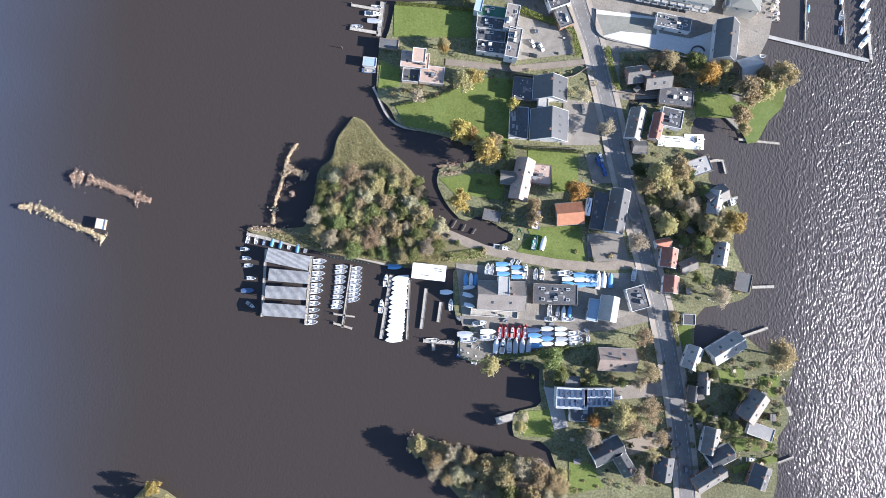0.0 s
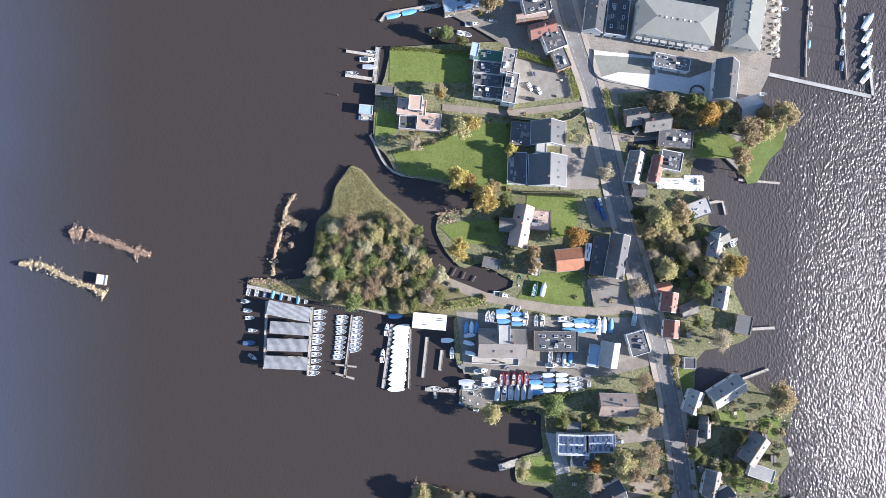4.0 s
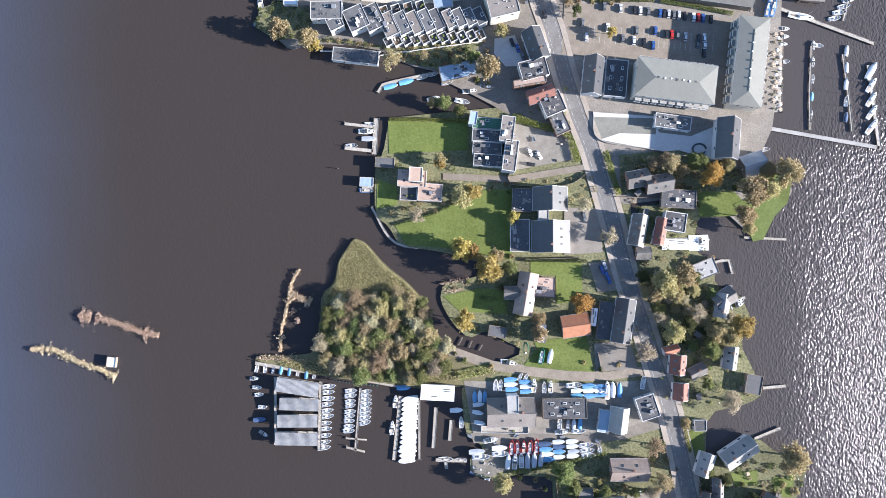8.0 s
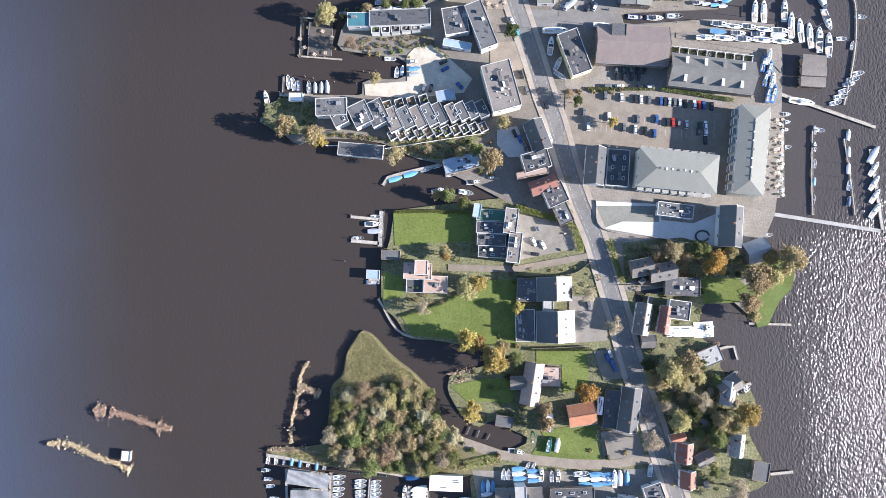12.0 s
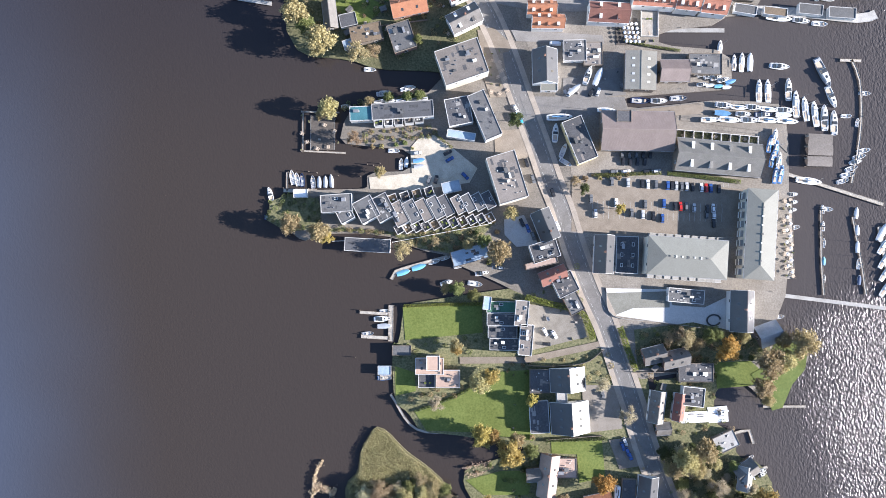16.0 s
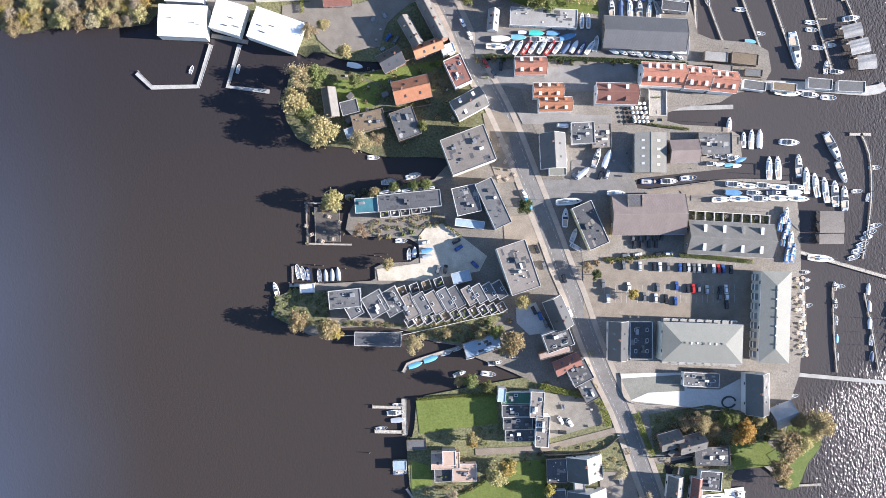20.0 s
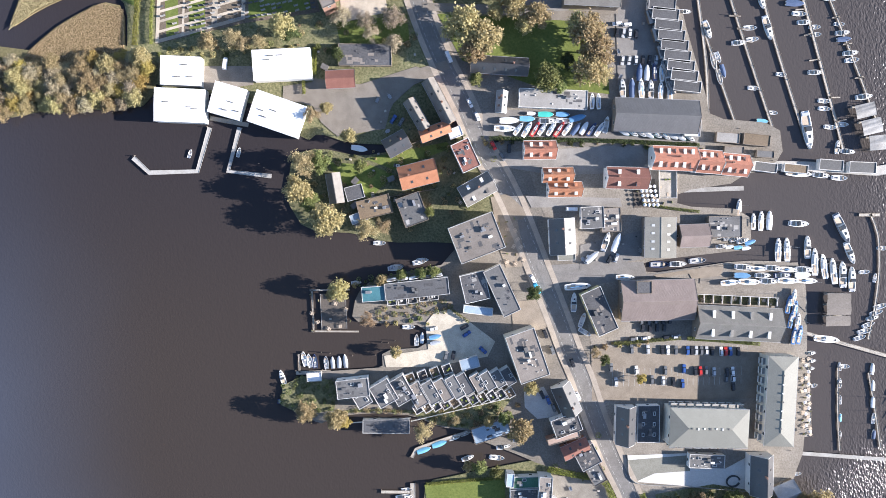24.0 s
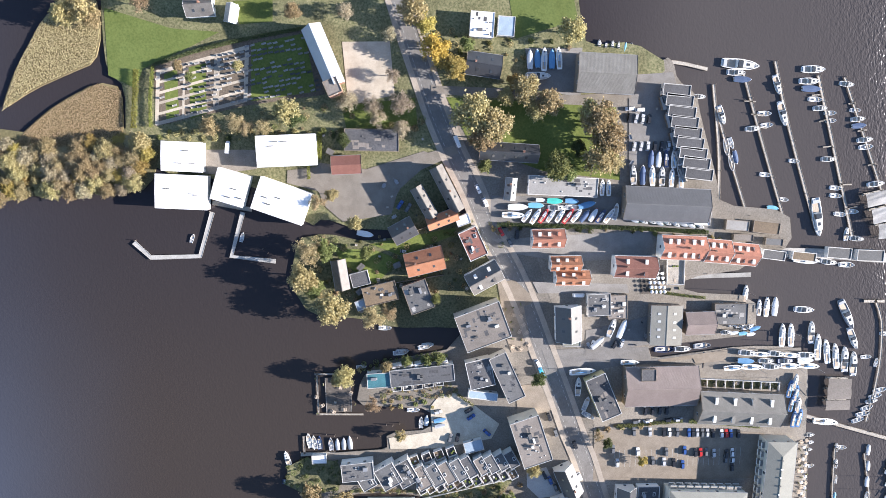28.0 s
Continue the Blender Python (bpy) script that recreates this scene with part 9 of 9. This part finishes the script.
# reeds
reed_strip([(-166.6, 68.6), (-157.7, 66.5), (-148.3, 63.3), (-137.7, 58.6), (-129.6, 56.4)], 5.4, 3000, 1, 0.15)
reed_strip([(-189.5, 54.3), (-179.2, 53.3), (-168.4, 47.2), (-157.5, 42.4), (-150.2, 38.6)], 4.5, 1819, 2, 0.1)
reed_strip([(-61.9, 82.7), (-65.4, 77.9), (-67.3, 72.1), (-69.5, 63.0), (-72.1, 54.6), (-73.3, 44.6)], 2.2, 1500, 5, 0.0)
reed_strip([(-67.1, 71.0), (-63.0, 69.4), (-57.6, 66.4)], 6.0, 900, 8, 0.2)
reed_strip([(-84.5, 43), (-74, 41.8), (-60.9, 39.4)], 3.5, 840, 9, 0.1)
reed_strip([(-66.2, 64.8), (-65.1, 61.3), (-64.0, 57.5)], 3.5, 350, 12, 0.3)
reed_strip([(-12, -55), (-4.3, -54.6)], 4.0, 420, 13, 0.2)
reed_strip([(3.5, 71.1), (16.9, 71.4), (12.7, 67.8), (4.6, 67.9)], 3.0, 420, 14, 0.1)
reeds([(-35.5, 95), (-30.1, 92.6), (-21.8, 81.3), (-12.4, 73), (-4.3, 63.2), (-16.3, 66.1), (-43.1, 68.5), (-51, 65), (-51.6, 69.8), (-45.3, 75.3), (-42.9, 85.3)], 13000, "sedge", 1.8, "yellow-green reed bed on the island point", 21)
reeds([(-74, 41.8), (-53, 39.1), (-31.8, 30.6), (5, 29.8), (26.2, 32.1), (26.1, 27.5), (-8.2, 24), (-52.8, 31.9), (-74, 38.6)], 5000, "sedge", 1.6, "rough sedge along the island bank", 22)
reeds([(-166.2, 387.5), (-156.5, 403.9), (-142.7, 421.2), (-130.6, 430.9), (-118.1, 429.6), (-118.2, 414.3), (-123.6, 402.7), (-134.8, 399.9), (-151.2, 395.1)], 18000, "marsh", 0.6, "rough olive marsh growth", 23)
reeds([(-166, 372), (-154, 380.2), (-142.8, 386.6), (-123.7, 393.4), (-114.3, 389.1), (-118, 367.6), (-146.4, 369.4)], 16000, "bog", 0.6, "brown autumn marsh growth", 24)
# small things
parasol(106.6, 273.6)
parasol(108.6, 273.2)
parasol(110.7, 272.9)
parasol(112.8, 272.6)
parasol(106.7, 271.4)
parasol(108.8, 271.1)
parasol(110.8, 270.7)
parasol(112.9, 270.4)
parasol(106.8, 269.2)
parasol(108.9, 268.9)
parasol(110.9, 268.5)
parasol(113.0, 268.2)
parasol(107.0, 267.0)
parasol(109.0, 266.6)
parasol(111.1, 266.3)
parasol(113.1, 265.9)
parasol(107.1, 264.8)
parasol(109.1, 264.4)
parasol(111.2, 264.1)
parasol(113.2, 263.8)
parasol(173.1, 176.7, 0.0)
parasol(174.1, 173.4, 0.0)
parasol(172.2, 170.9, 0.0)
parasol(173.3, 167.6, 0.0)
parasol(171.1, 164.8, 0.0)
parasol(172.5, 161.8, 0.0)
parasol(170.3, 159.1, 0.0)
parasol(171.8, 156.0, 0.0)
parasol(169.9, 153.4, 0.0)
parasol(171.3, 150.3, 0.0)
parasol(169.4, 147.8, 0.0)
parasol(170.9, 144.6, 0.0)
churchyard([(-97.4, 394.2), (-58.3, 400.3), (-30.8, 402), (-30, 377.2), (-62.5, 376.6), (-100.2, 373.5)])
# walled yards behind the long boat hall
fence([(125.2, 219.3), (164.4, 210.9)], 2.0, "white wall round small walled yards", "white_wall")
for k in range(10):
    x, y = 124.2 + 4.33 * k, 215.1 - 0.92 * k
    fence([(x + 0.1, y + 0.2), (x + 0.9, y + 4.1)], 2.0, "short white party wall between small yards", "white_wall")
fence([(41, 122.3), (40.4, 115.8), (65.8, 113.4), (77.1, 118.6)], 1.6, "wooden garden fence along a lane", "timber")
fence([(44.4, 79.8), (71, 78.7)], 1.6, "brown wooden fence between gardens", "timber")
fence([(89.5, 106.4), (129, 101.8)], 1.6, "brown wooden fence round a plot", "timber")
fence([(51.6, -32.6), (50.4, -22.7)], 1.4, "brown wooden fence at the quay", "timber")
fence([(-2.1, 308.1), (22.7, 313.9)], 1.6, "brown wooden fence between gardens", "timber")
fence([(-19, 287.1), (12.8, 287.4)], 1.6, "brown wooden fence between gardens", "timber")
fence([(-17, 181.7), (31.8, 185)], 1.4, "white wall along the terraces", "white_wall")
fence([(-45.6, 185.7), (-16.7, 183.3)], 1.2, "white wall along the terraces", "white_wall")
fence([(82.1, 147.9), (83.7, 134.4), (106.7, 128.2), (139.8, 119.5)], 1.0, "low pale terrace wall", "concrete")
fence([(75.2, 33.7), (76.3, 24.9)], 1.2, "wooden fence at the lawn end", "timber")
stall_lines((81.0, 188.1), (142.6, 179.0), 25, 4.1, 85)
stall_lines((80.4, 183.5), (141.8, 174.3), 25, 3.6, 81)
stall_lines((88.2, 199.3), (147.2, 188.7), 25, 3.6, 84)
mooring_post(-49.6, 29.8)
mooring_post(-48.1, 29.5)
mooring_post(-46.5, 29.1)
mooring_post(-44.9, 28.8)
mooring_post(-43.3, 28.5)
mooring_post(-41.8, 28.2)
mooring_post(-40.2, 27.9)
mooring_post(-38.7, 27.5)
mooring_post(-37.1, 27.2)
mooring_post(-35.5, 26.9)
mooring_post(-33.9, 26.6)
mooring_post(-32.3, 26.3)
mooring_post(-30.8, 26.0)
mooring_post(-29.2, 25.7)
mooring_post(-28.4, 215.3, "timber")
mooring_post(-24.4, 220.8, "timber")
mooring_post(-21.6, 219.9, "timber")
mooring_post(-18.3, 220.5, "timber")
mooring_post(-38.9, 216.8, "timber")
mooring_post(-49.1, 219.6, "timber")
mooring_post(-53.0, 220.7, "timber")
mooring_post(-40.8, 129.1, "timber")
mooring_post(-36.5, 74.8, "timber")
mooring_post(138.2, 231.9, "timber")
mooring_post(154.6, 229.0, "timber")
mooring_post(-64.5, 309.3, "timber")
mooring_post(-66.6, 311.6, "timber")
clutter([(125.6, 218.4), (163.6, 210.2), (163.2, 207.6), (124.9, 215.8)], 2.6, ("planter", "garden_table", "bin", "planter"), 71)
clutter([(-53.7, 248.7), (-35.3, 245.9), (-37.3, 229), (-55.7, 231.7)], 4.5, ("garden_table", "planter", "bin", "crate", "planter", "garden_table"), 60)
clutter([(-15.6, 191.2), (32.7, 191.4), (34.5, 184.7), (-11.4, 182.7)], 5.0, ("garden_table", "planter", "bin", "crate", "planter", "garden_table"), 61)
clutter([(28.3, 115.5), (39, 114.8), (36.4, 81.6), (28.2, 79.6)], 9.0, ("garden_table", "planter", "bin", "crate", "planter", "garden_table"), 62)
clutter([(42.9, 144.1), (68.2, 137.4), (68.4, 125.7), (41, 122.8)], 7.0, ("trailer", "crate", "planter"), 63)
clutter([(11.5, -0.3), (72.8, -3.9), (74, -12.6), (20.5, -20.2)], 9.0, ("trailer", "crate", "trailer"), 64)
clutter([(116.5, 41.7), (141, 38.6), (142, 12), (120.4, 5)], 7.0, ("garden_shed", "garden_table", "planter", "bin"), 65)
clutter([(119.7, -24.2), (160, -30.1), (155.5, -72), (121.5, -73.2)], 9.0, ("garden_shed", "garden_table", "planter", "bin"), 66)
clutter([(98.2, 117), (121.5, 103.5), (122.5, 80), (101.5, 76)], 7.0, ("garden_shed", "garden_table", "planter", "bin"), 67)
clutter([(-30.1, 312.1), (22.3, 311.9), (22.1, 278.8), (-26.3, 275.8)], 8.0, ("garden_shed", "garden_table", "planter", "crate"), 68)
clutter([(-8.6, 332), (10.2, 334.2), (6.9, 314.3), (-8.5, 316.6)], 5.0, ("bin", "crate", "trailer", "planter"), 69)
clutter([(72.5, 253.9), (105.4, 250.4), (103.4, 239.5), (73.2, 241.4)], 6.0, ("trailer", "crate", "bin"), 70)
clutter([(102, 276.8), (124.5, 269), (123.2, 263.1), (105.1, 264.7)], 4.0, ("garden_table", "planter"), 71)
clutter([(106.6, 344.7), (131.6, 352.7), (135.8, 313.7), (103.1, 320.3)], 11.0, ("trailer", "crate"), 72)
clutter([(59.3, -47.6), (111.6, -39.5), (111, -73.2), (64.3, -75.6)], 9.0, ("garden_shed", "garden_table", "planter", "bin"), 73)
clutter([(34.5, 268.4), (45.8, 269.9), (47.7, 245.9), (39.5, 246.3)], 3.4, ("garden_table", "planter"), 74)
clutter([(-33.1, 359.9), (11.9, 355.7), (12.1, 349.6), (-32.5, 350)], 7.0, ("garden_shed", "crate", "planter"), 75)
clutter([(172.2, 179.5), (176.4, 179), (171.8, 142.5), (167.8, 143)], 2.6, ("garden_table", "garden_table", "planter"), 76)
curved_bench(131.2, 126.3, 3.2)
